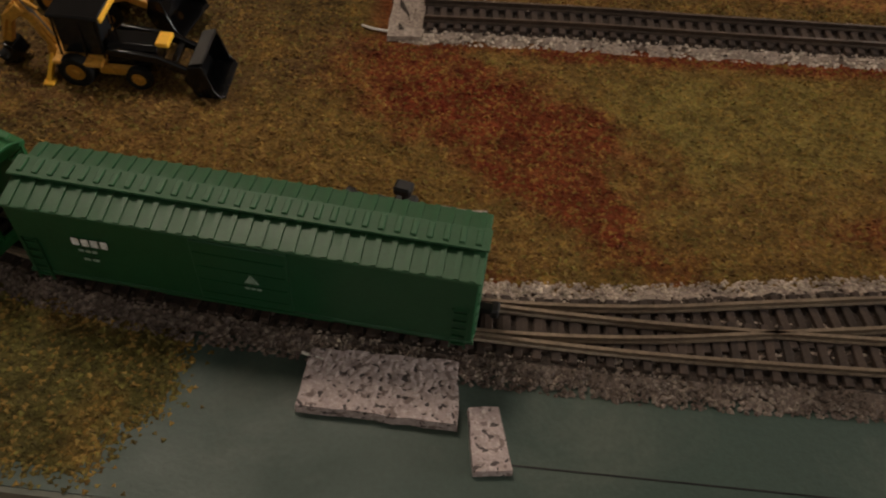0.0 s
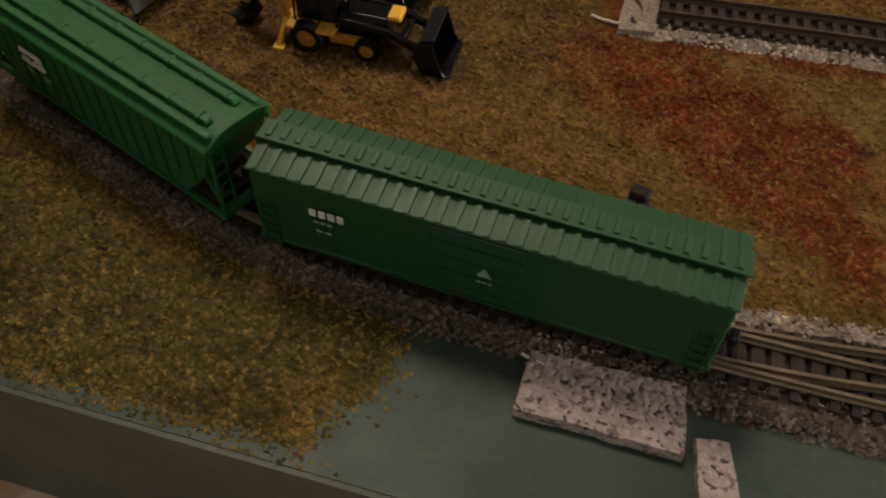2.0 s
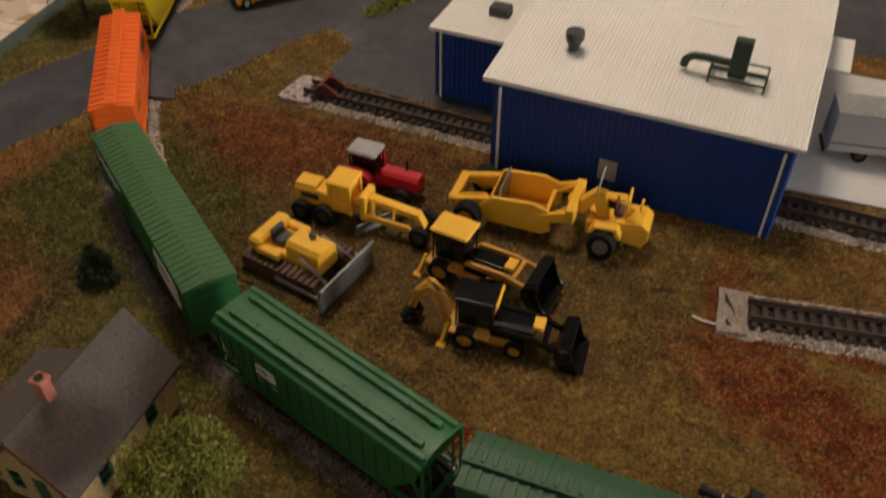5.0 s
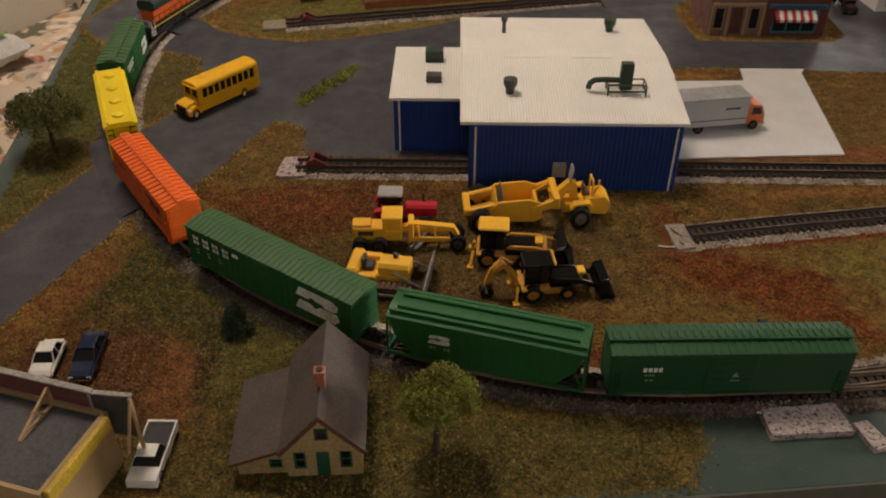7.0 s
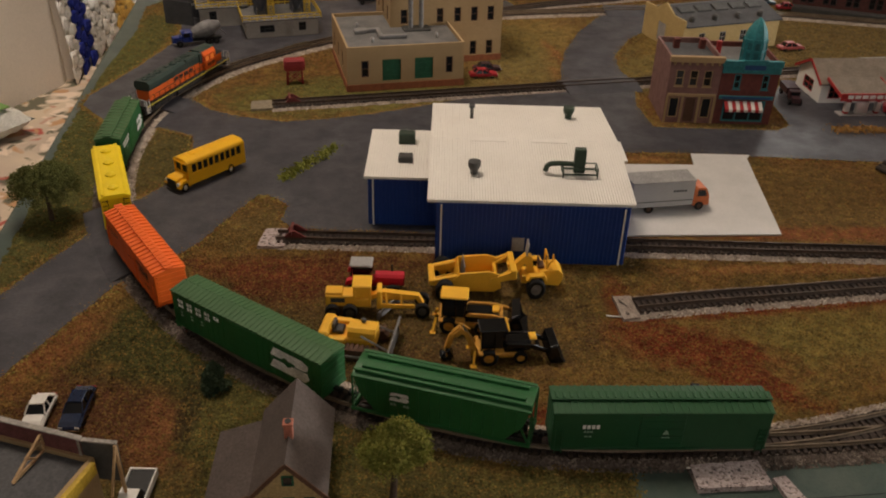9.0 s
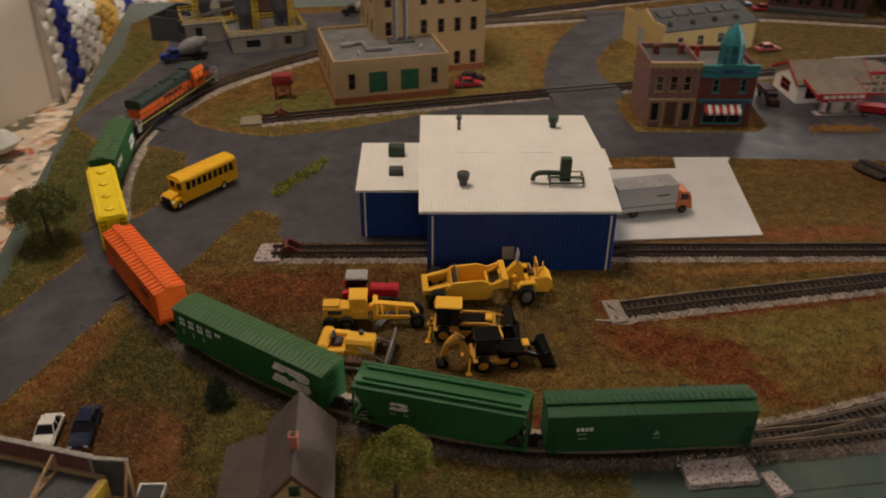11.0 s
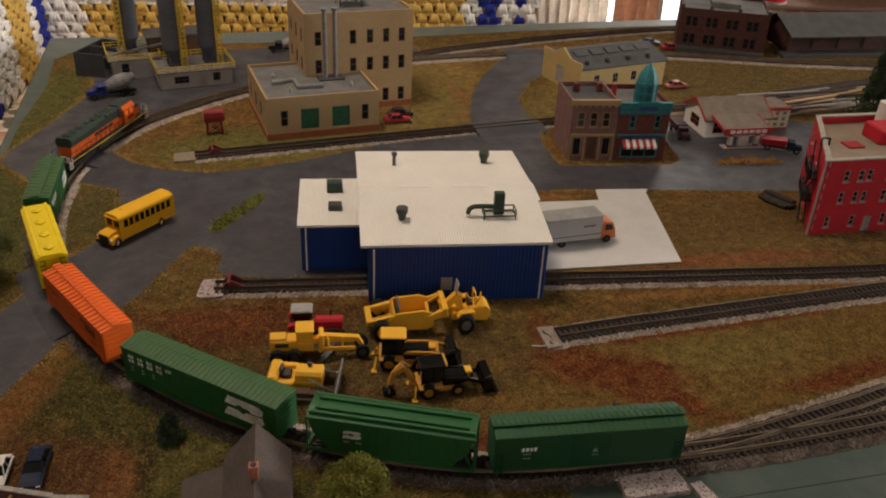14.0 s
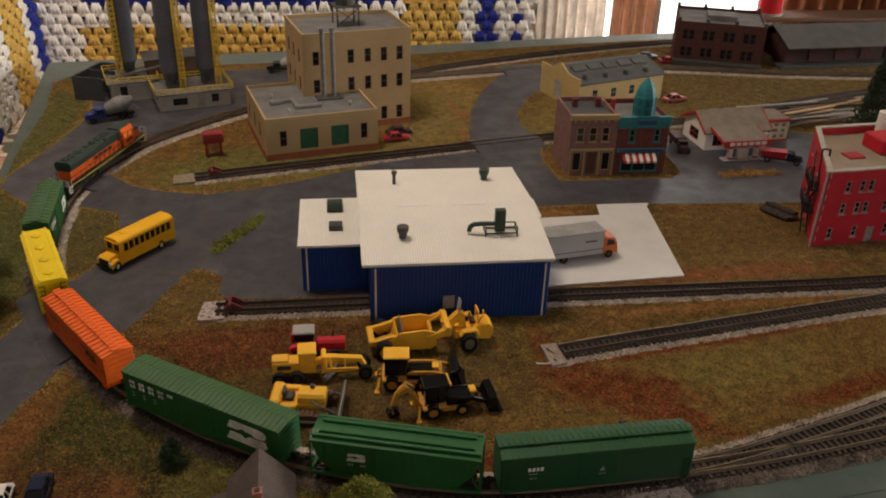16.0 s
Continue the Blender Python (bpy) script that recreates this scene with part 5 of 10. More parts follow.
# ---- tan factory ----
def tan_factory():
    d = np.array([1.642, 0.414]) / 1.694
    ang = math.degrees(math.atan2(d[1], d[0]))
    t = thing("factory", -1.33, 4.412, ang, "tan stucco factory with a brick base and a four-storey block", "building")
    W, D, H = 1.694, 1.66, 0.60
    cor = [(0, 0), (W, 0), (W, D), (0, D)]
    H2, X0, X1, Y1, Y2 = 1.52, 0.80, 2.55, 0.98, 2.25
    b = B()
    fr = [(0.20, 0.305, 0.21, 0.45), (0.50, 0.77, 0.14, 0.455), (0.97, 1.24, 0.14, 0.455), (1.425, 1.53, 0.21, 0.45)]
    lf = [(0.2, 0.305, 0.21, 0.45), (0.65, 0.755, 0.21, 0.45), (1.1, 1.205, 0.21, 0.45)]
    wall(b, cor[0], cor[1], 0.105, H + 0.05, 0.03, fr)
    wall(b, cor[1], cor[2], 0.105, H + 0.05, 0.03)
    wall(b, cor[2], cor[3], 0.105, H + 0.05, 0.03)
    wall(b, cor[3], cor[0], 0.105, H + 0.05, 0.03, lf)
    part("wall", b, M_tanwall, t)
    b = B()
    box(b, -0.012, W + 0.012, -0.012, D, 0.0, 0.104)
    part("base_course", b, M_brickband, t, "orange brick base course")
    part("roof", box(B(), 0.03, W - 0.03, 0.03, D - 0.02, H - 0.03, H), M_flatroof, t, "grey flat roof")
    for h in (fr[0], fr[3]):
        window(t, cor[0], cor[1], h, M_brown, M_glass)
    for h in lf:
        window(t, cor[3], cor[0], h, M_brown, M_glass)
    for h in fr[1:3]:
        b = box(B(), h[0] + 0.002, h[1] - 0.002, 0.008, 0.02, h[2] + 0.002, h[3] - 0.002, 0.003)
        for k in range(1, 4):
            z = h[2] + (h[3] - h[2]) * k / 4
            box(b, h[0] + 0.01, h[1] - 0.01, 0.004, 0.01, z - 0.003, z + 0.003)
        part("loading_door", b, M_greenpaint, t, "green sliding loading door")
    # tall block
    c2 = [(X0, Y1), (X1, Y1), (X1, Y2), (X0, Y2)]
    rows = [(0.11, 0.33), (0.64, 0.86), (1.08, 1.30)]
    fh = [(u, u + 0.105, a, c) for u in (0.155, 0.71, 0.985, 1.25, 1.51) for a, c in rows]
    fh = [h for h in fh if not (h[0] < 0.98 and h[2] < 0.6)]
    lh = [(u, u + 0.105, a, c) for u in (0.2, 0.58, 0.95) for a, c in rows]
    lh = [h for h in lh if h[2] > 0.6]
    b = B()
    wall(b, c2[0], c2[1], 0.105, H2 + 0.06, 0.03, fh)
    wall(b, c2[1], c2[2], 0.105, H2 + 0.06, 0.03)
    wall(b, c2[2], c2[3], 0.105, H2 + 0.06, 0.03)
    wall(b, c2[3], c2[0], 0.105, H2 + 0.06, 0.03, lh)
    part("tower_wall", b, M_tanwall, t)
    part("tower_base", box(B(), X0 - 0.01, X1 + 0.01, Y1 - 0.012, Y2 + 0.01, 0, 0.104), M_brickband, t, "orange brick base course")
    part("tower_roof", box(B(), X0 + 0.03, X1 - 0.03, Y1 + 0.03, Y2 - 0.03, H2 - 0.03, H2), M_flatroof, t, "grey flat roof")
    for h in fh:
        window(t, c2[0], c2[1], h, M_brown, M_glass, sill=M_tanwall)
    for h in lh:
        window(t, c2[3], c2[0], h, M_brown, M_glass)
    # pipes up the tower front
    for x in (1.08, 1.24):
        b = B()
        rod(b, (x, Y1 - 0.14, H), (x, Y1 - 0.14, 1.66), 0.035, 12)
        rod(b, (x, Y1 - 0.14, 1.66), (x, Y1 - 0.14, 1.69), 0.05, 12)
        for z in (0.85, 1.15):
            rod(b, (x, Y1 - 0.14, z), (x, Y1 - 0.14, z + 0.02), 0.042, 12)
        part("flue", b, M_steel, t, "grey metal flue")
    b = B()
    box(b, 0.96, 1.36, Y1 - 0.26, Y1 - 0.03, H, H + 0.03, 0.005)
    part("flue_base", b, M_dkgrey, t)
    b = B()
    box(b, 0.22, 0.40, 0.72, 0.86, H, H + 0.06, 0.008)
    box(b, 0.40, 0.60, 0.76, 0.83, H + 0.01, H + 0.06, 0.006)
    box(b, 0.54, 0.60, 0.50, 0.76, H + 0.01, H + 0.055, 0.006)
    box(b, 0.54, 0.95, 0.44, 0.50, H + 0.01, H + 0.055, 0.006)
    part("roof_duct", b, M_steel, t, "grey metal roof duct")
    for x, y in ((0.42, 0.34), (0.30, 1.05), (1.38, 0.42)):
        b = B()
        rod(b, (x, y, H), (x, y, H + 0.05), 0.02, 10)
        rod(b, (x, y, H + 0.05), (x, y, H + 0.08), 0.032, 10, 0.012)
        part("roof_vent", b, M_grey, t)
    tank = part("roof_tank", rod(B(), (1.67, 1.65, H2 + 0.32), (1.67, 1.65, H2 + 0.66), 0.15, 14), M_dkgrey, t, "dark tank on a braced stand")
    part("platform", box(B(), 1.46, 1.89, 1.46, 1.84, H2 + 0.30, H2 + 0.32), M_dkgrey, tank)
    for x, y in ((1.50, 1.5), (1.85, 1.5), (1.50, 1.8), (1.85, 1.8)):
        part("stand_leg", bar(B(), (x, y, H2), (x, y, H2 + 0.30), 0.018, 0.018), M_dkgrey, tank)
    for x0, x1 in ((1.50, 1.85), (1.85, 1.50)):
        part("cross_brace", bar(B(), (x0, 1.5, H2 + 0.02), (x1, 1.5, H2 + 0.28), 0.014, 0.014), M_dkgrey, tank)
    return t


tan_factory()

# ---- the train on the front curve ----
M_bngreen = mat("boxcar_green", (0.016, 0.115, 0.030), (0.014, 0.10, 0.027), size=0.3, fine=0.015, rough=0.5, bump=0.06, grain=0.08)
M_brex = mat("dark_boxcar_green", (0.011, 0.072, 0.026), (0.010, 0.064, 0.023), size=0.3, fine=0.015, rough=0.45, bump=0.06, grain=0.08)
M_brexroof = mat("dark_green_roof", (0.020, 0.085, 0.032), (0.028, 0.097, 0.040), size=0.2, fine=0.015, rough=0.5, bump=0.08, grain=0.1)
M_dullgreen = mat("faded_green_roof", (0.048, 0.125, 0.042), (0.042, 0.11, 0.037), size=0.2, fine=0.015, rough=0.6, bump=0.08, grain=0.1)
M_wornrib = mat("worn_rib_paint", (0.12, 0.17, 0.09), (0.07, 0.13, 0.06), size=0.05, rough=0.7)
M_hopyellow = mat("hopper_yellow", (0.80, 0.60, 0.008), (0.74, 0.55, 0.007), size=0.25, fine=0.015, rough=0.5, bump=0.05, grain=0.05)
M_locogreen = mat("dark_loco_green", (0.03, 0.05, 0.043), (0.025, 0.042, 0.036), size=0.2, fine=0.015, rough=0.5, bump=0.08, grain=0.1)
M_stripe = mat("yellow_stripe", (0.6, 0.5, 0.04), size=0.2, rough=0.5)
M_deck = mat("black_deck", (0.022, 0.019, 0.018), (0.03, 0.026, 0.024), size=0.1, fine=0.012, rough=0.75, bump=0.2)
M_truckside = mat("sooty_truck", (0.02, 0.017, 0.015), (0.03, 0.024, 0.02), size=0.06, fine=0.01, rough=0.7, bump=0.3)
M_wheel = mat("wheel_steel", (0.09, 0.075, 0.065), size=0.05, rough=0.4, metal=0.7)
RT = 0.086


def bogie(parent, x, axles=2, gap=0.19):
    """A truck: bolster, two side frames, wheelsets."""
    o = new("truck")
    o.parent = parent
    o.matrix_basis = pose(x * U, 0, 0)
    h = gap * (axles - 1) / 2
    for sg in (-1, 1):
        b = B()
        side(b, [(-h - 0.06, RT + 0.045), (-h - 0.03, RT + 0.025), (h + 0.03, RT + 0.025), (h + 0.06, RT + 0.045), (h + 0.05, RT + 0.075), (0.04, RT + 0.085), (-0.04, RT + 0.085), (-h - 0.05, RT + 0.075)],
             sg * 0.105 - 0.01, sg * 0.105 + 0.01)
        for k in range(axles):
            box(b, -h + gap * k - 0.022, -h + gap * k + 0.022, sg * 0.118 - 0.006, sg * 0.118 + 0.006, RT + 0.03, RT + 0.07, 0.005)
        part("side_frame", b, M_truckside, o)
    part("bolster", box(B(), -0.03, 0.03, -0.094, 0.094, RT + 0.035, RT + 0.085), M_truckside, o)
    for k in range(axles):
        b = B()
        xx = -h + gap * k
        for sg in (-1, 1):
            rod(b, (xx, sg * 0.058, RT + 0.04), (xx, sg * 0.078, RT + 0.04), 0.046, 16)
        rod(b, (xx, -0.09, RT + 0.04), (xx, 0.09, RT + 0.04), 0.012, 8)
        part("wheelset", b, M_wheel, o)
    return o


def coupler(parent, x, sg):
    b = B()
    box(b, min(x, x + sg * 0.055), max(x, x + sg * 0.055), -0.014, 0.014, RT + 0.062, RT + 0.09)
    box(b, min(x + sg * 0.045, x + sg * 0.075), max(x + sg * 0.045, x + sg * 0.075), -0.026, 0.026, RT + 0.055, RT + 0.098, 0.006)
    part("coupler", b, M_black, parent)


def ladder(parent, x, y, z0, z1, w, mat_, along="x", n=5, out=1):
    b = B()
    for k in (-1, 1):
        if along == "x":
            bar(b, (x + k * w / 2, y, z0), (x + k * w / 2, y, z1), 0.006, 0.006)
        else:
            bar(b, (x, y + k * w / 2, z0), (x, y + k * w / 2, z1), 0.006, 0.006)
    for i in range(n):
        z = z0 + (z1 - z0) * (i + 0.5) / n
        if along == "x":
            bar(b, (x - w / 2, y, z), (x + w / 2, y, z), 0.006, 0.006)
        else:
            bar(b, (x, y - w / 2, z), (x, y + w / 2, z), 0.006, 0.006)
    part("ladder", b, mat_, parent)


def bars_text(parent, y, cx, z, w, h, cells, material, name="lettering"):
    """Lettering as plain blocks on a car side."""
    b = B()
    n = len(cells)
    for i, c in enumerate(cells):
        if c == "1":
            x0 = cx - w / 2 + w * i / n
            box(b, x0, x0 + w / n * 0.72, min(y, y * 1.012), max(y, y * 1.012), z - h / 2, z + h / 2)
    part(name, b, material, parent)


def emblem(parent, y, cx, z, s, material):
    """The railway's white emblem as plain slanted shapes."""
    sg = 1 if y > 0 else -1
    b = B()
    lo, hi = (y, y + 0.003) if y > 0 else (y - 0.003, y)
    k = -sg
    top = [(-0.62, 0.10), (-0.50, 0.5), (0.42, 0.5), (0.60, 0.36), (0.58, 0.12), (0.44, 0.03), (0.20, 0.02), (0.16, 0.14), (-0.02, 0.14), (-0.16, 0.24), (-0.26, 0.10)]
    bot = [(-0.66, -0.5), (-0.52, -0.08), (-0.20, -0.08), (-0.06, -0.22), (0.06, -0.06), (0.30, -0.04), (0.56, -0.02), (0.63, -0.28), (0.48, -0.5)]
    for pts in (top, bot):
        side(b, [(cx + k * p[0] * s, z + p[1] * s * 0.62) for p in pts], lo, hi)
    bmesh.ops.triangulate(b, faces=[f for f in b.faces if len(f.verts) > 4])
    part("emblem", b, material, parent, "plain white emblem")


def set_on_track(t, s, half):
    """Stand a car on the line with its trucks at s - half and s + half."""
    a, c = W_main.at(s - half), W_main.at(s + half)
    m = (a + c) / 2
    t.matrix_basis = pose(m[0] * U, m[1] * U, 0, 0, 0, math.degrees(math.atan2(c[1] - a[1], c[0] - a[0])))


def s_of(angle):
    return front + radians(274.5 - angle) * RAD


def boxcar(name, label, L, H, body, roof, ribs, walk, s, door=True, side_ribs=0, text=None, mark=None, W=0.28, rib_h=0.014, rib_m=None):
    t = thing(name, 0, 0, 0, label, "boxcar", "cars of the train")
    z0, z1 = RT + 0.05, H
    w = W / 2
    b = B()
    box(b, -L / 2, L / 2, -w, w, z0, z1 - 0.03, 0.006)
    box(b, -L / 2 - 0.004, L / 2 + 0.004, -w - 0.004, w + 0.004, z0, z0 + 0.02, 0.003)
    if side_ribs:
        post = mesh_of("side_post", box(B(), -0.006, 0.006, -0.005, 0.005, z0 + 0.02, z1 - 0.04), body)
        for i in range(side_ribs):
            x = -L / 2 + L * (i + 0.5) / side_ribs
            if door and abs(x) < 0.17:
                continue
            for sg in (-1, 1):
                piece("side_post", post, t, x, sg * w, 0)
    part("body", b, body, t)
    rib = mesh_of("end_rib", box(B(), -0.006, 0.006, -w * 0.86, w * 0.86, -0.01, 0.01, 0.004), body)
    for sg in (-1, 1):                     # pressed ribs on the ends
        for k in range(6):
            piece("end_rib", rib, t, sg * L / 2, 0, z0 + 0.04 + (z1 - z0 - 0.1) * k / 5)
    b = B()
    profile(b, [(-w - 0.008, z1 - 0.034), (w + 0.008, z1 - 0.034), (w + 0.008, z1 - 0.024), (0, z1), (-w - 0.008, z1 - 0.024)], -L / 2 - 0.006, L / 2 + 0.006)
    part("roof", b, roof, t, "ribbed sheet roof")
    rib = mesh_of("roof_rib", bar(B(), (0, 0.012, z1 + 0.001), (0, w + 0.004, z1 - 0.022), 0.018, rib_h), rib_m or roof)
    for i in range(ribs):
        x = -L / 2 + L * (i + 0.5) / ribs
        for rz in (0, 180):
            piece("roof_rib", rib, t, x, 0, 0, rz)
    if walk:
        b = B()
        box(b, -L / 2 - 0.012, L / 2 + 0.012, -walk, walk, z1 + 0.008, z1 + 0.018, 0.002)
        part("roof_walk", b, roof, t, "raised walkway along the roof")
        cleat = mesh_of("cleat", box(B(), -0.010, 0.010, -walk * 0.7, walk * 0.7, z1 + 0.0175, z1 + 0.026, 0.003), rib_m or roof)
        for i in range(ribs):
            piece("cleat", cleat, t, -L / 2 + L * (i + 0.5) / ribs, 0, 0)
    if door:
        for sg in (-1, 1):
            b = box(B(), -0.16, 0.16, sg * w - 0.006, sg * w + 0.006, z0 + 0.02, z1 - 0.045, 0.003)
            leaf = part("door", b, body, t)
            ledge = mesh_of("door_ledge", box(B(), -0.15, 0.15, -0.003, 0.003, -0.004, 0.004), body)
            for k in range(4):
                piece("door_ledge", ledge, leaf, 0, sg * (w + 0.006), z0 + 0.06 + k * 0.07)
            b = box(B(), -0.3, 0.3, sg * (w + 0.004) - 0.004, sg * (w + 0.004) + 0.004, z0 + 0.004, z0 + 0.018)
            part("door_rail", b, body, t)
    for sx in (-1, 1):
        for sy in (-1, 1):
            ladder(t, sx * (L / 2 - 0.05), sy * (w + 0.008), z0 - 0.02, z0 + 0.2, 0.05, body)
        coupler(t, sx * L / 2, sx)
    part("underframe", box(B(), -L / 2 + 0.02, L / 2 - 0.02, -0.05, 0.05, RT + 0.035, z0 + 0.004), M_deck, t)
    if text:
        for sg in (-1, 1):
            text(t, sg * (w + 0.0075), sg)
    for sx in (-1, 1):
        bogie(t, sx * (L / 2 - 0.2))
    set_on_track(t, s, L / 2 - 0.2)
    soften(t, 0.005, ("body", "roof", "roof_walk"))
    return t


M_letter = mat("white_lettering", (0.86, 0.87, 0.85), size=0.1, rough=0.6, bump=0.0)
M_letterdim = mat("faded_lettering", (0.3, 0.42, 0.33), size=0.1, rough=0.6, bump=0.0)
M_darkletter = mat("black_lettering", (0.04, 0.02, 0.015), size=0.1, rough=0.6, bump=0.0)


def bn_text(L):
    def f(t, y, sg):
        k = -1 if y > 0 else 1
        bars_text(t, y, k * -L * 0.30, 0.375, 0.34, 0.026, "11111111110", M_letter)
        bars_text(t, y, k * -L * 0.30, 0.335, 0.30, 0.026, "111111110", M_letter)
        bars_text(t, y, k * -L * 0.30, 0.28, 0.1, 0.014, "111", M_letterdim)
        emblem(t, y, k * L * 0.31, 0.28, 0.21, M_letter)
    return f


def bn2_text(L):
    def f(t, y, sg):
        k = -1 if y > 0 else 1
        for row, z in ((0, 0.41), (1, 0.365)):
            b = B()
            for i in range(5 - row):
                x = k * (-L * 0.44 + i * 0.105)
                for j in (0, 1):
                    xx = x + k * j * 0.034
                    box(b, xx - 0.012, xx + 0.012, min(y, y + 0.003 * sg), max(y, y + 0.003 * sg), z - 0.015, z + 0.015)
            part("lettering", b, M_letter, t)
        for z in (0.30, 0.27):
            bars_text(t, y, k * -L * 0.36, z, 0.28, 0.014, "1001001", M_letterdim)
        emblem(t, y, k * L * 0.31, 0.325, 0.32, M_letter)
    return f


def orange_text(L):
    def f(t, y, sg):
        k = -1 if y > 0 else 1
        bars_text(t, y, k * -L * 0.33, 0.37, 0.28, 0.022, "1010101010", M_darkletter)
        bars_text(t, y, k * -L * 0.33, 0.335, 0.08, 0.012, "111", M_darkletter)
        bars_text(t, y, k * L * 0.02, 0.33, 0.09, 0.012, "111", M_darkletter)
        bars_text(t, y, k * L * 0.27, 0.385, 0.30, 0.018, "110111111", M_darkletter)
        bars_text(t, y, k * L * 0.30, 0.35, 0.22, 0.03, "1111111", M_darkletter)
        bars_text(t, y, k * L * 0.29, 0.315, 0.24, 0.010, "11111111", M_darkletter)
        bars_text(t, y, k * L * 0.33, 0.24, 0.1, 0.012, "1101", M_darkletter)
    return f


def brex_text(L):
    def f(t, y, sg):
        k = -1 if y > 0 else 1
        bars_text(t, y, k * -L * 0.33, 0.36, 0.13, 0.034, "1111", M_letter)
        bars_text(t, y, k * -L * 0.34, 0.315, 0.07, 0.012, "111", M_letterdim)
        bars_text(t, y, k * -L * 0.34, 0.27, 0.06, 0.010, "11", M_letterdim)
        b = B()
        x = k * L * 0.02
        side(b, [(x - 0.024, 0.29), (x + 0.024, 0.29), (x, 0.335)], min(y, y + 0.003 * sg), max(y, y + 0.003 * sg))
        part("emblem", b, M_letterdim, t)
        bars_text(t, y, k * L * 0.02, 0.26, 0.06, 0.012, "111", M_letterdim)
    return f


boxcar("boxcar", "dark green boxcar with a raised ribbed roof and white lettering", 1.55, 0.51, M_brex, M_brexroof, 30, 0.045, s_of(273.8), text=brex_text(1.55), rib_h=0.009)
boxcar("boxcar", "long green boxcar with wide ribbed roof and white emblem", 1.64, 0.50, M_bngreen, M_dullgreen, 34, 0, s_of(237.2), text=bn2_text(1.64), side_ribs=26, rib_h=0.007)
boxcar("boxcar", "bright orange boxcar with black lettering", 1.32, 0.49, M_orange, M_orange, 20, 0.04, s_of(217.8), text=orange_text(1.32))
boxcar("boxcar", "green boxcar with a rib-patterned roof walk and white emblem", 1.16, 0.50, M_bngreen, M_dullgreen, 13, 0.05, s_of(185.2), text=bn_text(1.16), rib_m=M_wornrib)


def hopper(name, label, L, H, body, s, hatches, ribs, text, W=0.28):
    """A covered hopper: sloped ends, side sheets, roof, end frames."""
    t = thing(name, 0, 0, 0, label, "hopper car", "cars of the train")
    w, z0 = W / 2, RT + 0.06
    b = B()
    side(b, [(-L / 2 + 0.2, z0), (L / 2 - 0.2, z0), (L / 2 - 0.06, z0 + 0.17), (L / 2 - 0.02, H - 0.035), (-L / 2 + 0.02, H - 0.035), (-L / 2 + 0.06, z0 + 0.17)], -w, w)
    if ribs:
        for i in range(ribs):
            x = -L / 2 + 0.12 + (L - 0.24) * i / (ribs - 1)
            lo = z0 + 0.02 if abs(x) < L / 2 - 0.2 else z0 + 0.12
            post = mesh_of("side_post", box(B(), -0.006, 0.006, -0.008, 0.008, lo, H - 0.05), body)
            for sg in (-1, 1):
                piece("side_post", post, t, x, sg * w, 0)
    part("body", b, body, t)
    b = B()
    for sg in (-1, 1):
        box(b, -L / 2, L / 2, sg * w - 0.008 - (0.004 if sg > 0 else -0.004), sg * w + 0.008, z0 - 0.012, z0 + 0.012, 0.002)
    box(b, -L / 2, -L / 2 + 0.03, -w, w, z0 - 0.012, z0 + 0.014)
    box(b, L / 2 - 0.03, L / 2, -w, w, z0 - 0.012, z0 + 0.014)
    for k in (-0.28, 0, 0.28):
        prism(b, [(k * L - 0.09, -0.06), (k * L + 0.09, -0.06), (k * L + 0.09, 0.06), (k * L - 0.09, 0.06)], z0 + 0.01, z0 - 0.035, 0.6)
    part("side_sill", b, body, t)
    b = B()
    profile(b, [(-w - 0.012, H - 0.05), (-w - 0.012, H - 0.03), (-w * 0.62, H), (w * 0.62, H), (w + 0.012, H - 0.03), (w + 0.012, H - 0.05)], -L / 2 + 0.01, L / 2 - 0.01)
    part("roof", b, body, t)
    for sg in (-1, 1):
        part("roof_walk", box(B(), -L / 2 + 0.02, L / 2 - 0.02, sg * w * 0.78 - 0.014, sg * w * 0.78 + 0.014, H + 0.004, H + 0.014), body, t)
    if hatches == "round":
        for i in range(4):
            x = -L * 0.36 + L * 0.24 * i
            b = B()
            rod(b, (x, 0, H), (x, 0, H + 0.016), 0.056, 18)
            rod(b, (x, 0, H + 0.016), (x, 0, H + 0.026), 0.045, 18, 0.02)
            box(b, x - 0.075, x + 0.075, -0.008, 0.008, H + 0.001, H + 0.022)
            part("hatch", b, body, t, "round roof hatch")
    else:
        for sg in (-1, 1):
            b = B()
            box(b, -L * 0.45, L * 0.45, sg * 0.062 - 0.016, sg * 0.062 + 0.016, H, H + 0.022, 0.004)
            for i in range(9):
                x = -L * 0.42 + L * 0.105 * i
                box(b, x - 0.005, x + 0.005, sg * 0.062 - 0.02, sg * 0.062 + 0.02, H + 0.001, H + 0.027)
            part("hatch_cover", b, body, t, "long trough hatch cover")
    for sx in (-1, 1):
        for sy in (-1, 1):
            ladder(t, sx * (L / 2 - 0.015), sy * (w - 0.035), z0 + 0.01, H - 0.04, 0.06, body if hatches != "round" else M_black, along="y", n=6)
        b = B()
        for sy in (-1, 1):
            bar(b, (sx * (L / 2 - 0.012), sy * (w - 0.006), z0), (sx * (L / 2 - 0.012), sy * (w - 0.006), H - 0.04), 0.012, 0.012)
            bar(b, (sx * (L / 2 - 0.02), sy * (w - 0.02), z0 + 0.01), (sx * (L / 2 - 0.1), sy * (w - 0.02), z0 + 0.18), 0.012, 0.012)
        part("end_frame", b, body, t)
        coupler(t, sx * L / 2, sx)
        bogie(t, sx * (L / 2 - 0.19))
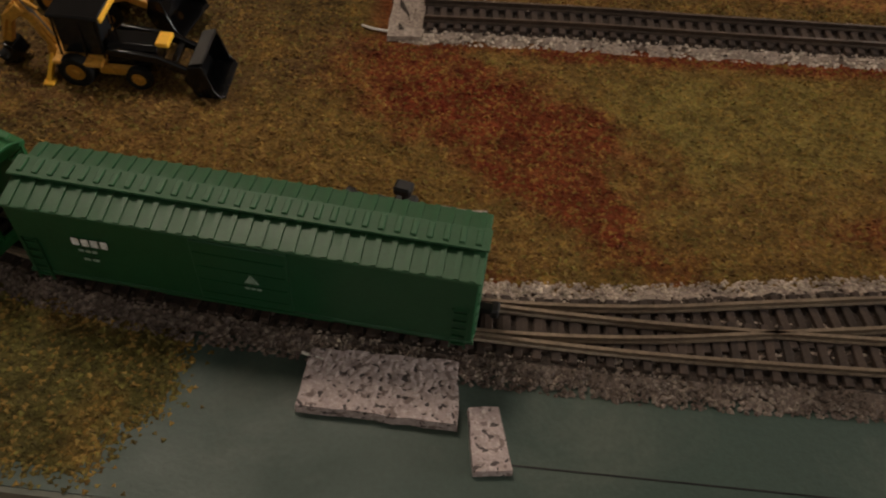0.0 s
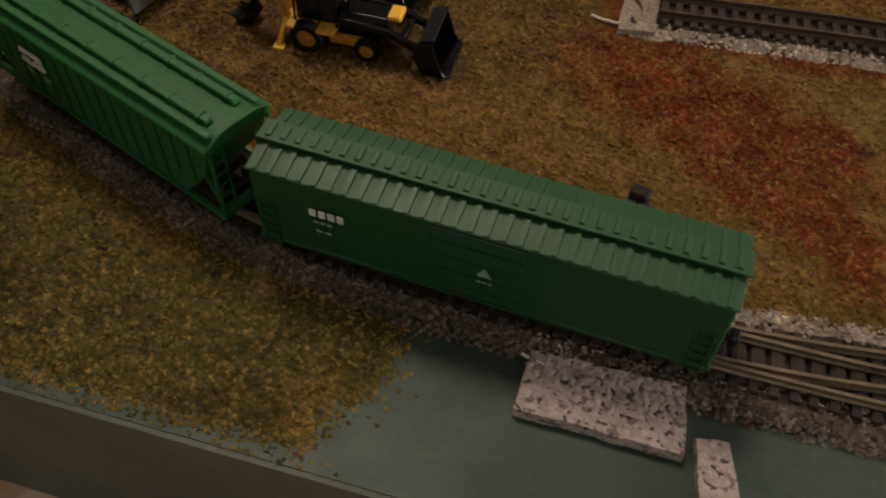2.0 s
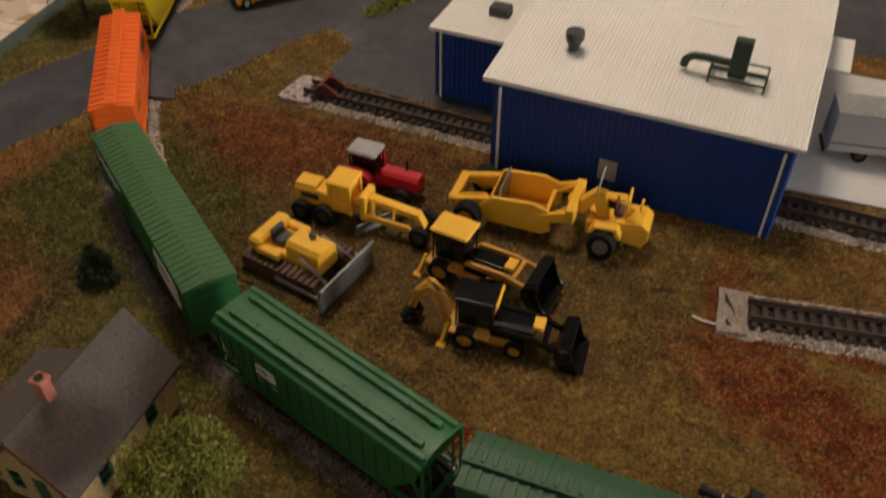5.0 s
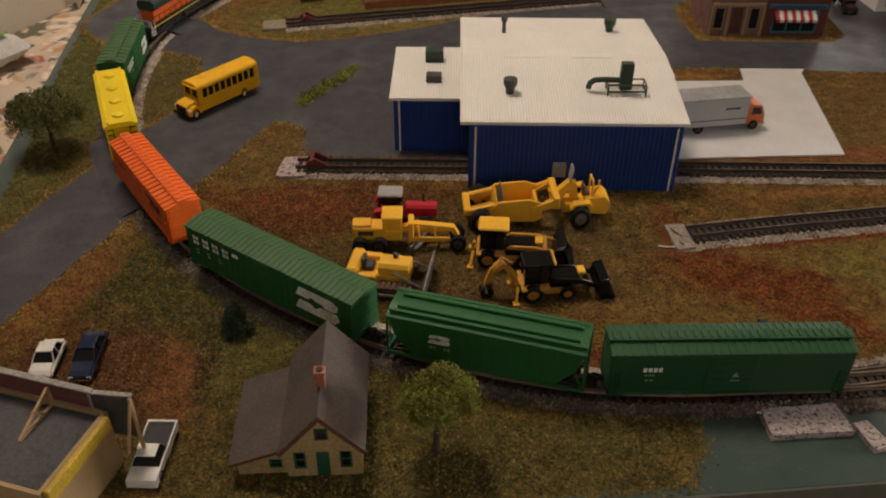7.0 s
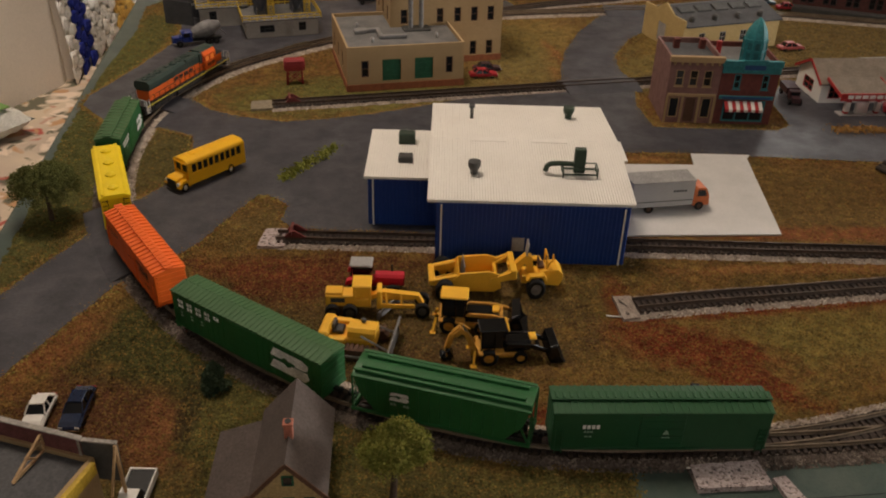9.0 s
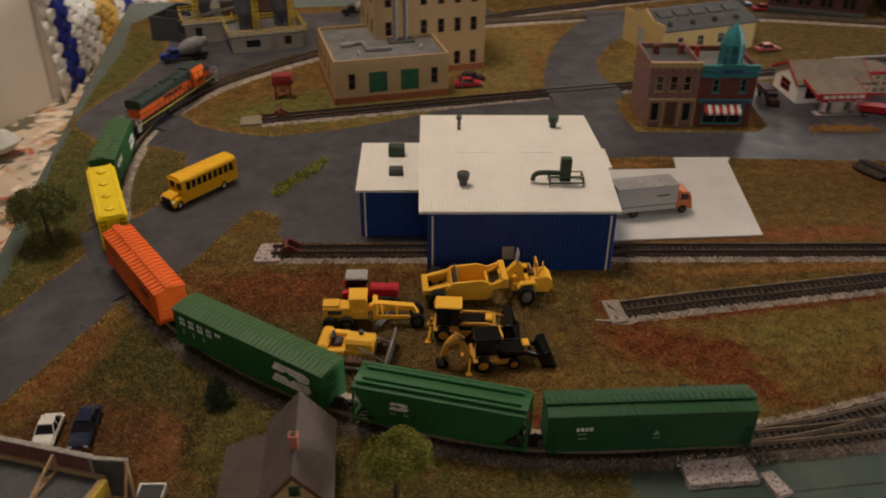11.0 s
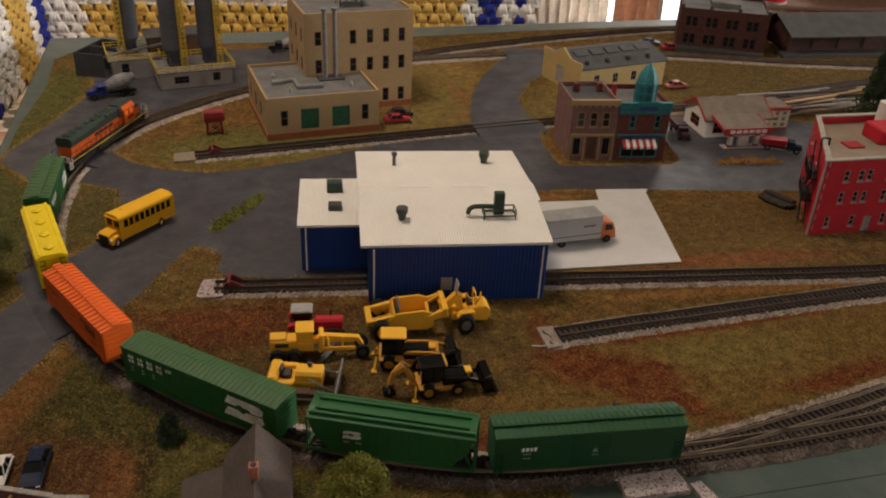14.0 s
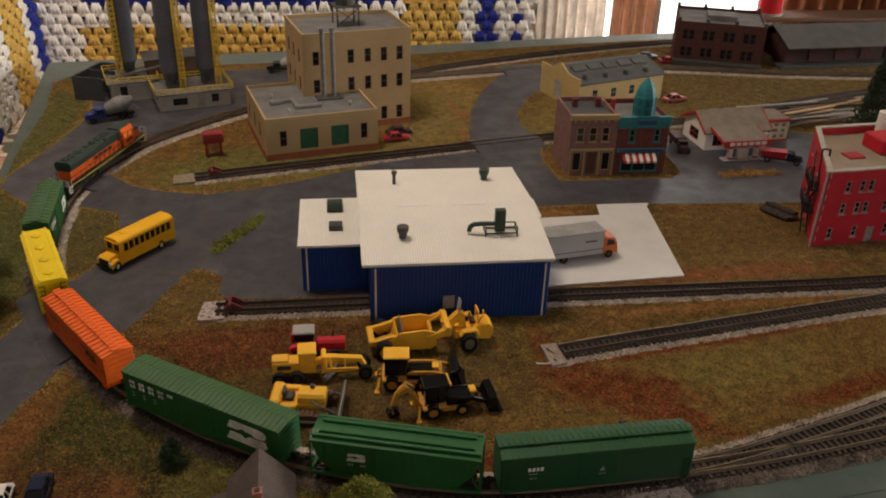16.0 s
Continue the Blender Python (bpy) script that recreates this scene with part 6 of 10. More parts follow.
    for sg in (-1, 1):
        text(t, sg * (w + (0.009 if ribs else 0.001)), sg, L)
    set_on_track(t, s, L / 2 - 0.19)
    soften(t, 0.005, ("body", "roof", "roof_walk"))
    return t


def ring_text(t, y, sg, L):
    b = B()
    n = 20
    k = -1 if y > 0 else 1
    cx, z = k * 0.02, 0.29
    ro, ri = 0.042, 0.026
    lo, hi = min(y, y + 0.004 * sg), max(y, y + 0.004 * sg)
    for i in range(n):
        a, c = 2 * math.pi * i / n, 2 * math.pi * (i + 1) / n
        side(b, [(cx + ro * math.cos(a), z + ro * math.sin(a)), (cx + ro * math.cos(c), z + ro * math.sin(c)), (cx + ri * math.cos(c), z + ri * math.sin(c)), (cx + ri * math.cos(a), z + ri * math.sin(a))], lo, hi)
    part("emblem", b, M_darkletter, t, "plain dark ring emblem")
    bars_text(t, y, k * L * 0.24, 0.24, 0.07, 0.014, "111", M_darkletter)
    bars_text(t, y, k * -L * 0.25, 0.37, 0.06, 0.012, "111", M_darkletter)


def hop_text(t, y, sg, L):
    k = -1 if y > 0 else 1
    emblem(t, y, k * -L * 0.22, 0.35, 0.12, M_letter)
    bars_text(t, y, k * -L * 0.22, 0.275, 0.15, 0.022, "110011", M_letterdim)


hopper("hopper_car", "green covered hopper with trough hatches and white emblem", 1.36, 0.50, M_bngreen, s_of(256.3), "trough", 15, hop_text)
hopper("hopper_car", "bright yellow covered hopper with round roof hatches", 1.24, 0.50, M_hopyellow, s_of(200.9), "round", 0, ring_text)


def locomotive(s):
    t = thing("locomotive", 0, 0, 0, "orange and dark green diesel locomotive with black frame", "locomotive", "cars of the train")
    dz = RT + 0.15
    b = B()
    box(b, -0.92, 0.92, -0.145, 0.145, dz - 0.03, dz, 0.003)
    box(b, -0.5, 0.5, -0.10, 0.10, RT + 0.06, dz - 0.03)
    part("frame", b, M_deck, t)
    for sg in (-1, 1):
        b = B()
        box(b, -0.90, 0.90, sg * 0.147 - 0.002, sg * 0.147 + 0.002, dz - 0.016, dz - 0.004)
        part("stripe", b, M_stripe, t, "yellow stripe along the frame")
    b = B()
    rod(b, (-0.26, -0.085, RT + 0.07), (0.26, -0.085, RT + 0.07), 0.045, 12)
    rod(b, (-0.26, 0.085, RT + 0.07), (0.26, 0.085, RT + 0.07), 0.045, 12)
    box(b, -0.28, 0.28, -0.085, 0.085, RT + 0.03, RT + 0.11)
    part("fuel_tank", b, M_deck, t)
    # long hood, orange below and green above, with the wide radiator end
    zt, zm = RT + 0.415, RT + 0.29
    b = B()
    box(b, -0.76, 0.36, -0.088, 0.088, dz, zm)
    box(b, -0.77, -0.40, -0.094, 0.094, dz + 0.03, zm)
    part("hood_side", b, M_orange, t, "orange lower band of the hood")
    b = B()
    profile(b, [(-0.0885, zm), (0.0885, zm), (0.0885, zt - 0.03), (0.06, zt), (-0.06, zt), (-0.0885, zt - 0.03)], -0.76, 0.36)
    profile(b, [(-0.0945, zm), (0.0945, zm), (0.118, zm + 0.04), (0.118, zt - 0.03), (0.085, zt + 0.004), (-0.085, zt + 0.004), (-0.118, zt - 0.03), (-0.118, zm + 0.04)], -0.772, -0.22)
    box(b, 0.30, 0.36, -0.105, 0.105, zm - 0.02, zt - 0.01, 0.004)
    box(b, 0.02, 0.22, -0.1, 0.1, zt - 0.04, zt + 0.01, 0.01)
    part("hood_top", b, M_locogreen, t, "dark green top of the hood")
    for x in (-0.68, -0.56, -0.44, -0.12, 0.0):
        b = B()
        rod(b, (x, 0, zt), (x, 0, zt + 0.016), 0.058, 20)
        rod(b, (x, 0, zt + 0.016), (x, 0, zt + 0.019), 0.016, 12)
        for k in range(8):
            a = math.pi * k / 4
            bar(b, (x, 0, zt + 0.018), (x + 0.055 * math.cos(a), 0.055 * math.sin(a), zt + 0.018), 0.006, 0.006)
        part("fan", b, M_locogreen, t, "round roof fan with grille")
    b = B()
    box(b, -0.29, -0.22, -0.03, 0.03, zt + 0.004, zt + 0.02, 0.004)
    part("exhaust", b, M_locogreen, t)
    for k in range(3):
        part("roof_strip", box(B(), 0.08 + 0.05 * k, 0.10 + 0.05 * k, -0.06, 0.06, zt + 0.008, zt + 0.016), M_locogreen, t)
    for sg in (-1, 1):
        b = B()
        n = 9
        for i in range(4):
            x = sg * (0.02 - i * 0.105) * -1 if sg < 0 else -0.02 - i * 0.105 + 0.16
            x = 0.10 - i * 0.105 if sg > 0 else -0.215 + i * 0.105
            box(b, x - 0.04, x + 0.04, min(sg * 0.089, sg * 0.0965), max(sg * 0.089, sg * 0.0965), zm - 0.055, zm - 0.012)
        part("lettering", b, M_darkletter, t)
        b = B()
        for i in range(9):
            x = 0.30 - i * 0.115
            box(b, x - 0.002, x + 0.002, min(sg * 0.089, sg * 0.0905), max(sg * 0.089, sg * 0.0905), dz + 0.01, zm - 0.004)
        part("door_seams", b, M_brown, t)
    # cab and nose
    cab = new("cab")
    cab.parent = t
    b = B()
    box(b, 0.37, 0.62, -0.135, 0.135, dz, dz + 0.12, 0.004)
    for sg in (-1, 1):
        box(b, 0.37, 0.40, sg * 0.135 - (0.012 if sg > 0 else 0), sg * 0.135 + (0 if sg > 0 else 0.012), dz + 0.12, dz + 0.19)
        box(b, 0.48, 0.51, sg * 0.135 - (0.012 if sg > 0 else 0), sg * 0.135 + (0 if sg > 0 else 0.012), dz + 0.12, dz + 0.19)
        box(b, 0.59, 0.62, sg * 0.135 - (0.012 if sg > 0 else 0), sg * 0.135 + (0 if sg > 0 else 0.012), dz + 0.12, dz + 0.19)
        side(b, [(0.37, dz + 0.19), (0.62, dz + 0.19), (0.62, dz + 0.215), (0.37, dz + 0.215)], sg * 0.13 - 0.005, sg * 0.13 + 0.005)
    profile(b, [(-0.135, dz + 0.19), (0.135, dz + 0.19), (0.10, dz + 0.262), (-0.10, dz + 0.262)], 0.365, 0.635)
    part("cab_wall", b, M_orange, cab)
    b = B()
    profile(b, [(-0.102, dz + 0.262), (0.102, dz + 0.262), (0.06, dz + 0.285), (-0.06, dz + 0.285)], 0.345, 0.65)
    part("cab_roof", b, M_locogreen, cab, "dark green cab roof")
    b = B()
    for sg in (-1, 1):
        box(b, 0.40, 0.59, sg * 0.124 - 0.002, sg * 0.124 + 0.002, dz + 0.12, dz + 0.19)
    box(b, 0.606, 0.610, -0.12, 0.12, dz + 0.12, dz + 0.19)
    part("cab_glass", b, M_glow, cab, "cab window glowing orange")
    b = B()
    for sg in (-1, 1):
        for i in range(4):
            x = 0.43 + i * 0.04
            box(b, x, x + 0.026, min(sg * 0.1355, sg * 0.139), max(sg * 0.1355, sg * 0.139), dz + 0.05, dz + 0.09)
    part("number", b, M_darkletter, cab)
    b = B()
    box(b, 0.62, 0.83, -0.085, 0.085, dz, dz + 0.11, 0.012)
    part("nose", b, M_orange, t, "short orange nose")
    b = B()
    profile(b, [(-0.086, dz + 0.105), (0.086, dz + 0.105), (0.06, dz + 0.135), (-0.06, dz + 0.135)], 0.62, 0.83)
    part("nose_top", b, M_deck, t, "dark anti-glare nose top")
    # railings, steps, end rails
    for sg in (-1, 1):
        b = B()
        for i in range(12):
            x = -0.84 + i * 0.105
            if x > 0.36:
                continue
            bar(b, (x, sg * 0.142, dz), (x, sg * 0.142, dz + 0.1), 0.005, 0.005)
        bar(b, (-0.84, sg * 0.142, dz + 0.1), (0.34, sg * 0.142, dz + 0.1), 0.005, 0.005)
        part("handrail", b, M_black, t)
        for sx in (-1, 1):
            b = B()
            for k in (0, 1):
                bar(b, (sx * (0.85 + k * 0.055), sg * 0.148, RT + 0.05), (sx * (0.85 + k * 0.055), sg * 0.148, dz + 0.08), 0.007, 0.007)
            for k in range(3):
                box(b, min(sx * 0.85, sx * 0.905), max(sx * 0.85, sx * 0.905), sg * 0.135 - 0.015, sg * 0.135 + 0.015, RT + 0.05 + k * 0.035, RT + 0.056 + k * 0.035)
            part("steps", b, M_whitepaint, t, "white step rails")
    for sx in (-1, 1):
        b = B()
        for y in (-0.13, -0.05, 0.05, 0.13):
            bar(b, (sx * 0.915, y, dz), (sx * 0.915, y, dz + 0.09), 0.005, 0.005)
        for a, c in ((-0.13, -0.05), (0.05, 0.13)):
            bar(b, (sx * 0.915, a, dz + 0.09), (sx * 0.915, c, dz + 0.09), 0.005, 0.005)
        part("end_rail", b, M_whitepaint, t)
        b = B()
        side(b, [(sx * 0.90, RT + 0.03), (sx * 0.925, RT + 0.03), (sx * 0.935, dz - 0.02), (sx * 0.90, dz - 0.02)], -0.13, 0.13)
        part("pilot", b, M_deck, t)
        coupler(t, sx * 0.925, sx)
        bogie(t, sx * 0.58, 3, 0.14)
    set_on_track(t, s, 0.60)
    t.matrix_basis = t.matrix_basis @ Matrix.Diagonal((1.12, 1.0, 1.0, 1.0))
    return t


def glow_mat(name, colour, strength):
    m, nt, bs = nodes_of(name)
    bs.inputs["Base Color"].default_value = (*colour, 1)
    bs.inputs["Emission Color"].default_value = (*colour, 1)
    bs.inputs["Emission Strength"].default_value = strength
    return m


M_glow = glow_mat("cab_lamp_glow", (1.0, 0.25, 0.04), 0.2)
soften(locomotive(s_of(162.8)), 0.006, ("hood_top", "hood_side", "cab_wall", "cab_roof", "nose", "nose_top", "fan"))

# ---- construction machines in the yard ----
def bx(parent, name, m_, *lims, bev=0.006, label=""):
    return part(name, box(B(), *lims, bev), m_, parent, label)


def scraper(x, y, rz):
    t = thing("scraper", x, y, rz, "yellow two-part earth scraper with an open bowl", "scraper", "construction machines")
    # bowl with open top: two sides, floor, rear wall
    b = B()
    for sg in (-1, 1):
        side(b, [(-0.52, 0.12), (-0.42, 0.07), (0.06, 0.06), (0.14, 0.10), (0.12, 0.26), (-0.02, 0.30), (-0.36, 0.28), (-0.46, 0.20)], sg * 0.15 - 0.014, sg * 0.15 + 0.014)
    box(b, -0.40, 0.08, -0.136, 0.136, 0.06, 0.085)
    side(b, [(-0.44, 0.08), (-0.40, 0.08), (-0.36, 0.27), (-0.38, 0.28)], -0.136, 0.136)
    box(b, 0.06, 0.10, -0.136, 0.136, 0.07, 0.22)
    part("bowl", b, M_yellow, t)
    part("ejector", side(B(), [(-0.34, 0.09), (-0.325, 0.09), (-0.30, 0.33), (-0.315, 0.33)], -0.13, 0.13), M_steel, t, "grey ejector plate")
    b = B()
    for sg in (-1, 1):
        side(b, [(-0.72, 0.14), (-0.70, 0.19), (-0.40, 0.25), (-0.38, 0.18), (-0.55, 0.13)], sg * 0.13 - 0.02, sg * 0.13 + 0.02)
    box(b, -0.74, -0.66, -0.15, 0.15, 0.14, 0.20, 0.01)
    part("rear_frame", b, M_yellow, t)
    b = B()
    for sg in (-1, 1):
        side(b, [(0.0, 0.16), (0.30, 0.22), (0.32, 0.28), (0.26, 0.30), (0.0, 0.22)], sg * 0.16 - 0.016, sg * 0.16 + 0.016)
    box(b, 0.24, 0.32, -0.176, 0.176, 0.20, 0.32, 0.01)
    side(b, [(0.22, 0.30), (0.32, 0.30), (0.44, 0.40), (0.52, 0.38), (0.56, 0.20), (0.48, 0.18), (0.44, 0.30), (0.36, 0.20), (0.28, 0.20)], -0.035, 0.035)
    part("gooseneck", b, M_yellow, t)
    b = B()
    box(b, 0.40, 0.66, -0.09, 0.09, 0.10, 0.20, 0.01)
    side(b, [(0.60, 0.10), (0.86, 0.08), (0.90, 0.14), (0.90, 0.22), (0.84, 0.27), (0.62, 0.25)], -0.10, 0.10)
    for sg in (-1, 1):
        side(b, [(0.44, 0.19), (0.48, 0.25), (0.66, 0.26), (0.70, 0.19), (0.66, 0.19), (0.63, 0.235), (0.5, 0.23), (0.47, 0.19)], sg * 0.15 - 0.035, sg * 0.15 + 0.035)
    part("tractor", b, M_yellow, t)
    b = B()
    box(b, 0.60, 0.68, -0.05, 0.05, 0.25, 0.29, 0.008)
    box(b, 0.60, 0.62, -0.05, 0.05, 0.29, 0.35, 0.006)
    part("seat", b, M_brown, t)
    b = B()
    rod(b, (0.80, 0.04, 0.26), (0.80, 0.04, 0.36), 0.012, 8)
    bar(b, (0.70, -0.06, 0.26), (0.76, -0.06, 0.36), 0.02, 0.02)
    part("exhaust", b, M_yellow, t)
    for sg in (-1, 1):
        part("hydraulic_ram", rod(B(), (0.28, sg * 0.12, 0.31), (0.05, sg * 0.135, 0.17), 0.016, 8), M_yellow, t)
        part("hydraulic_ram", rod(B(), (-0.42, sg * 0.10, 0.24), (-0.66, sg * 0.10, 0.19), 0.018, 8), M_yellow, t)
    b = B()
    bar(b, (0.70, -0.06, 0.25), (0.70, -0.06, 0.41), 0.022, 0.022)
    bar(b, (0.70, 0.06, 0.25), (0.70, 0.06, 0.41), 0.022, 0.022)
    bar(b, (0.70, -0.07, 0.41), (0.70, 0.07, 0.41), 0.022, 0.022)
    part("seat_guard", b, M_yellow, t)
    part("canopy", side(B(), [(0.44, 0.40), (0.455, 0.40), (0.475, 0.54), (0.46, 0.54)], -0.06, 0.06), M_grey, t, "pale upright plate")
    for sg in (-1, 1):
        wheel(t, (-0.55, sg * 0.20, 0.115), 0.115, 0.10, M_rubber, M_yellow)
        wheel(t, (0.56, sg * 0.18, 0.115), 0.115, 0.10, M_rubber, M_steel)
    return t


def grader(x, y, rz):
    t = thing("road_grader", x, y, rz, "yellow road grader with a long front frame and blade", "grader", "construction machines")
    b = B()
    box(b, -0.50, -0.14, -0.085, 0.085, 0.12, 0.25, 0.012)
    box(b, -0.50, -0.30, -0.07, 0.07, 0.245, 0.275, 0.01)
    part("engine_hood", b, M_yellow, t)
    for sg in (-1, 1):
        bx(t, "grille", M_dkgrey, -0.44, -0.28, min(sg * 0.085, sg * 0.09), max(sg * 0.085, sg * 0.09), 0.17, 0.22, bev=0)
    b = B()
    for xx in (-0.17, 0.0):
        for sg in (-1, 1):
            box(b, xx - 0.015, xx + 0.015, sg * 0.085 - 0.015, sg * 0.085 + 0.015, 0.12, 0.35)
    box(b, -0.185, 0.015, -0.10, 0.10, 0.12, 0.22, 0.008)
    box(b, -0.195, 0.025, -0.11, 0.11, 0.345, 0.375, 0.01)
    box(b, -0.165, -0.005, -0.08, 0.08, 0.22, 0.34)
    part("cab", b, M_yellow, t)
    b = B()
    side(b, [(0.0, 0.16), (0.0, 0.22), (0.16, 0.265), (0.56, 0.22), (0.62, 0.12), (0.58, 0.10), (0.52, 0.18), (0.16, 0.22)], -0.035, 0.035)
    for sg in (-1, 1):
        side(b, [(0.10, 0.12), (0.12, 0.10), (0.50, 0.10), (0.52, 0.12), (0.50, 0.14), (0.12, 0.15)], sg * 0.075 - 0.012, sg * 0.075 + 0.012)
        bar(b, (0.2, sg * 0.075, 0.13), (0.18, sg * 0.04, 0.25), 0.022, 0.022)
        bar(b, (0.36, sg * 0.075, 0.12), (0.36, sg * 0.03, 0.23), 0.02, 0.02)
    box(b, 0.08, 0.14, -0.09, 0.09, 0.09, 0.30, 0.01)
    part("front_frame", b, M_yellow, t)
    b = B()
    m = Matrix.Translation((0.22, 0, 0.02)) @ Matrix.Rotation(radians(-35), 4, "Z")
    side(b, [(-0.01, 0.0), (0.01, 0.0), (0.0, 0.045), (0.018, 0.09), (-0.004, 0.09), (-0.022, 0.045)], -0.22, 0.22, m)
    part("blade", b, M_steel, t, "grey curved blade")
    for xx in (-0.42, -0.22):
        for sg in (-1, 1):
            wheel(t, (xx, sg * 0.13, 0.085), 0.085, 0.07, M_rubber, M_dkgrey)
    for sg in (-1, 1):
        wheel(t, (0.60, sg * 0.10, 0.085), 0.085, 0.06, M_rubber, M_dkgrey)
    return t


def bulldozer(x, y, rz):
    t = thing("bulldozer", x, y, rz, "yellow bulldozer on brown tracks with a grey blade", "bulldozer", "construction machines")
    for sg in (-1, 1):
        tr = new("crawler")
        tr.parent = t
        b = B()
        side(b, [(-0.30, 0.06), (-0.26, 0.012), (0.24, 0.012), (0.29, 0.06), (0.24, 0.105), (-0.26, 0.115)], sg * 0.15 - 0.045, sg * 0.15 + 0.045)
        part("track_frame", b, M_brown, tr, "brown crawler track")
        shoe = mesh_of("shoe", box(B(), -0.014, 0.014, -0.05, 0.05, -0.006, 0.006), M_brown)
        for i in range(13):
            for z in (0.008, 0.115 - 0.004 * (i > 9)):
                piece("shoe", shoe, tr, -0.26 + i * 0.042, sg * 0.15, z)
    b = B()
    box(b, -0.26, 0.22, -0.10, 0.10, 0.08, 0.16, 0.01)
    profile(b, [(-0.085, 0.16), (0.085, 0.16), (0.085, 0.22), (0.06, 0.25), (-0.06, 0.25), (-0.085, 0.22)], -0.02, 0.22)
    box(b, -0.26, -0.16, -0.15, 0.15, 0.14, 0.23, 0.02)
    for sg in (-1, 1):
        box(b, -0.2, -0.02, sg * 0.13 - 0.03, sg * 0.13 + 0.03, 0.14, 0.19, 0.01)
    part("body", b, M_yellow, t)
    b = B()
    box(b, -0.155, -0.06, -0.055, 0.055, 0.16, 0.20, 0.01)
    box(b, -0.16, -0.13, -0.055, 0.055, 0.20, 0.26, 0.01)
    part("seat", b, M_dkgrey, t)
    b = B()
    rod(b, (0.10, 0.03, 0.25), (0.10, 0.03, 0.29), 0.022, 12)
    part("exhaust", b, M_dkgrey, t)
    b = B()
    side(b, [(0.34, 0.01), (0.36, 0.01), (0.35, 0.08), (0.375, 0.19), (0.355, 0.19), (0.325, 0.08)], -0.26, 0.26)
    part("blade", b, M_steel, t, "flat grey dozer blade")
    for sg in (-1, 1):
        b = B()
        bar(b, (-0.02, sg * 0.205, 0.06), (0.34, sg * 0.205, 0.05), 0.02, 0.026)
        bar(b, (0.10, sg * 0.11, 0.21), (0.335, sg * 0.13, 0.10), 0.018, 0.018)
        part("push_arm", b, M_steel, t)
    return t


def tractor(x, y, rz):
    t = thing("farm_tractor", x, y, rz, "red farm tractor with a pale cab roof", "tractor", "construction machines")
    b = B()
    profile(b, [(-0.06, 0.10), (0.06, 0.10), (0.06, 0.20), (0.035, 0.23), (-0.035, 0.23), (-0.06, 0.20)], 0.02, 0.30)
    box(b, -0.22, 0.04, -0.06, 0.06, 0.08, 0.17, 0.01)
    for sg in (-1, 1):
        side(b, [(-0.26, 0.16), (-0.24, 0.22), (-0.14, 0.25), (-0.04, 0.22), (-0.02, 0.16), (-0.06, 0.16), (-0.14, 0.20), (-0.22, 0.16)], sg * 0.12 - 0.035, sg * 0.12 + 0.035)
    part("hood", b, M_redplastic, t)
    b = B()
    for xx in (-0.20, -0.02):
        for sg in (-1, 1):
            bar(b, (xx, sg * 0.075, 0.18), (xx, sg * 0.07, 0.345), 0.014, 0.014)
    box(b, -0.19, -0.03, -0.068, 0.068, 0.19, 0.33)
    part("cab", b, M_gloss, t, "dark glazed cab")
    bx(t, "cab_roof", M_grey, -0.22, 0.0, -0.09, 0.09, 0.345, 0.38, bev=0.012, label="pale grey cab roof")
    rod(b := B(), (0.18, 0.03, 0.22), (0.18, 0.03, 0.32), 0.009, 8)
    part("exhaust", b, M_black, t)
    for sg in (-1, 1):
        wheel(t, (-0.14, sg * 0.13, 0.10), 0.10, 0.07, M_rubber, M_dkgrey)
        wheel(t, (0.20, sg * 0.11, 0.07), 0.07, 0.055, M_rubber, M_dkgrey)
    return t


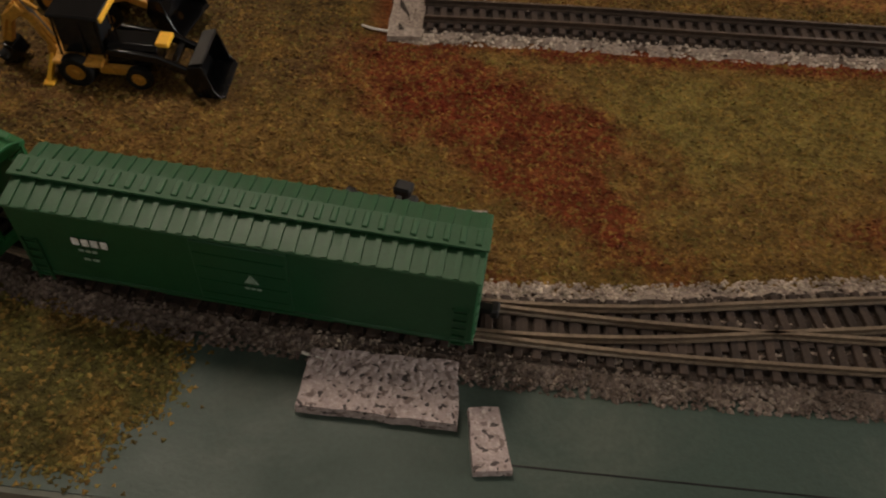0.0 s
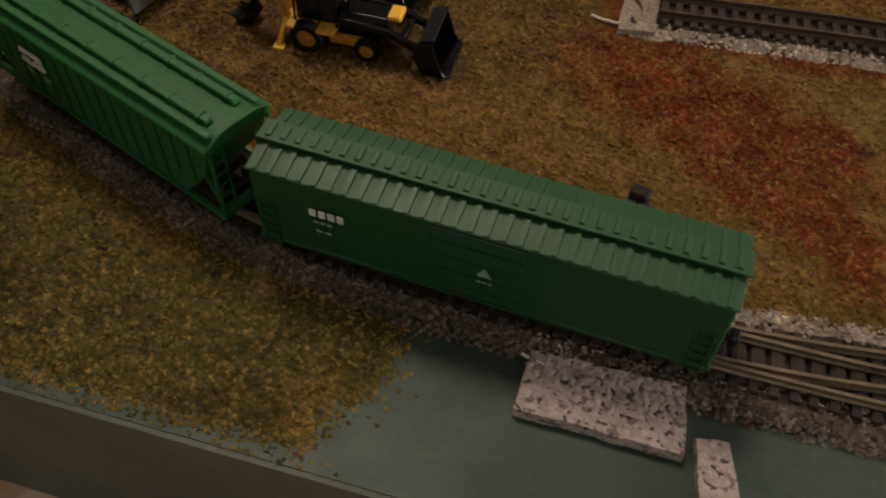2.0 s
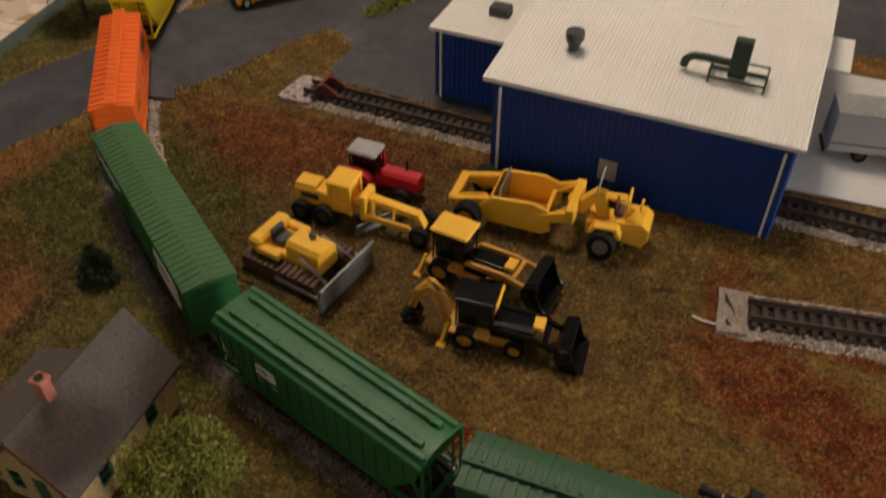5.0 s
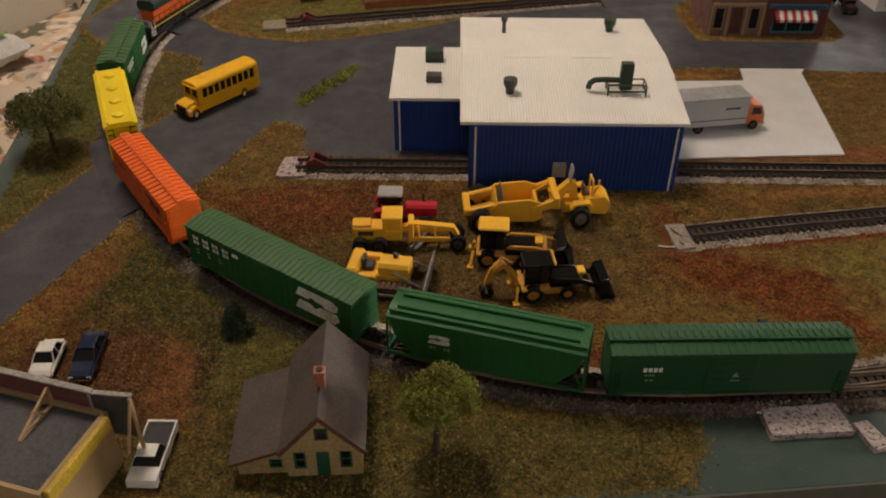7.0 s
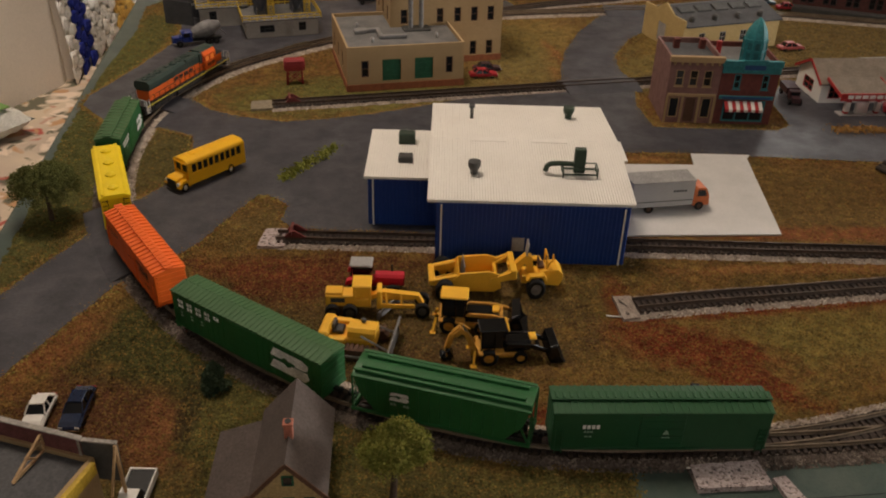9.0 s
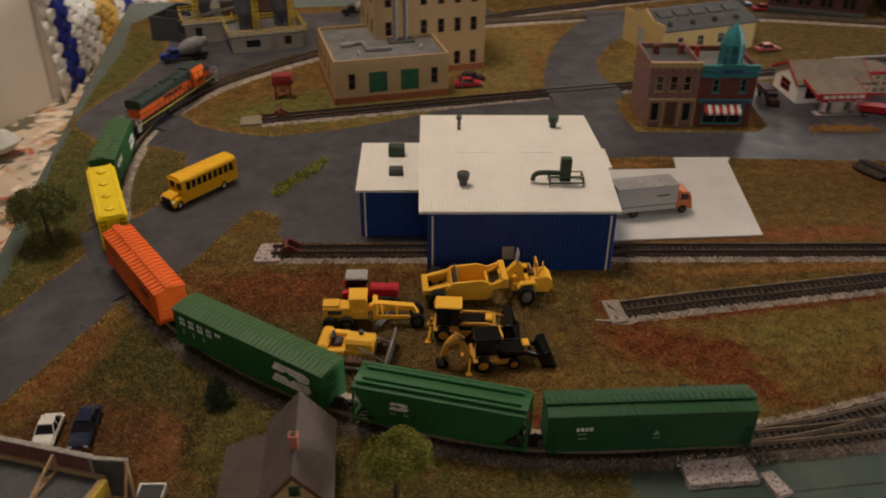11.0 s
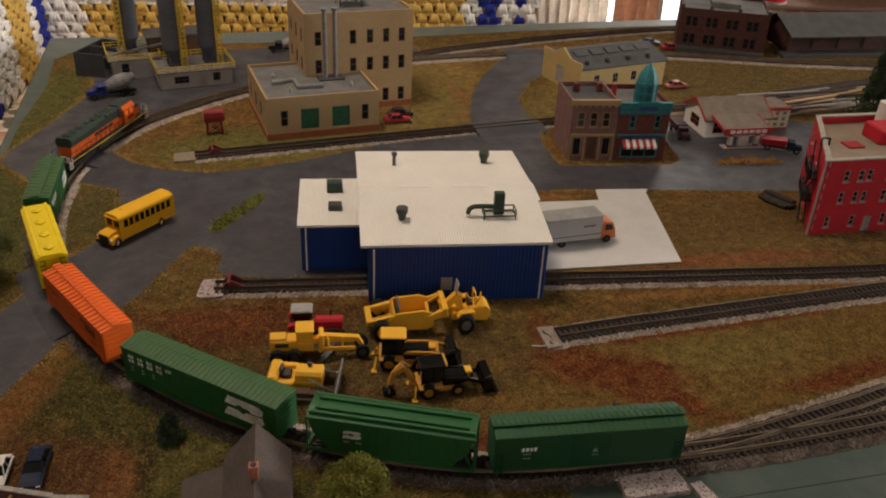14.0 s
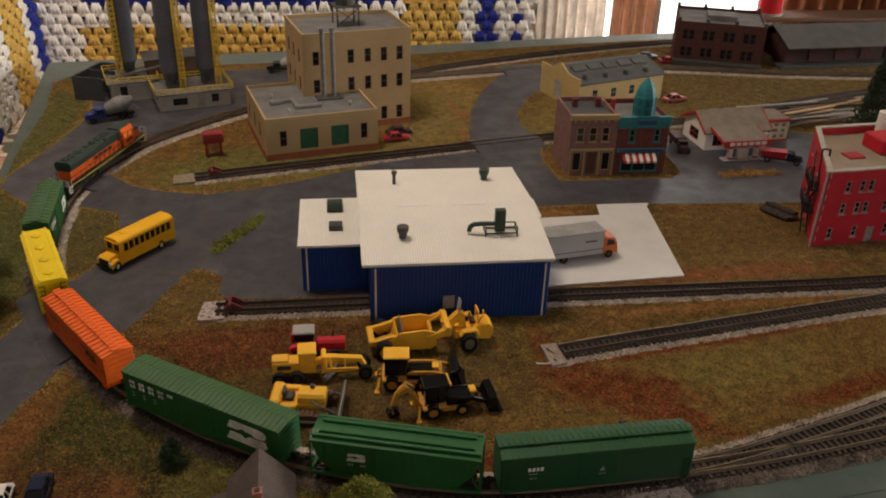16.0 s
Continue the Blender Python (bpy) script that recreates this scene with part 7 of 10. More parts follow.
def backhoe(x, y, rz, label, boom_turn=0.0, loader_up=0.0, roof_yellow=True, arm=True, loader_m=None):
    """A backhoe loader: chassis, cab, loader arms and bucket, rear boom."""
    t = thing("backhoe_loader", x, y, rz, label, "backhoe", "construction machines")
    b = B()
    box(b, -0.16, 0.20, -0.06, 0.06, 0.06, 0.13, 0.008)
    profile(b, [(-0.062, 0.12), (0.062, 0.12), (0.062, 0.18), (0.045, 0.20), (-0.045, 0.20), (-0.062, 0.18)], 0.03, 0.25)
    part("chassis", b, M_gloss, t)
    b = B()
    for sg in (-1, 1):
        box(b, -0.20, 0.02, sg * 0.10 - 0.03, sg * 0.10 + 0.03, 0.115, 0.135, 0.005)
        box(b, -0.02, 0.14, sg * 0.075 - 0.015, sg * 0.075 + 0.015, 0.05, 0.10, 0.008)
    box(b, -0.20, 0.02, -0.08, 0.08, 0.10, 0.14, 0.005)
    part("fender", b, M_cat, t)
    part("cab", box(B(), -0.165, 0.012, -0.07, 0.07, 0.14, 0.322, 0.004), M_glass, t, "dark glazed cab")
    for xx in (-0.17, -0.06, 0.02):
        for sg in (-1, 1):
            part("cab_post", bar(B(), (xx, sg * 0.078, 0.13), (xx, sg * 0.07, 0.325), 0.012, 0.012), M_gloss, t)
    if roof_yellow:
        bx(t, "cab_roof", M_yellow, -0.19, 0.04, -0.088, 0.088, 0.325, 0.345, bev=0.008, label="yellow cab roof")
    else:
        bx(t, "cab_roof", M_gloss, -0.19, 0.04, -0.088, 0.088, 0.325, 0.345, bev=0.008, label="black cab roof with a yellow edge")
        bx(t, "roof_edge", M_yellow, 0.042, 0.055, -0.088, 0.088, 0.322, 0.350, bev=0.004)
    # loader
    lo = new("loader")
    lo.parent = t
    b = B()
    zb = 0.06 + loader_up
    for sg in (-1, 1):
        side(b, [(0.02, 0.17), (0.05, 0.20), (0.26, 0.18 + loader_up * 0.4), (0.42, zb + 0.05), (0.40, zb + 0.02), (0.24, 0.14 + loader_up * 0.4)], sg * 0.085 - 0.012, sg * 0.085 + 0.012)
        bar(b, (0.16, sg * 0.085, 0.12), (0.30, sg * 0.085, 0.15 + loader_up * 0.6), 0.014, 0.014)
    box(b, 0.30, 0.33, -0.075, 0.075, 0.11 + loader_up, 0.14 + loader_up)
    part("loader_arm", b, loader_m or M_gloss, lo)
    b = B()
    for sg in (-1, 1):
        side(b, [(0.40, zb + 0.11), (0.38, zb + 0.03), (0.42, zb - 0.05), (0.53, zb - 0.05), (0.50, zb - 0.01), (0.46, zb + 0.12)], sg * 0.13 - 0.006, sg * 0.13 + 0.006)
    side(b, [(0.37, zb + 0.03), (0.41, zb - 0.055), (0.54, zb - 0.055), (0.54, zb - 0.045), (0.42, zb - 0.04), (0.395, zb + 0.03), (0.42, zb + 0.10), (0.47, zb + 0.125), (0.465, zb + 0.135), (0.40, zb + 0.115)], -0.125, 0.125)
    part("bucket", b, M_gloss, lo, "gloss black front bucket")
    b = B()
    box(b, 0.24, 0.30, -0.045, 0.045, 0.19, 0.215, 0.005)
    part("hood_mark", b, M_yellow, lo, "yellow stripe with pale block")
    # rear boom
    if arm:
        bo = new("boom")
        bo.parent = t
        bo.matrix_basis = pose(-0.22 * U, 0, 0, 0, 0, boom_turn)
        b = B()
        box(b, -0.03, 0.03, -0.05, 0.05, 0.05, 0.14, 0.008)
        side(b, [(-0.02, 0.10), (0.02, 0.12), (-0.06, 0.28), (-0.14, 0.33), (-0.17, 0.30), (-0.09, 0.25)], -0.022, 0.022)
        side(b, [(-0.13, 0.34), (-0.10, 0.31), (-0.17, 0.22), (-0.21, 0.10), (-0.25, 0.11), (-0.21, 0.25)], -0.018, 0.018)
        bar(b, (-0.04, 0.0, 0.30), (-0.13, 0.0, 0.36), 0.016, 0.016)
        part("boom_arm", b, M_cat, bo)
        for sg in (-1, 1):
            part("link_plate", side(B(), [(-0.11, 0.34), (-0.08, 0.30), (-0.15, 0.24), (-0.19, 0.27)], sg * 0.032 - 0.008, sg * 0.032 + 0.008), M_cat, bo)
            part("hydraulic_ram", bar(B(), (0.02, sg * 0.045, 0.12), (-0.05, sg * 0.03, 0.24), 0.016, 0.016), M_cat, bo)
            part("bucket_link", bar(B(), (-0.16, sg * 0.026, 0.30), (-0.23, sg * 0.026, 0.14), 0.013, 0.013), M_cat, bo)
        part("hydraulic_ram", rod(B(), (-0.01, 0.0, 0.16), (-0.10, 0.0, 0.345), 0.011, 8), M_steel, bo)
        b = B()
        side(b, [(-0.24, 0.12), (-0.20, 0.11), (-0.17, 0.05), (-0.19, 0.02), (-0.25, 0.015), (-0.29, 0.05), (-0.27, 0.055), (-0.24, 0.04), (-0.215, 0.06)], -0.05, 0.05)
        part("digging_bucket", b, M_gloss, bo)
    for sg in (-1, 1):
        b = B()
        bar(b, (-0.22, sg * 0.06, 0.12), (-0.24, sg * 0.13, 0.02), 0.02, 0.02)
        box(b, -0.265, -0.215, sg * 0.13 - 0.025, sg * 0.13 + 0.025, 0.008, 0.022, 0.004)
        part("stabiliser", b, M_yellow, t)
        wheel(t, (-0.11, sg * 0.105, 0.078), 0.078, 0.055, M_rubber, M_cat)
        wheel(t, (0.16, sg * 0.095, 0.058), 0.058, 0.045, M_rubber, M_cat)
    return t


M_cat = mat("ochre_machine_paint", (0.62, 0.31, 0.05), (0.55, 0.27, 0.042), size=0.1, rough=0.4, bump=0.05)


def resized(t, k):
    """The machine at k of its drawn size, wheels still on the ground."""
    t.matrix_basis = t.matrix_basis @ Matrix.Scale(k, 4)
    return t


sc_ = soften(scraper(0.50, -0.42, 4), 0.016)
sc_.matrix_basis = sc_.matrix_basis @ Matrix.Diagonal((0.76, 0.98, 0.93, 1.0))
gr_ = soften(grader(-0.57, -0.86, 2), 0.010)
gr_.matrix_basis = gr_.matrix_basis @ Matrix.Diagonal((0.78, 0.86, 0.9, 1.0))
soften(bulldozer(-0.68, -1.37, -8), 0.010)
tr_ = soften(tractor(-0.57, -0.50, 0), 0.012)
tr_.matrix_basis = tr_.matrix_basis @ Matrix.Diagonal((0.96, 0.92, 0.82, 1.0))
soften(backhoe(0.566, -1.45, 7, "black and ochre backhoe loader standing on the brown yard", -4, 0.0, False), 0.007)
soften(resized(backhoe(0.26, -1.04, -4, "yellow-roofed backhoe loader with black arms", 150, 0.05, True, False, M_cat), 1.05), 0.007)

# ---- town buildings ----
M_roofslate = mat("slate_flat_roof", (0.085, 0.085, 0.09), (0.07, 0.07, 0.075), size=0.25, fine=0.02, rough=0.85, bump=0.2)
def storefront(name, x, y, rz, label, W, D, H, wall_m, holes, trim_m, roof_m, group="shops"):
    """A flat-roofed shop block: walls with openings, parapet, recessed roof."""
    t = thing(name, x, y, rz, label, "shop", group)
    c = [(0, 0), (W, 0), (W, D), (0, D)]
    b = B()
    wall(b, c[0], c[1], 0.0, H, 0.03, holes)
    wall(b, c[1], c[2], 0.0, H, 0.03)
    wall(b, c[2], c[3], 0.0, H, 0.03)
    wall(b, c[3], c[0], 0.0, H, 0.03)
    part("wall", b, wall_m, t)
    part("roof", box(B(), 0.03, W - 0.03, 0.03, D - 0.03, H - 0.11, H - 0.07), roof_m, t, "grey flat roof")
    b = B()
    box(b, -0.015, W + 0.015, -0.03, 0.034, H - 0.05, H + 0.03, 0.006)
    for k in range(7):
        xx = W * (k + 0.5) / 7
        box(b, xx - 0.012, xx + 0.012, -0.026, -0.0, H - 0.085, H - 0.05)
    part("cornice", b, trim_m, t)
    return t, c


def mauve_shop():
    W, D, H = 0.68, 0.9, 0.90
    up = [(0.09 + i * 0.185, 0.20 + i * 0.185, 0.52, 0.74) for i in range(3)]
    lo = [(0.06, 0.19, 0.08, 0.36), (0.27, 0.41, 0.02, 0.36), (0.49, 0.62, 0.08, 0.36)]
    t, c = storefront("shop", 2.985, 3.65, 0, "two-storey mauve brick shop with a tan storefront", W, D, H, M_mauve, up + lo, M_tanwall, M_roofslate)
    for h in up:
        window(t, c[0], c[1], h, M_tanwall, M_glass, sill=M_tanwall)
    for h in (lo[0], lo[2]):
        window(t, c[0], c[1], h, M_tanwall, M_glass, cross=0, name="shop_window")
    part("door", box(B(), lo[1][0], lo[1][1], 0.02, 0.032, 0.0, 0.35), M_brown, t, "brown shop door")
    b = B()
    box(b, 0.02, W - 0.02, -0.02, 0.0, 0.38, 0.42, 0.004)
    for xx in (0.025, 0.23, 0.45, 0.655):
        box(b, xx - 0.015, xx + 0.015, -0.014, 0.0, 0.0, 0.38)
    part("storefront_trim", b, M_tanwall, t)
    for xx in (0.2, 0.55):
        b = box(B(), xx - 0.04, xx + 0.04, 0.6, 0.68, H - 0.07, H + 0.06, 0.005)
        part("chimney", b, M_brick, t)
    return t


def brick_shop():
    W, D, H = 0.762, 0.9, 0.86
    up = [(0.18, 0.27, 0.50, 0.70), (0.55, 0.64, 0.50, 0.70)]
    lo = [(0.10, 0.66, 0.04, 0.34)]
    t, c = storefront("shop", 3.669, 3.65, 0, "red brick shop with teal trim, turret and striped awning", W, D, H, M_brick, up + lo, M_teal, M_flatroof)
    for h in up:
        window(t, c[0], c[1], h, M_teal, M_glass, sill=M_teal, fw=0.016)
    window(t, c[0], c[1], lo[0], M_teal, M_glass, bars=3, cross=0, name="shop_window", fw=0.024)
    b = B()
    box(b, 0.02, W - 0.02, -0.022, 0.0, 0.36, 0.41, 0.005)
    box(b, 0.0, W, -0.026, 0.0, H - 0.14, H - 0.05, 0.005)
    box(b, 0.25, 0.57, -0.034, -0.02, H - 0.10, H + 0.05, 0.008)
    part("trim", b, M_teal, t)
    b = B()
    part("sign_band", box(b, 0.06, W - 0.06, -0.028, -0.023, 0.37, 0.40), M_bluetrim, t, "blue sign band on the teal trim")
    part("sign_plate", box(B(), 0.27, 0.55, -0.040, -0.0345, H - 0.085, H - 0.02, 0.004), M_bluetrim, t, "blue sign plate on the cornice")
    aw = new("awning")
    aw.parent = t
    n = 10
    for i in range(n):
        x0 = 0.10 + 0.50 * i / n
        b = B()
        vs = [(x0, -0.005, 0.335), (x0 + 0.05, -0.005, 0.335), (x0 + 0.05, -0.12, 0.26), (x0, -0.12, 0.26)]
        side_b = [b.verts.new(v) for v in vs] + [b.verts.new((v[0], v[1], v[2] - 0.006)) for v in vs]
        for f in ((0, 1, 2, 3), (7, 6, 5, 4), (0, 4, 5, 1), (1, 5, 6, 2), (2, 6, 7, 3), (3, 7, 4, 0)):
            b.faces.new([side_b[k] for k in f])
        box(b, x0, x0 + 0.05, -0.122, -0.119, 0.225, 0.258)
        bmesh.ops.recalc_face_normals(b, faces=b.faces)
        part("stripe", b, M_redtrim if i % 2 == 0 else M_whitepaint, aw)
    # turret with a domed roof
    tu = new("turret")
    tu.parent = t
    tu.matrix_basis = pose(0.42 * U, 0.20 * U, 0)
    b = B()
    ring = [(0.148 * math.cos(math.pi * k / 4 + 0.39), 0.13 * math.sin(math.pi * k / 4 + 0.39)) for k in range(8)]
    prism(b, ring, H - 0.08, H + 0.26)
    for z0, z1 in ((0.25, 0.272), (0.11, 0.128), (-0.03, 0.0)):
        prism(b, [(1.08 * q[0], 1.08 * q[1]) for q in ring], H + z0, H + z1)
    for q in ring:
        rod(b, (1.02 * q[0], 1.02 * q[1], H - 0.07), (1.02 * q[0], 1.02 * q[1], H + 0.26), 0.011, 8)
    part("turret_wall", b, M_teal, tu)
    b = B()
    zz, rr = [0.272, 0.335, 0.39, 0.44, 0.485, 0.52, 0.54], [1.0, 0.93, 0.80, 0.62, 0.42, 0.2, 0.05]
    for k in range(6):
        prism(b, [(rr[k] * q[0], rr[k] * q[1]) for q in ring], H + zz[k], H + zz[k + 1], rr[k + 1] / rr[k])
    part("dome", b, M_teal, tu)
    for k in range(8):
        a = math.pi * k / 4 + 0.39 + math.pi / 8
        for z in (0.01, 0.14):
            b = box(B(), -0.002, 0.002, -0.028, 0.028, H + z, H + z + 0.09, 0, Matrix.Rotation(a, 4, "Z") @ Matrix.Translation((0.124 + 0.013 * abs(math.cos(a)), 0, 0)))
            part("pane", b, M_tealdark, tu)
    for xx, yy in ((0.08, 0.55),):
        part("chimney", box(B(), xx - 0.03, xx + 0.03, yy, yy + 0.06, H - 0.07, H + 0.1, 0.005), M_redtrim, t)
    return t


mauve_shop()
brick_shop()


def yellow_hall():
    t = thing("workshop", 3.86, 6.42, 20, "yellow-tan workshop with a vented grey roof", "building")
    W, D, H, R = 1.85, 1.2, 0.46, 0.64
    c = [(0, 0), (W, 0), (W, D), (0, D)]
    b = B()
    fr = [(0.3 + 0.4 * k, 0.42 + 0.4 * k, 0.16, 0.34) for k in range(4)]
    wall(b, c[0], c[1], 0, H, 0.03, fr)
    wall(b, c[1], c[2], 0, H, 0.03, [(0.3, 0.5, 0.0, 0.3)])
    wall(b, c[2], c[3], 0, H, 0.03)
    lh = (0.45, 0.68, 0.05, 0.36)
    wall(b, c[3], c[0], 0, H, 0.03, [lh])
    # raised gable on the street end
    profile(b, [(0, H), (D, H), (D, H + 0.1), (D * 0.72, H + 0.1), (D * 0.5, R + 0.06), (D * 0.28, H + 0.1), (0, H + 0.1)], 0.0, 0.03)
    profile(b, [(0, H), (D, H), (D / 2, R - 0.02)], W - 0.03, W)
    part("wall", b, M_yellowwall, t)
    for q in fr:
        window(t, c[0], c[1], q, M_grey, M_glass, bars=2)
    part("door", box(B(), 0.008, 0.02, D - lh[1], D - lh[0], 0.05, 0.36), M_grey, t, "grey side door")
    part("door", box(B(), W - 0.02, W - 0.008, 0.3, 0.5, 0.0, 0.3), M_dkgrey, t, "dark end door")
    for y0 in (-0.03, D + 0.03):
        b = B()
        profile(b, [(y0, H - 0.012), (D / 2, R - 0.012), (D / 2, R + 0.012), (y0, H + 0.012)], 0.03, W + 0.03)
        part("roof", b, M_roofslate, t, "grey roof slope")
    for k in range(5):
        b = B()
        box(b, -0.13, 0.13, -0.09, 0.09, 0.0, 0.035, 0.008, Matrix.Translation((0.26 + 0.33 * k, D * 0.36, H + 0.135)) @ Matrix.Rotation(math.atan2(R - H, D / 2), 4, "X"))
        part("skylight", b, M_dkgrey, t)
    for k in range(4):
        x = 0.2 + 0.44 * k
        b = B()
        rod(b, (x, 0.12, H + 0.02), (x, 0.12, H + 0.11), 0.05, 12)
        rod(b, (x, 0.12, H + 0.11), (x, 0.12, H + 0.14), 0.06, 12, 0.03)
        part("roof_vent", b, M_dkgrey, t)
    return t


M_yellowwall = mat("faded_yellow_wall", (0.5, 0.37, 0.16), (0.45, 0.33, 0.14), size=0.3, rough=0.85, bump=0.15)
yellow_hall()


def gas_station():
    t = thing("filling_station", 5.40, 4.47, 5, "white filling station with red trim and grey shingled roof", "building")
    b = B()
    W, D, H = 1.05, 0.75, 0.32
    c = [(0, 0), (W, 0), (W, D), (0, D)]
    fr = [(0.12, 0.3, 0.08, 0.28), (0.4, 0.52, 0.0, 0.28), (0.6, 0.78, 0.08, 0.28)]
    wall(b, c[0], c[1], 0, H, 0.025, fr)
    wall(b, c[1], c[2], 0, H, 0.025)
    wall(b, c[2], c[3], 0, H, 0.025)
    wall(b, c[3], c[0], 0, H, 0.025, [(0.2, 0.5, 0.08, 0.26)])
    profile(b, [(0.0, H), (D, H), (D / 2, H + 0.20)], 0.0, 0.025)
    profile(b, [(0.0, H), (D, H), (D / 2, H + 0.20)], W - 0.025, W)
    part("wall", b, M_white, t)
    for h in (fr[0], fr[2]):
        window(t, c[0], c[1], h, M_redtrim, M_glass, bars=2)
    window(t, c[3], c[0], (0.2, 0.5, 0.08, 0.26), M_redtrim, M_glass, bars=2)
    part("door", box(B(), 0.40, 0.52, 0.012, 0.02, 0, 0.28), M_redtrim, t)
    for s_ in (0, 1):
        b = B()
        y0, y1 = (-0.05, D / 2) if s_ == 0 else (D + 0.05, D / 2)
        z0, z1 = H - 0.025, H + 0.205
        profile(b, [(y0, z0), (y1, z1), (y1, z1 + 0.025), (y0, z0 + 0.025)], -0.05, W + 0.05)
        part("roof", b, M_station, t, "grey-brown shingled roof")
        for xx in (-0.055, W + 0.055):
            part("barge_board", bar(B(), (xx, y0, z0 + 0.012), (xx, y1, z1 + 0.012), 0.012, 0.035), M_redtrim, t)
    # canopy over the pumps
    b = B()
    profile(b, [(-0.46, H - 0.05), (0.0, H + 0.05), (0.0, H + 0.08), (-0.46, H - 0.01)], 0.06, 0.82)
    part("canopy", b, M_station, t)
    b = B()
    box(b, 0.05, 0.83, -0.475, -0.455, H - 0.085, H + 0.02)
    part("canopy_fascia", b, M_redtrim, t)
    for xx in (0.055, 0.825):
        part("canopy_edge", bar(B(), (xx, -0.46, H - 0.03), (xx, 0.0, H + 0.065), 0.014, 0.045), M_redtrim, t)
    b = B()
    for i in range(6):
        box(b, 0.14 + 0.105 * i, 0.22 + 0.105 * i, -0.480, -0.475, H - 0.055, H - 0.005)
    part("sign_bars", b, M_whitepaint, t, "unreadable white lettering")
    for xx in (0.2, 0.64):
        b = box(B(), xx - 0.03, xx + 0.03, -0.44, -0.38, 0.0, H - 0.05, 0.004)
        part("canopy_post", b, M_redtrim, t)
        b = box(B(), xx - 0.034, xx + 0.034, -0.444, -0.376, 0.06, 0.2, 0.004)
        part("post_panel", b, M_whitepaint, t)
    b = box(B(), 0.33, 0.51, -0.43, -0.37, 0.0, 0.2, 0.01)
    part("fuel_pump", b, M_whitepaint, t)
    part("island", box(B(), 0.08, 0.76, -0.49, -0.33, 0.016, 0.034, 0.004), M_grey, t)
    return t


M_station = mat("weathered_station_roof", (0.22, 0.18, 0.14), (0.17, 0.14, 0.11), size=0.2, fine=0.02, rough=0.9, bump=0.3)
gas_station()


def tile_shop():
    t = thing("kiosk", 6.50, 4.80, 5, "narrow cream two-storey house with red bands", "building")
    W, D, H = 0.44, 0.5, 0.37
    c = [(0, 0), (W, 0), (W, D), (0, D)]
    h = [(0.05 + 0.13 * i, 0.13 + 0.13 * i, z, z + 0.07) for i in range(3) for z in (0.06, 0.155, 0.25)]
    b = B()
    wall(b, c[0], c[1], 0, H, 0.025, h)
    for i in (1, 2, 3):
        wall(b, c[i], c[(i + 1) % 4], 0, H, 0.025)
    part("wall", b, M_cream, t)
    for q in h:
        window(t, c[0], c[1], q, M_cream, M_glass, bars=2, fw=0.008)
    b = B()
    for z in (0.0, 0.335):
        box(b, -0.012, W + 0.012, -0.012, D + 0.012, z, z + 0.045, 0.004)
    part("band", b, M_redtrim, t)
    part("roof", box(B(), 0.012, W - 0.012, 0.012, D - 0.012, H + 0.005, H + 0.018), M_station, t)
    return t


tile_shop()


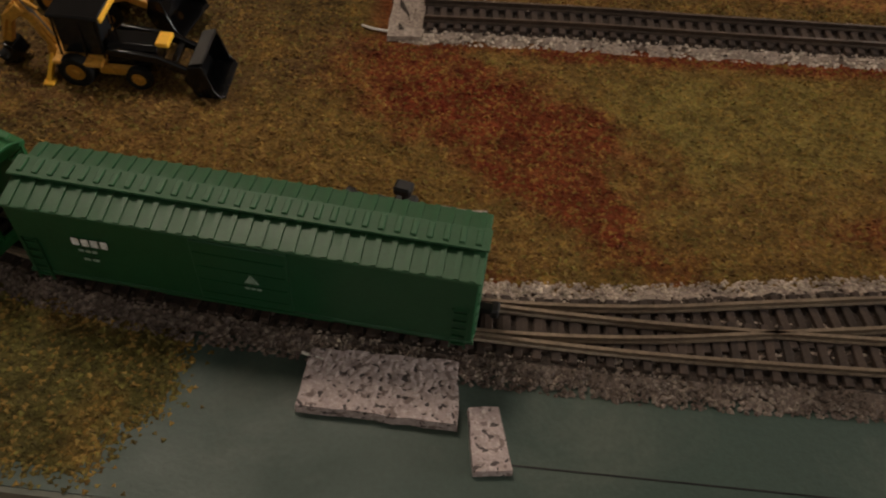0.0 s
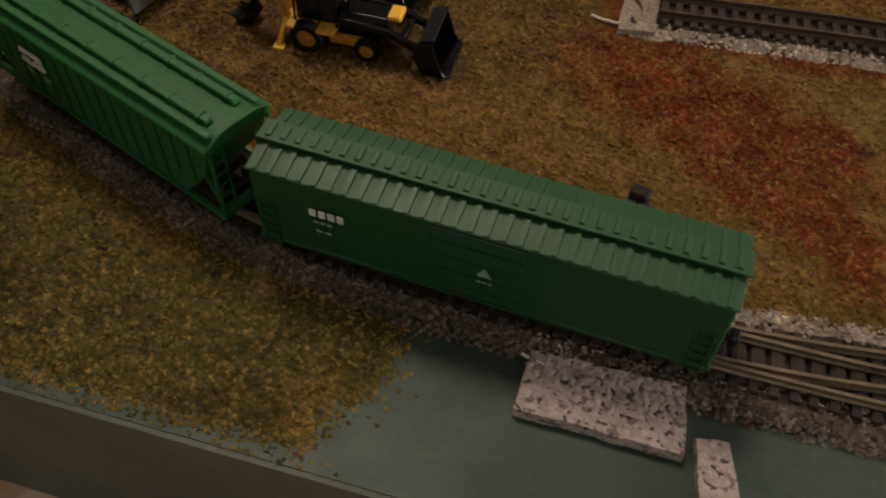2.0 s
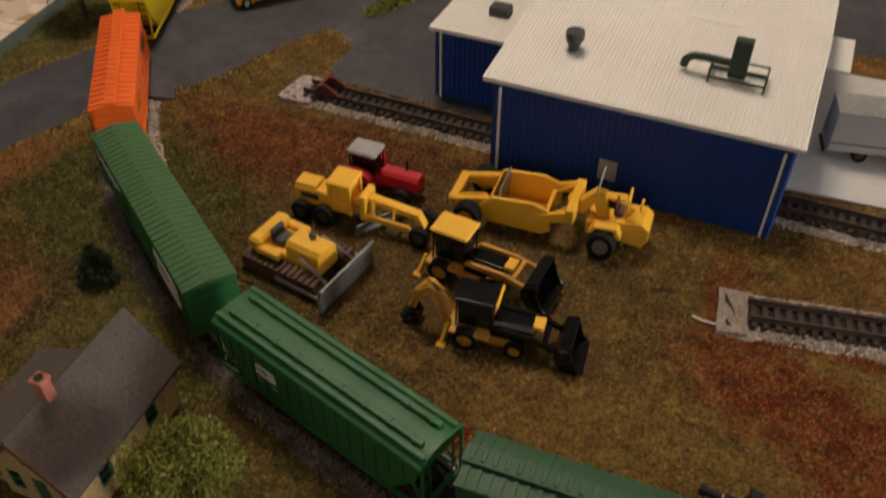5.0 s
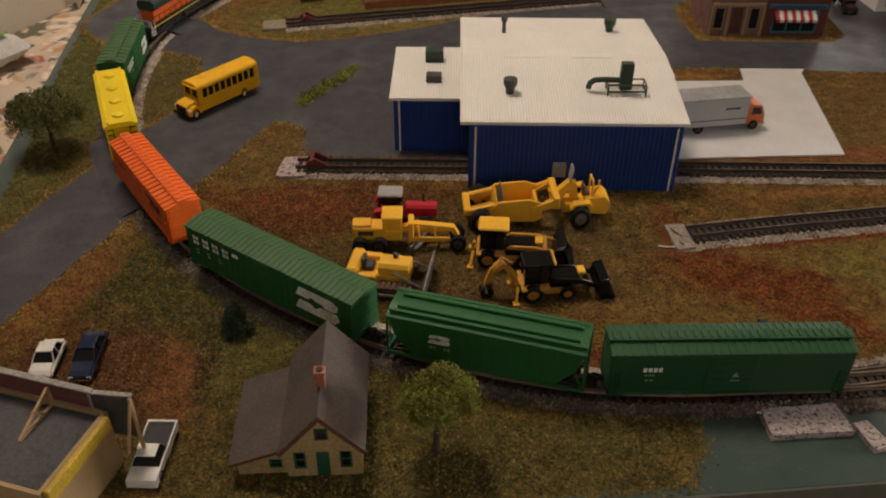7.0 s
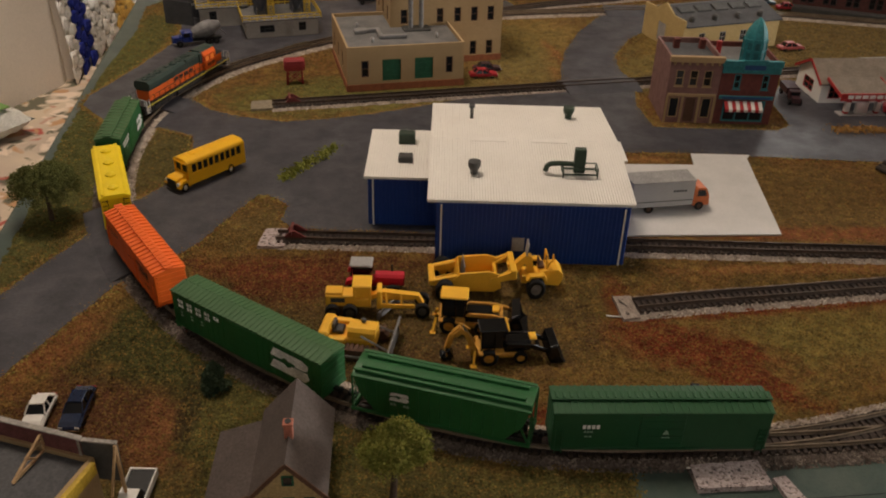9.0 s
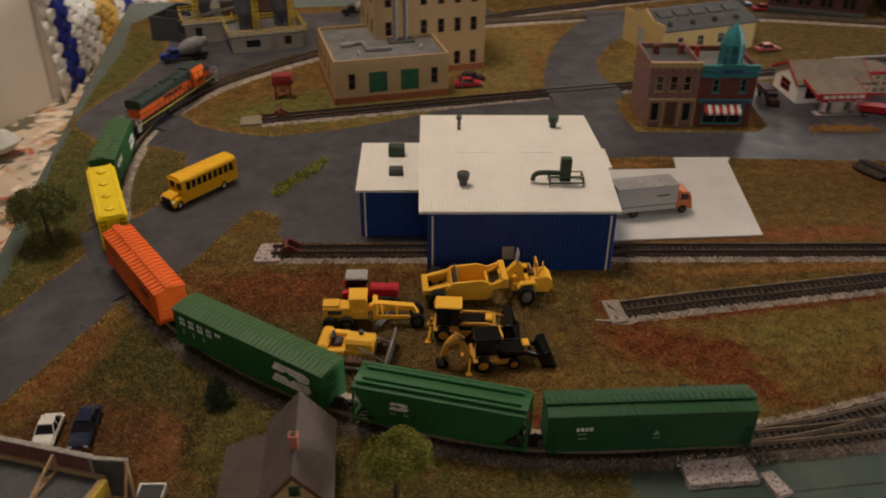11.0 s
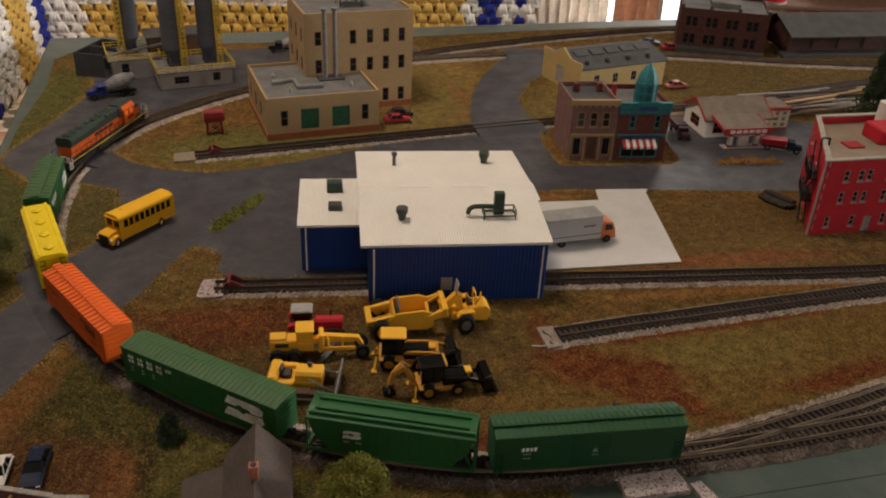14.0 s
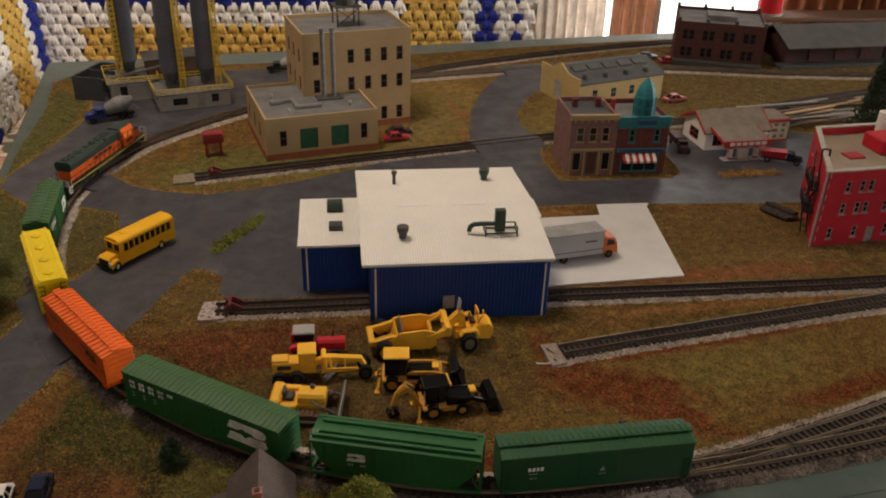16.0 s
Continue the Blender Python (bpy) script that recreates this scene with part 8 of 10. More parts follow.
def red_factory():
    t = thing("hotel", 5.50, 1.30, 6, "three-storey bright red brick building with grey quoins and fire escape", "building")
    W, D, H, K = 1.9, 1.44, 1.0, 0.8
    c = [(0, 0), (W, 0), (W, D), (K, D)]      # the side wall runs off askew
    SL = math.hypot(K, D)
    h = []
    for z, us in ((0.10, (0.2, 0.55, 1.0, 1.35)), (0.43, (0.3, 0.5, 0.62, 0.9, 1.05, 1.4)), (0.72, (0.3, 0.5, 0.62, 0.9, 1.05, 1.4))):
        h += [(u, u + 0.075, z, z + 0.15) for u in us]
    h = [q for q in h]
    door = (0.76, 0.88, 0.0, 0.22)
    lh = [(u, u + 0.09, z, z + 0.15) for u in (0.25, 0.6, 0.95) for z in (0.12, 0.42, 0.72)]
    b = B()
    wall(b, c[0], c[1], 0, H, 0.035, h + [door])
    wall(b, c[1], c[2], 0, H, 0.035)
    wall(b, c[2], c[3], 0, H, 0.035)
    wall(b, c[3], c[0], 0, H, 0.035, lh)
    part("wall", b, M_redplastic, t)
    for q in h:
        window(t, c[0], c[1], q, M_grey, M_glass, sill=M_grey)
    for q in lh:
        window(t, c[3], c[0], q, M_grey, M_glass, sill=M_grey)
    part("door", box(B(), door[0], door[1], 0.01, 0.02, 0, 0.22), M_grey, t, "grey door")
    part("roof", prism(B(), [(0.06, 0.036), (W - 0.036, 0.036), (W - 0.036, D - 0.036), (K + 0.03, D - 0.036)], H - 0.14, H - 0.1), M_sandroof, t, "sandy flat roof")
    for i in range(4):
        b = B()
        p0, p1 = c[i], c[(i + 1) % 4]
        m = on_wall(p0, p1)
        ln = (W, D, W - K, SL)[i]
        box(b, -0.005, ln - 0.055, -0.008, 0.06, H, H + 0.022, 0.004, m)
        part("coping", b, M_weathered_pale, t, "pale coping")
    for i in range(2):
        x = (0, W)[i]
        b = B()
        for k in range(14):
            z = k * H / 14
            s_ = 0.055 if k % 2 else 0.04
            if i == 0:
                box(b, -0.007, s_, -0.007, 0.004, z + 0.003, z + H / 14 - 0.003)
                box(b, SL - s_, SL, -0.007, 0.004, z + 0.003, z + H / 14 - 0.003, 0, on_wall(c[3], c[0]))
            else:
                box(b, x - s_, x + 0.007, -0.007, 0.004, z + 0.003, z + H / 14 - 0.003)
        part("quoins", b, M_grey, t, "grey corner stones")
    m = on_wall(c[3], c[0])
    b = B()
    for z in (0.36, 0.66):                     # two landings with railings
        box(b, SL - 0.75, SL - 0.25, -0.13, -0.01, z - 0.012, z, 0)
        for k in range(15):
            bar(b, (SL - 0.75 + 0.0357 * k, -0.125, z), (SL - 0.75 + 0.0357 * k, -0.125, z + 0.12), 0.014, 0.014)
        for xx in (SL - 0.75, SL - 0.25):
            for k in range(4):
                bar(b, (xx, -0.125 + 0.03 * k, z), (xx, -0.125 + 0.03 * k, z + 0.12), 0.012, 0.012)
        for q in (0.06, 0.12):
            bar(b, (SL - 0.75, -0.125, z + q), (SL - 0.25, -0.125, z + q), 0.014, 0.014)
    for y in (-0.03, -0.10):
        bar(b, (SL - 0.7, y, 0.36), (SL - 0.3, y, 0.66), 0.02, 0.024)
        bar(b, (SL - 0.3, y, 0.66), (SL - 0.55, y, 1.06), 0.014, 0.02)
        bar(b, (SL - 0.3, y, 0.05), (SL - 0.62, y, 0.36), 0.02, 0.024)
    tube(b, [(SL - 0.55, -0.03, 1.0), (SL - 0.55, -0.03, 1.1), (SL - 0.55, 0.06, 1.1), (SL - 0.55, 0.06, 1.0)], 0.012, 6)
    bmesh.ops.transform(b, matrix=m, verts=b.verts)
    part("fire_escape", b, M_black, t, "black iron fire escape")
    b = box(B(), 1.2, 1.62, 0.6, 1.0, H - 0.1, H + 0.10, 0.02)
    part("roof_house", b, M_redplastic, t)
    part("roof_door", box(B(), 1.3, 1.42, 0.588, 0.598, H - 0.1, H + 0.07), M_steel, t)
    part("hatch", box(B(), 0.72, 0.95, 0.55, 0.75, H - 0.1, H - 0.075, 0.006), M_redtrim, t)
    b = B()
    rod(b, (1.6, 1.15, H - 0.1), (1.6, 1.15, H + 0.28), 0.09, 14)
    part("roof_tank", b, M_whitepaint, t)
    return t


M_weathered_pale = mat("pale_coping", (0.46, 0.42, 0.37), (0.38, 0.345, 0.30), size=0.1, rough=0.8)
M_sandroof = mat("sandy_flat_roof", (0.33, 0.26, 0.19), (0.27, 0.21, 0.16), size=0.3, fine=0.02, rough=0.9, bump=0.2)
red_factory()


# backlit darkness of the far walls and doors is mixed into these colours
M_shadedoor = mat("shaded_brown_door", (0.06, 0.03, 0.025), size=0.15, rough=0.9)
M_shadebrick = mat("shaded_red_brick", (0.085, 0.031, 0.027), (0.06, 0.023, 0.020), size=0.08, fine=0.012, rough=0.9, bump=0.3)


def far_brick():
    t = thing("warehouse", 6.66, 9.35, -20, "dark red brick two-storey warehouse with paired windows", "building")
    W, D, H = 1.75, 1.5, 0.86
    c = [(0, 0), (W, 0), (W, D), (0, D)]
    h = [(0.13 + 0.4 * i + k * 0.13, 0.235 + 0.4 * i + k * 0.13, z, z + 0.2) for i in range(4) for k in (0, 1) for z in (0.15, 0.5)]
    b = B()
    wall(b, c[0], c[1], 0, H, 0.03, h)
    for i in (1, 2, 3):
        wall(b, c[i], c[(i + 1) % 4], 0, H, 0.03, [(0.2 + 0.4 * k, 0.3 + 0.4 * k, z, z + 0.17) for k in range(3) for z in (0.14, 0.5)])
    part("wall", b, M_shadebrick, t)
    for q in h:
        window(t, c[0], c[1], q, M_black, M_glass)
    part("roof", box(B(), 0.03, W - 0.03, 0.03, D - 0.03, H - 0.1, H - 0.06), M_flatroof, t)
    for i in range(4):
        for j in (0, 1):
            part("parapet_post", box(B(), 0.0 + i * 0.56, 0.07 + i * 0.56, j * (D - 0.06), 0.06 + j * (D - 0.06), H, H + 0.07, 0.005), M_dkgrey, t)
    part("roof_house", box(B(), 0.6, 1.2, 0.5, 1.0, H - 0.06, H + 0.05, 0.01), M_flatroof, t)
    part("loading_dock", box(B(), 0.0, W, -0.22, -0.01, 0.0, 0.1, 0.006), M_dkgrey, t)
    t = thing("freight_shed", 8.95, 9.0, 5, "brown freight shed with a wide grey roof and platform", "building")
    b = B()
    W, D, H = 2.6, 0.9, 0.52
    c = [(0, 0), (W, 0), (W, D), (0, D)]
    h = [(0.3 + 0.6 * i, 0.55 + 0.6 * i, 0.1, 0.40) for i in range(4)]
    wall(b, c[0], c[1], 0.08, H, 0.03, h)
    for i in (1, 2, 3):
        wall(b, c[i], c[(i + 1) % 4], 0.08, H, 0.03)
    profile(b, [(0, H), (D, H), (D / 2, H + 0.2)], 0.0, 0.03)
    part("wall", b, M_shadebrick, t)
    for q in h:
        part("door", box(B(), q[0], q[1], 0.012, 0.022, q[2], q[3]), M_shadedoor, t)
    for y0, y1 in ((-0.27, D / 2), (D + 0.27, D / 2)):
        b = B()
        profile(b, [(y0, H - 0.10), (y1, H + 0.21), (y1, H + 0.235), (y0, H - 0.075)], -0.14, W + 0.1)
        part("roof", b, M_shedroof, t, "plain grey roof slope")
    part("platform", box(B(), -0.25, W + 0.1, -0.3, -0.002, 0.0, 0.08, 0.005), M_dkgrey, t)


M_shedroof = mat("grey_slate_roof", (0.09, 0.086, 0.086), (0.07, 0.068, 0.068), size=0.3, fine=0.02, rough=0.8, bump=0.2)
far_brick()


def house():
    """The tan house beside the front curve."""
    t = thing("house", -0.895, -3.23, 3.5, "tan clapboard house with a taupe roof and brick chimney", "house")
    W, D, H, R = 0.45, 0.72, 0.29, 0.555
    x0, x1 = -W / 2, W / 2
    c = [(x0, 0), (x1, 0), (x1, D), (x0, D)]
    fr = [(0.045, 0.12, 0.07, 0.22), (0.18, 0.26, 0.0, 0.22), (0.32, 0.395, 0.07, 0.22)]
    rs = [(0.12, 0.21, 0.10, 0.22), (0.47, 0.56, 0.10, 0.22)]
    b = B()
    wall(b, c[0], c[1], 0, H, 0.02, fr)
    wall(b, c[1], c[2], 0, H, 0.02, rs)
    wall(b, c[2], c[3], 0, H, 0.02)
    wall(b, c[3], c[0], 0, H, 0.02)
    side(b, [(x0, H), (x1, H), (0, R - 0.005)], 0, 0.02)
    side(b, [(x0, H), (x1, H), (0, R - 0.005)], D - 0.02, D)
    for k in range(9):                      # clapboards
        z = 0.03 + k * 0.03
        for (a, e, hs) in ((c[0], c[1], fr), (c[1], c[2], rs)):
            m = on_wall(a, e)
            ln = W if a is c[0] else D
            cuts = sorted([(q[0] - 0.012, q[1] + 0.012) for q in hs if q[2] < z + 0.02 and q[3] > z - 0.02])
            u = 0.0
            for q0, q1 in cuts + [(ln, ln)]:
                if q0 > u:
                    box(b, u, q0, -0.002, 0.002, z - 0.003, z + 0.002, 0, m)
                u = q1
    part("wall", b, M_housewall, t)
    for q in (fr[0], fr[2]):
        window(t, c[0], c[1], q, M_greenpaint, M_glass)
    for q in rs:
        window(t, c[1], c[2], q, M_greenpaint, M_glass)
    part("door", box(B(), x0 + 0.18, x0 + 0.26, 0.006, 0.014, 0, 0.22), M_greenpaint, t, "dark green front door")
    b = box(B(), -0.04, 0.04, -0.008, -0.001, 0.33, 0.42)
    w = part("window", b, M_greenpaint, t)
    part("pane", box(B(), -0.028, 0.028, -0.011, -0.008, 0.342, 0.408), M_glass, w)
    for sg in (-1, 1):
        b = B()
        e = 0.03
        sl = (R - H) / (W / 2)
        side(b, [(sg * (W / 2 + e), H - e * sl), (0, R), (0, R + 0.022), (sg * (W / 2 + e), H - e * sl + 0.022)], -0.05, D + 0.05)
        part("roof", b, M_shingle, t, "plain taupe roof slope")
        b = B()
        for yy in (-0.052,):
            bar(b, (sg * (W / 2 + e), yy, H - e * sl + 0.004), (0, yy, R + 0.004), 0.01, 0.03)
        part("barge_board", b, M_brown, t)
    ch = new("chimney")
    ch.parent = t
    ch.matrix_basis = pose(0.0, 0.22 * U, 0)
    b = B()
    box(b, -0.028, 0.028, -0.028, 0.028, R - 0.10, 0.66, 0.003)
    part("shaft", b, M_chimney, ch, "pink brick chimney stack")
    part("cap", box(B(), -0.034, 0.034, -0.034, 0.034, 0.655, 0.68, 0.004), M_chimney, ch)
    part("flue", rod(B(), (0, 0, 0.675), (0, 0, 0.685), 0.022, 12), M_black, ch)
    # lean-to on the side, under a slope that carries on from the main roof
    b = B()
    wx0, wx1, wy0, wy1, wl, wr = x0 - 0.30, x0 - 0.001, 0.03, 0.64, 0.145, 0.245
    wc = [(wx0, wy0), (wx1, wy0), (wx1, wy1), (wx0, wy1)]
    q = (0.19, 0.27, 0.05, 0.13)
    wall(b, wc[0], wc[1], 0, wl, 0.02, [q])
    wall(b, wc[2], wc[3], 0, wl, 0.02)
    wall(b, wc[3], wc[0], 0, wl, 0.02)
    for ya, yb in ((wy0, wy0 + 0.02), (wy1 - 0.02, wy1)):
        side(b, [(wx0, wl), (wx1, wl), (wx1, wr)], ya, yb)
    part("wing_wall", b, M_housewall, t)
    window(t, wc[0], wc[1], q, M_greenpaint, M_glass)
    b = B()
    side(b, [(wx0 - 0.04, wl - 0.012), (wx1 - 0.012, wr + 0.006), (wx1 - 0.012, wr + 0.026), (wx0 - 0.04, wl + 0.010)], wy0 - 0.05, wy1 + 0.04)
    part("wing_roof", b, M_shingle, t, "plain taupe roof slope")
    part("wing_barge", bar(B(), (wx0 - 0.04, wy0 - 0.053, wl - 0.002), (wx1 - 0.012, wy0 - 0.053, wr + 0.016), 0.008, 0.024), M_brown, t)
    return t


M_chimney = mat("pink_brick", (0.42, 0.15, 0.10), (0.36, 0.13, 0.09), size=0.05, fine=0.012, rough=0.85, bump=0.3)
house()


def theatre():
    """The shop with a tall brick front, seen from its flat roof."""
    t = thing("shop", -3.196, -3.516, -15, "flat-roofed shop with a tall brick front on wooden braces", "shop", "shops")
    W, D, H, P = 0.92, 0.62, 0.43, 0.59
    b = B()
    c = [(0, 0), (W, 0), (W, D), (0, D)]
    for i in range(4):
        wall(b, c[i], c[(i + 1) % 4], 0, H + 0.03, 0.025)
    part("wall", b, M_tanwall, t)
    part("roof", box(B(), 0.025, W - 0.025, 0.025, D - 0.03, H - 0.03, H), M_roofslate, t, "slate-grey flat roof")
    part("front_wall", box(B(), -0.03, 0.84, D - 0.005, D + 0.025, 0.0, P, 0.004), M_purplebrick, t, "brick front standing above the roof")
    part("coping", box(B(), -0.04, 0.845, D - 0.012, D + 0.03, P, P + 0.012, 0.003), M_weathered, t, "pale grey coping strip")
    b = B()
    prism(b, [(0.845, D + 0.0), (0.845, D + 0.022), (1.07, D + 0.062), (1.07, D + 0.04)], 0.25, P - 0.012)
    part("side_wing", b, M_dkgrey, t, "dark grey side wing of the front")
    part("wing_coping", bar(B(), (0.845, D + 0.012, P - 0.006), (1.075, D + 0.052, P - 0.006), 0.03, 0.012), M_weathered, t)
    part("corner_strip", box(B(), 0.825, 0.842, D - 0.014, D - 0.006, H, P), M_weathered, t)
    b = B()
    box(b, 0.925, 0.96, 0.02, D - 0.04, H - 0.06, H + 0.04, 0.006)
    part("side_parapet", b, M_yellowsign, t, "yellow side parapet")
    for x in (0.02, 0.56):
        b = B()
        bar(b, (x, D - 0.02, P - 0.02), (x, D - 0.32, H + 0.01), 0.016, 0.016)
        bar(b, (x, D - 0.02, H + 0.01), (x, D - 0.32, H + 0.01), 0.016, 0.016)
        bar(b, (x, D - 0.02, H + 0.01), (x, D - 0.02, P - 0.02), 0.016, 0.016)
        bar(b, (x, D - 0.02, H + 0.09), (x, D - 0.18, H + 0.085), 0.012, 0.012)
        bar(b, (x, D - 0.18, H + 0.085), (x, D - 0.10, H + 0.01), 0.012, 0.012)
        part("brace", b, M_tanwood, t, "tan wooden brace")
    b = B()
    bar(b, (1.075, D + 0.03, 0.1), (1.075, D + 0.03, P - 0.01), 0.018, 0.018)
    bar(b, (1.075, D + 0.03, P - 0.02), (1.08, D - 0.10, 0.25), 0.014, 0.014)
    part("sign_post", b, M_tanwood, t)
    return t


M_tanwood = mat("tan_strip_wood", (0.48, 0.31, 0.16), (0.42, 0.27, 0.14), size=0.08, rough=0.7)
M_purplebrick = mat("purplish_brick", (0.17, 0.06, 0.055), (0.13, 0.047, 0.044), size=0.06, fine=0.012, rough=0.85, bump=0.3)
M_weathered = mat("pale_weathered_strip", (0.36, 0.33, 0.29), (0.24, 0.22, 0.2), size=0.06, rough=0.8)
M_yellowsign = mat("yellow_board", (0.5, 0.33, 0.03), size=0.1, rough=0.55)
theatre()


# ---- cement plant ----
def cement_plant():
    t = thing("cement_plant", 0, 0, 0, "white block houses carrying three tall grey silos with yellow ladders", "cement plant")
    def block(cx, cy, rz, W, D, H, holes, sils):
        g = new("silo_house")
        g.parent = t
        g.matrix_basis = pose(cx * U, cy * U, 0, 0, 0, rz)
        c = [(0, 0), (W, 0), (W, D), (0, D)]
        b = B()
        wall(b, c[0], c[1], 0, H, 0.03, holes)
        for i in (1, 2):
            wall(b, c[i], c[(i + 1) % 4], 0, H, 0.03)
        lh = (D * 0.55, D * 0.75, 0.12, 0.28)
        wall(b, c[3], c[0], 0, H, 0.03, [lh])
        box(b, 0.02, W - 0.02, 0.02, D - 0.02, H - 0.02, H)
        part("block_wall", b, M_plantwhite, g, "grimy white block wall")
        for q in holes:
            window(g, c[0], c[1], q, M_dkgrey, M_glass, bars=3)
        window(g, c[3], c[0], lh, M_dkgrey, M_glass, bars=2)
        b = B()
        pts = [(-0.05, -0.05), (W + 0.05, -0.05), (W + 0.05, D + 0.05), (-0.05, D + 0.05)]
        part("deck", box(B(), -0.06, W + 0.06, -0.06, D + 0.06, H, H + 0.012), M_flatroof, g, "grimy grey deck")
        for i in range(4):
            p, q = np.array(pts[i]), np.array(pts[(i + 1) % 4])
            n = int(np.hypot(*(q - p)) / 0.11)
            for k in range(n + 1):
                r_ = p + (q - p) * k / n
                bar(b, (*r_, H + 0.01), (*r_, H + 0.1), 0.012, 0.012)
            for z in (0.05, 0.1):
                bar(b, (*p, H + z), (*q, H + z), 0.012, 0.014)
        part("railing", b, M_railyellow, g, "yellow deck railing")
        for sx, sy, lx in sils:
            s_ = new("silo")
            s_.parent = t
            m = g.matrix_basis @ pose(sx * U, sy * U, 0)
            s_.matrix_basis = m
            b = B()
            for k in range(4):
                a = math.pi / 4 + k * math.pi / 2
                bar(b, (0.13 * math.cos(a), 0.13 * math.sin(a), H), (0.13 * math.cos(a), 0.13 * math.sin(a), H + 0.35), 0.025, 0.025)
            rod(b, (0, 0, H + 0.05), (0, 0, H + 0.3), 0.03, 12, 0.17)
            rod(b, (0, 0, H + 0.3), (0, 0, 2.6), 0.17, 24)
            rod(b, (0, 0, 2.6), (0, 0, 2.72), 0.17, 24, 0.05)
            for z in (0.9, 1.4, 1.9, 2.4):
                rod(b, (0, 0, z), (0, 0, z + 0.02), 0.174, 24)
            part("shell", b, M_silo, s_, "tall dark grey silo shell")
            b = B()
            ly = -0.16
            for d in (-0.045, 0.045):
                bar(b, (lx + d, ly, H + 0.02), (lx + d, ly, 2.6), 0.02, 0.02)
            for k in range(54):
                z = H + 0.05 + k * 0.042
                bar(b, (lx - 0.045, ly, z), (lx + 0.045, ly, z), 0.013, 0.013)
            for k in range(26):
                z = H + 0.2 + k * 0.085
                bar(b, (lx - 0.05, ly, z), (lx - 0.05, ly - 0.05, z), 0.013, 0.013)
                bar(b, (lx + 0.05, ly, z), (lx + 0.05, ly - 0.05, z), 0.013, 0.013)
                bar(b, (lx - 0.05, ly - 0.05, z), (lx + 0.05, ly - 0.05, z), 0.013, 0.013)
            for d in (-0.03, 0.03):
                bar(b, (lx + d, ly - 0.05, H + 0.2), (lx + d, ly - 0.05, 2.5), 0.013, 0.013)
            part("caged_ladder", b, M_railyellow, s_, "yellow caged ladder")
    block(-3.22, 6.60, 18, 1.18, 0.8, 0.30, [(0.22, 0.46, 0.1, 0.22), (0.86, 0.98, 0.1, 0.24)], [(0.30, 0.4, 0.15), (0.9, 0.42, 0.15)])
    block(-4.1, 7.12, 18, 0.75, 0.75, 0.34, [(0.15, 0.27, 0.08, 0.28)], [(0.36, 0.38, -0.15)])
    b = B()
    m = pose(0, 0, 0, 0, 0, 18)
    box(b, -0.12, 0.78, 0.0, 0.5, 0.0, 0.62, 0.01, Matrix.Translation((-3.42, 7.55, 0)) @ Matrix.Rotation(radians(18), 4, "Z"))
    part("mixer_house", b, M_brown, t, "brown corrugated mixer house")
    part("mixer_roof", box(B(), -0.17, 0.83, -0.05, 0.55, 0.62, 0.66, 0.01, Matrix.Translation((-3.42, 7.55, 0)) @ Matrix.Rotation(radians(18), 4, "Z")), M_dkgrey, t)
    for k in range(3):
        a = Matrix.Translation((-4.75, 7.35 + 0.02 * k, 0)) @ Matrix.Rotation(radians(-18), 4, "Z")
        part("bin_wall", box(B(), 0.0, 0.52, 0.42 * k, 0.03 + 0.42 * k, 0.0, 0.42, 0.004, a), M_darkbin, t, "dark grey aggregate bin wall")
    b = B()
    box(b, -0.03, 0.0, 0.0, 0.9, 0.0, 0.42, 0.004, Matrix.Translation((-4.75, 7.35, 0)) @ Matrix.Rotation(radians(-18), 4, "Z"))
    part("bin_wall", b, M_darkbin, t, "dark grey aggregate bin wall")
    b = B()
    bar(b, (-4.5, 7.5, 0.25), (-3.2, 7.3, 0.62), 0.06, 0.03)
    part("conveyor", b, M_steel, t)
    return t


M_plantwhite = mat("grimy_white_block", (0.52, 0.49, 0.45), (0.45, 0.42, 0.38), size=0.2, fine=0.015, rough=0.8, bump=0.15, dirt=(0.3, 0.26, 0.22), dirt_at=0.62)
M_railyellow = mat("railing_yellow", (0.72, 0.50, 0.05), size=0.1, rough=0.55)
M_silo = mat("grey_silo_shell", (0.095, 0.10, 0.125), (0.075, 0.08, 0.10), size=0.5, fine=0.02, rough=0.55, bump=0.08)
M_darkbin = mat("dark_bin_board", (0.055, 0.058, 0.066), size=0.2, rough=0.7)
cement_plant()


def water_tower(x, y):
    t = thing("water_tower", x, y, 12, "small red tank on a braced red stand", "water tower")
    b = B()
    box(b, -0.14, 0.14, -0.08, 0.08, 0.20, 0.37, 0.02)
    rod(b, (-0.15, 0, 0.285), (0.15, 0, 0.285), 0.085, 14)
    part("tank", b, M_redstand, t)
    for sx in (-0.1, 0.1):
        for sy in (-0.06, 0.06):
            part("leg", bar(B(), (sx * 1.1, sy * 1.1, 0.008), (sx, sy, 0.21), 0.02, 0.02), M_redstand, t)
    for sy in (-0.06, 0.06):
        b = B()
        bar(b, (-0.1, sy, 0.03), (0.1, sy, 0.19), 0.012, 0.012)
        bar(b, (0.1, sy, 0.03), (-0.1, sy, 0.19), 0.012, 0.012)
        part("brace", b, M_redstand, t)


M_redstand = mat("dull_red_plastic", (0.30, 0.025, 0.03), (0.26, 0.022, 0.026), size=0.1, rough=0.6)
water_tower(-2.13, 4.72)

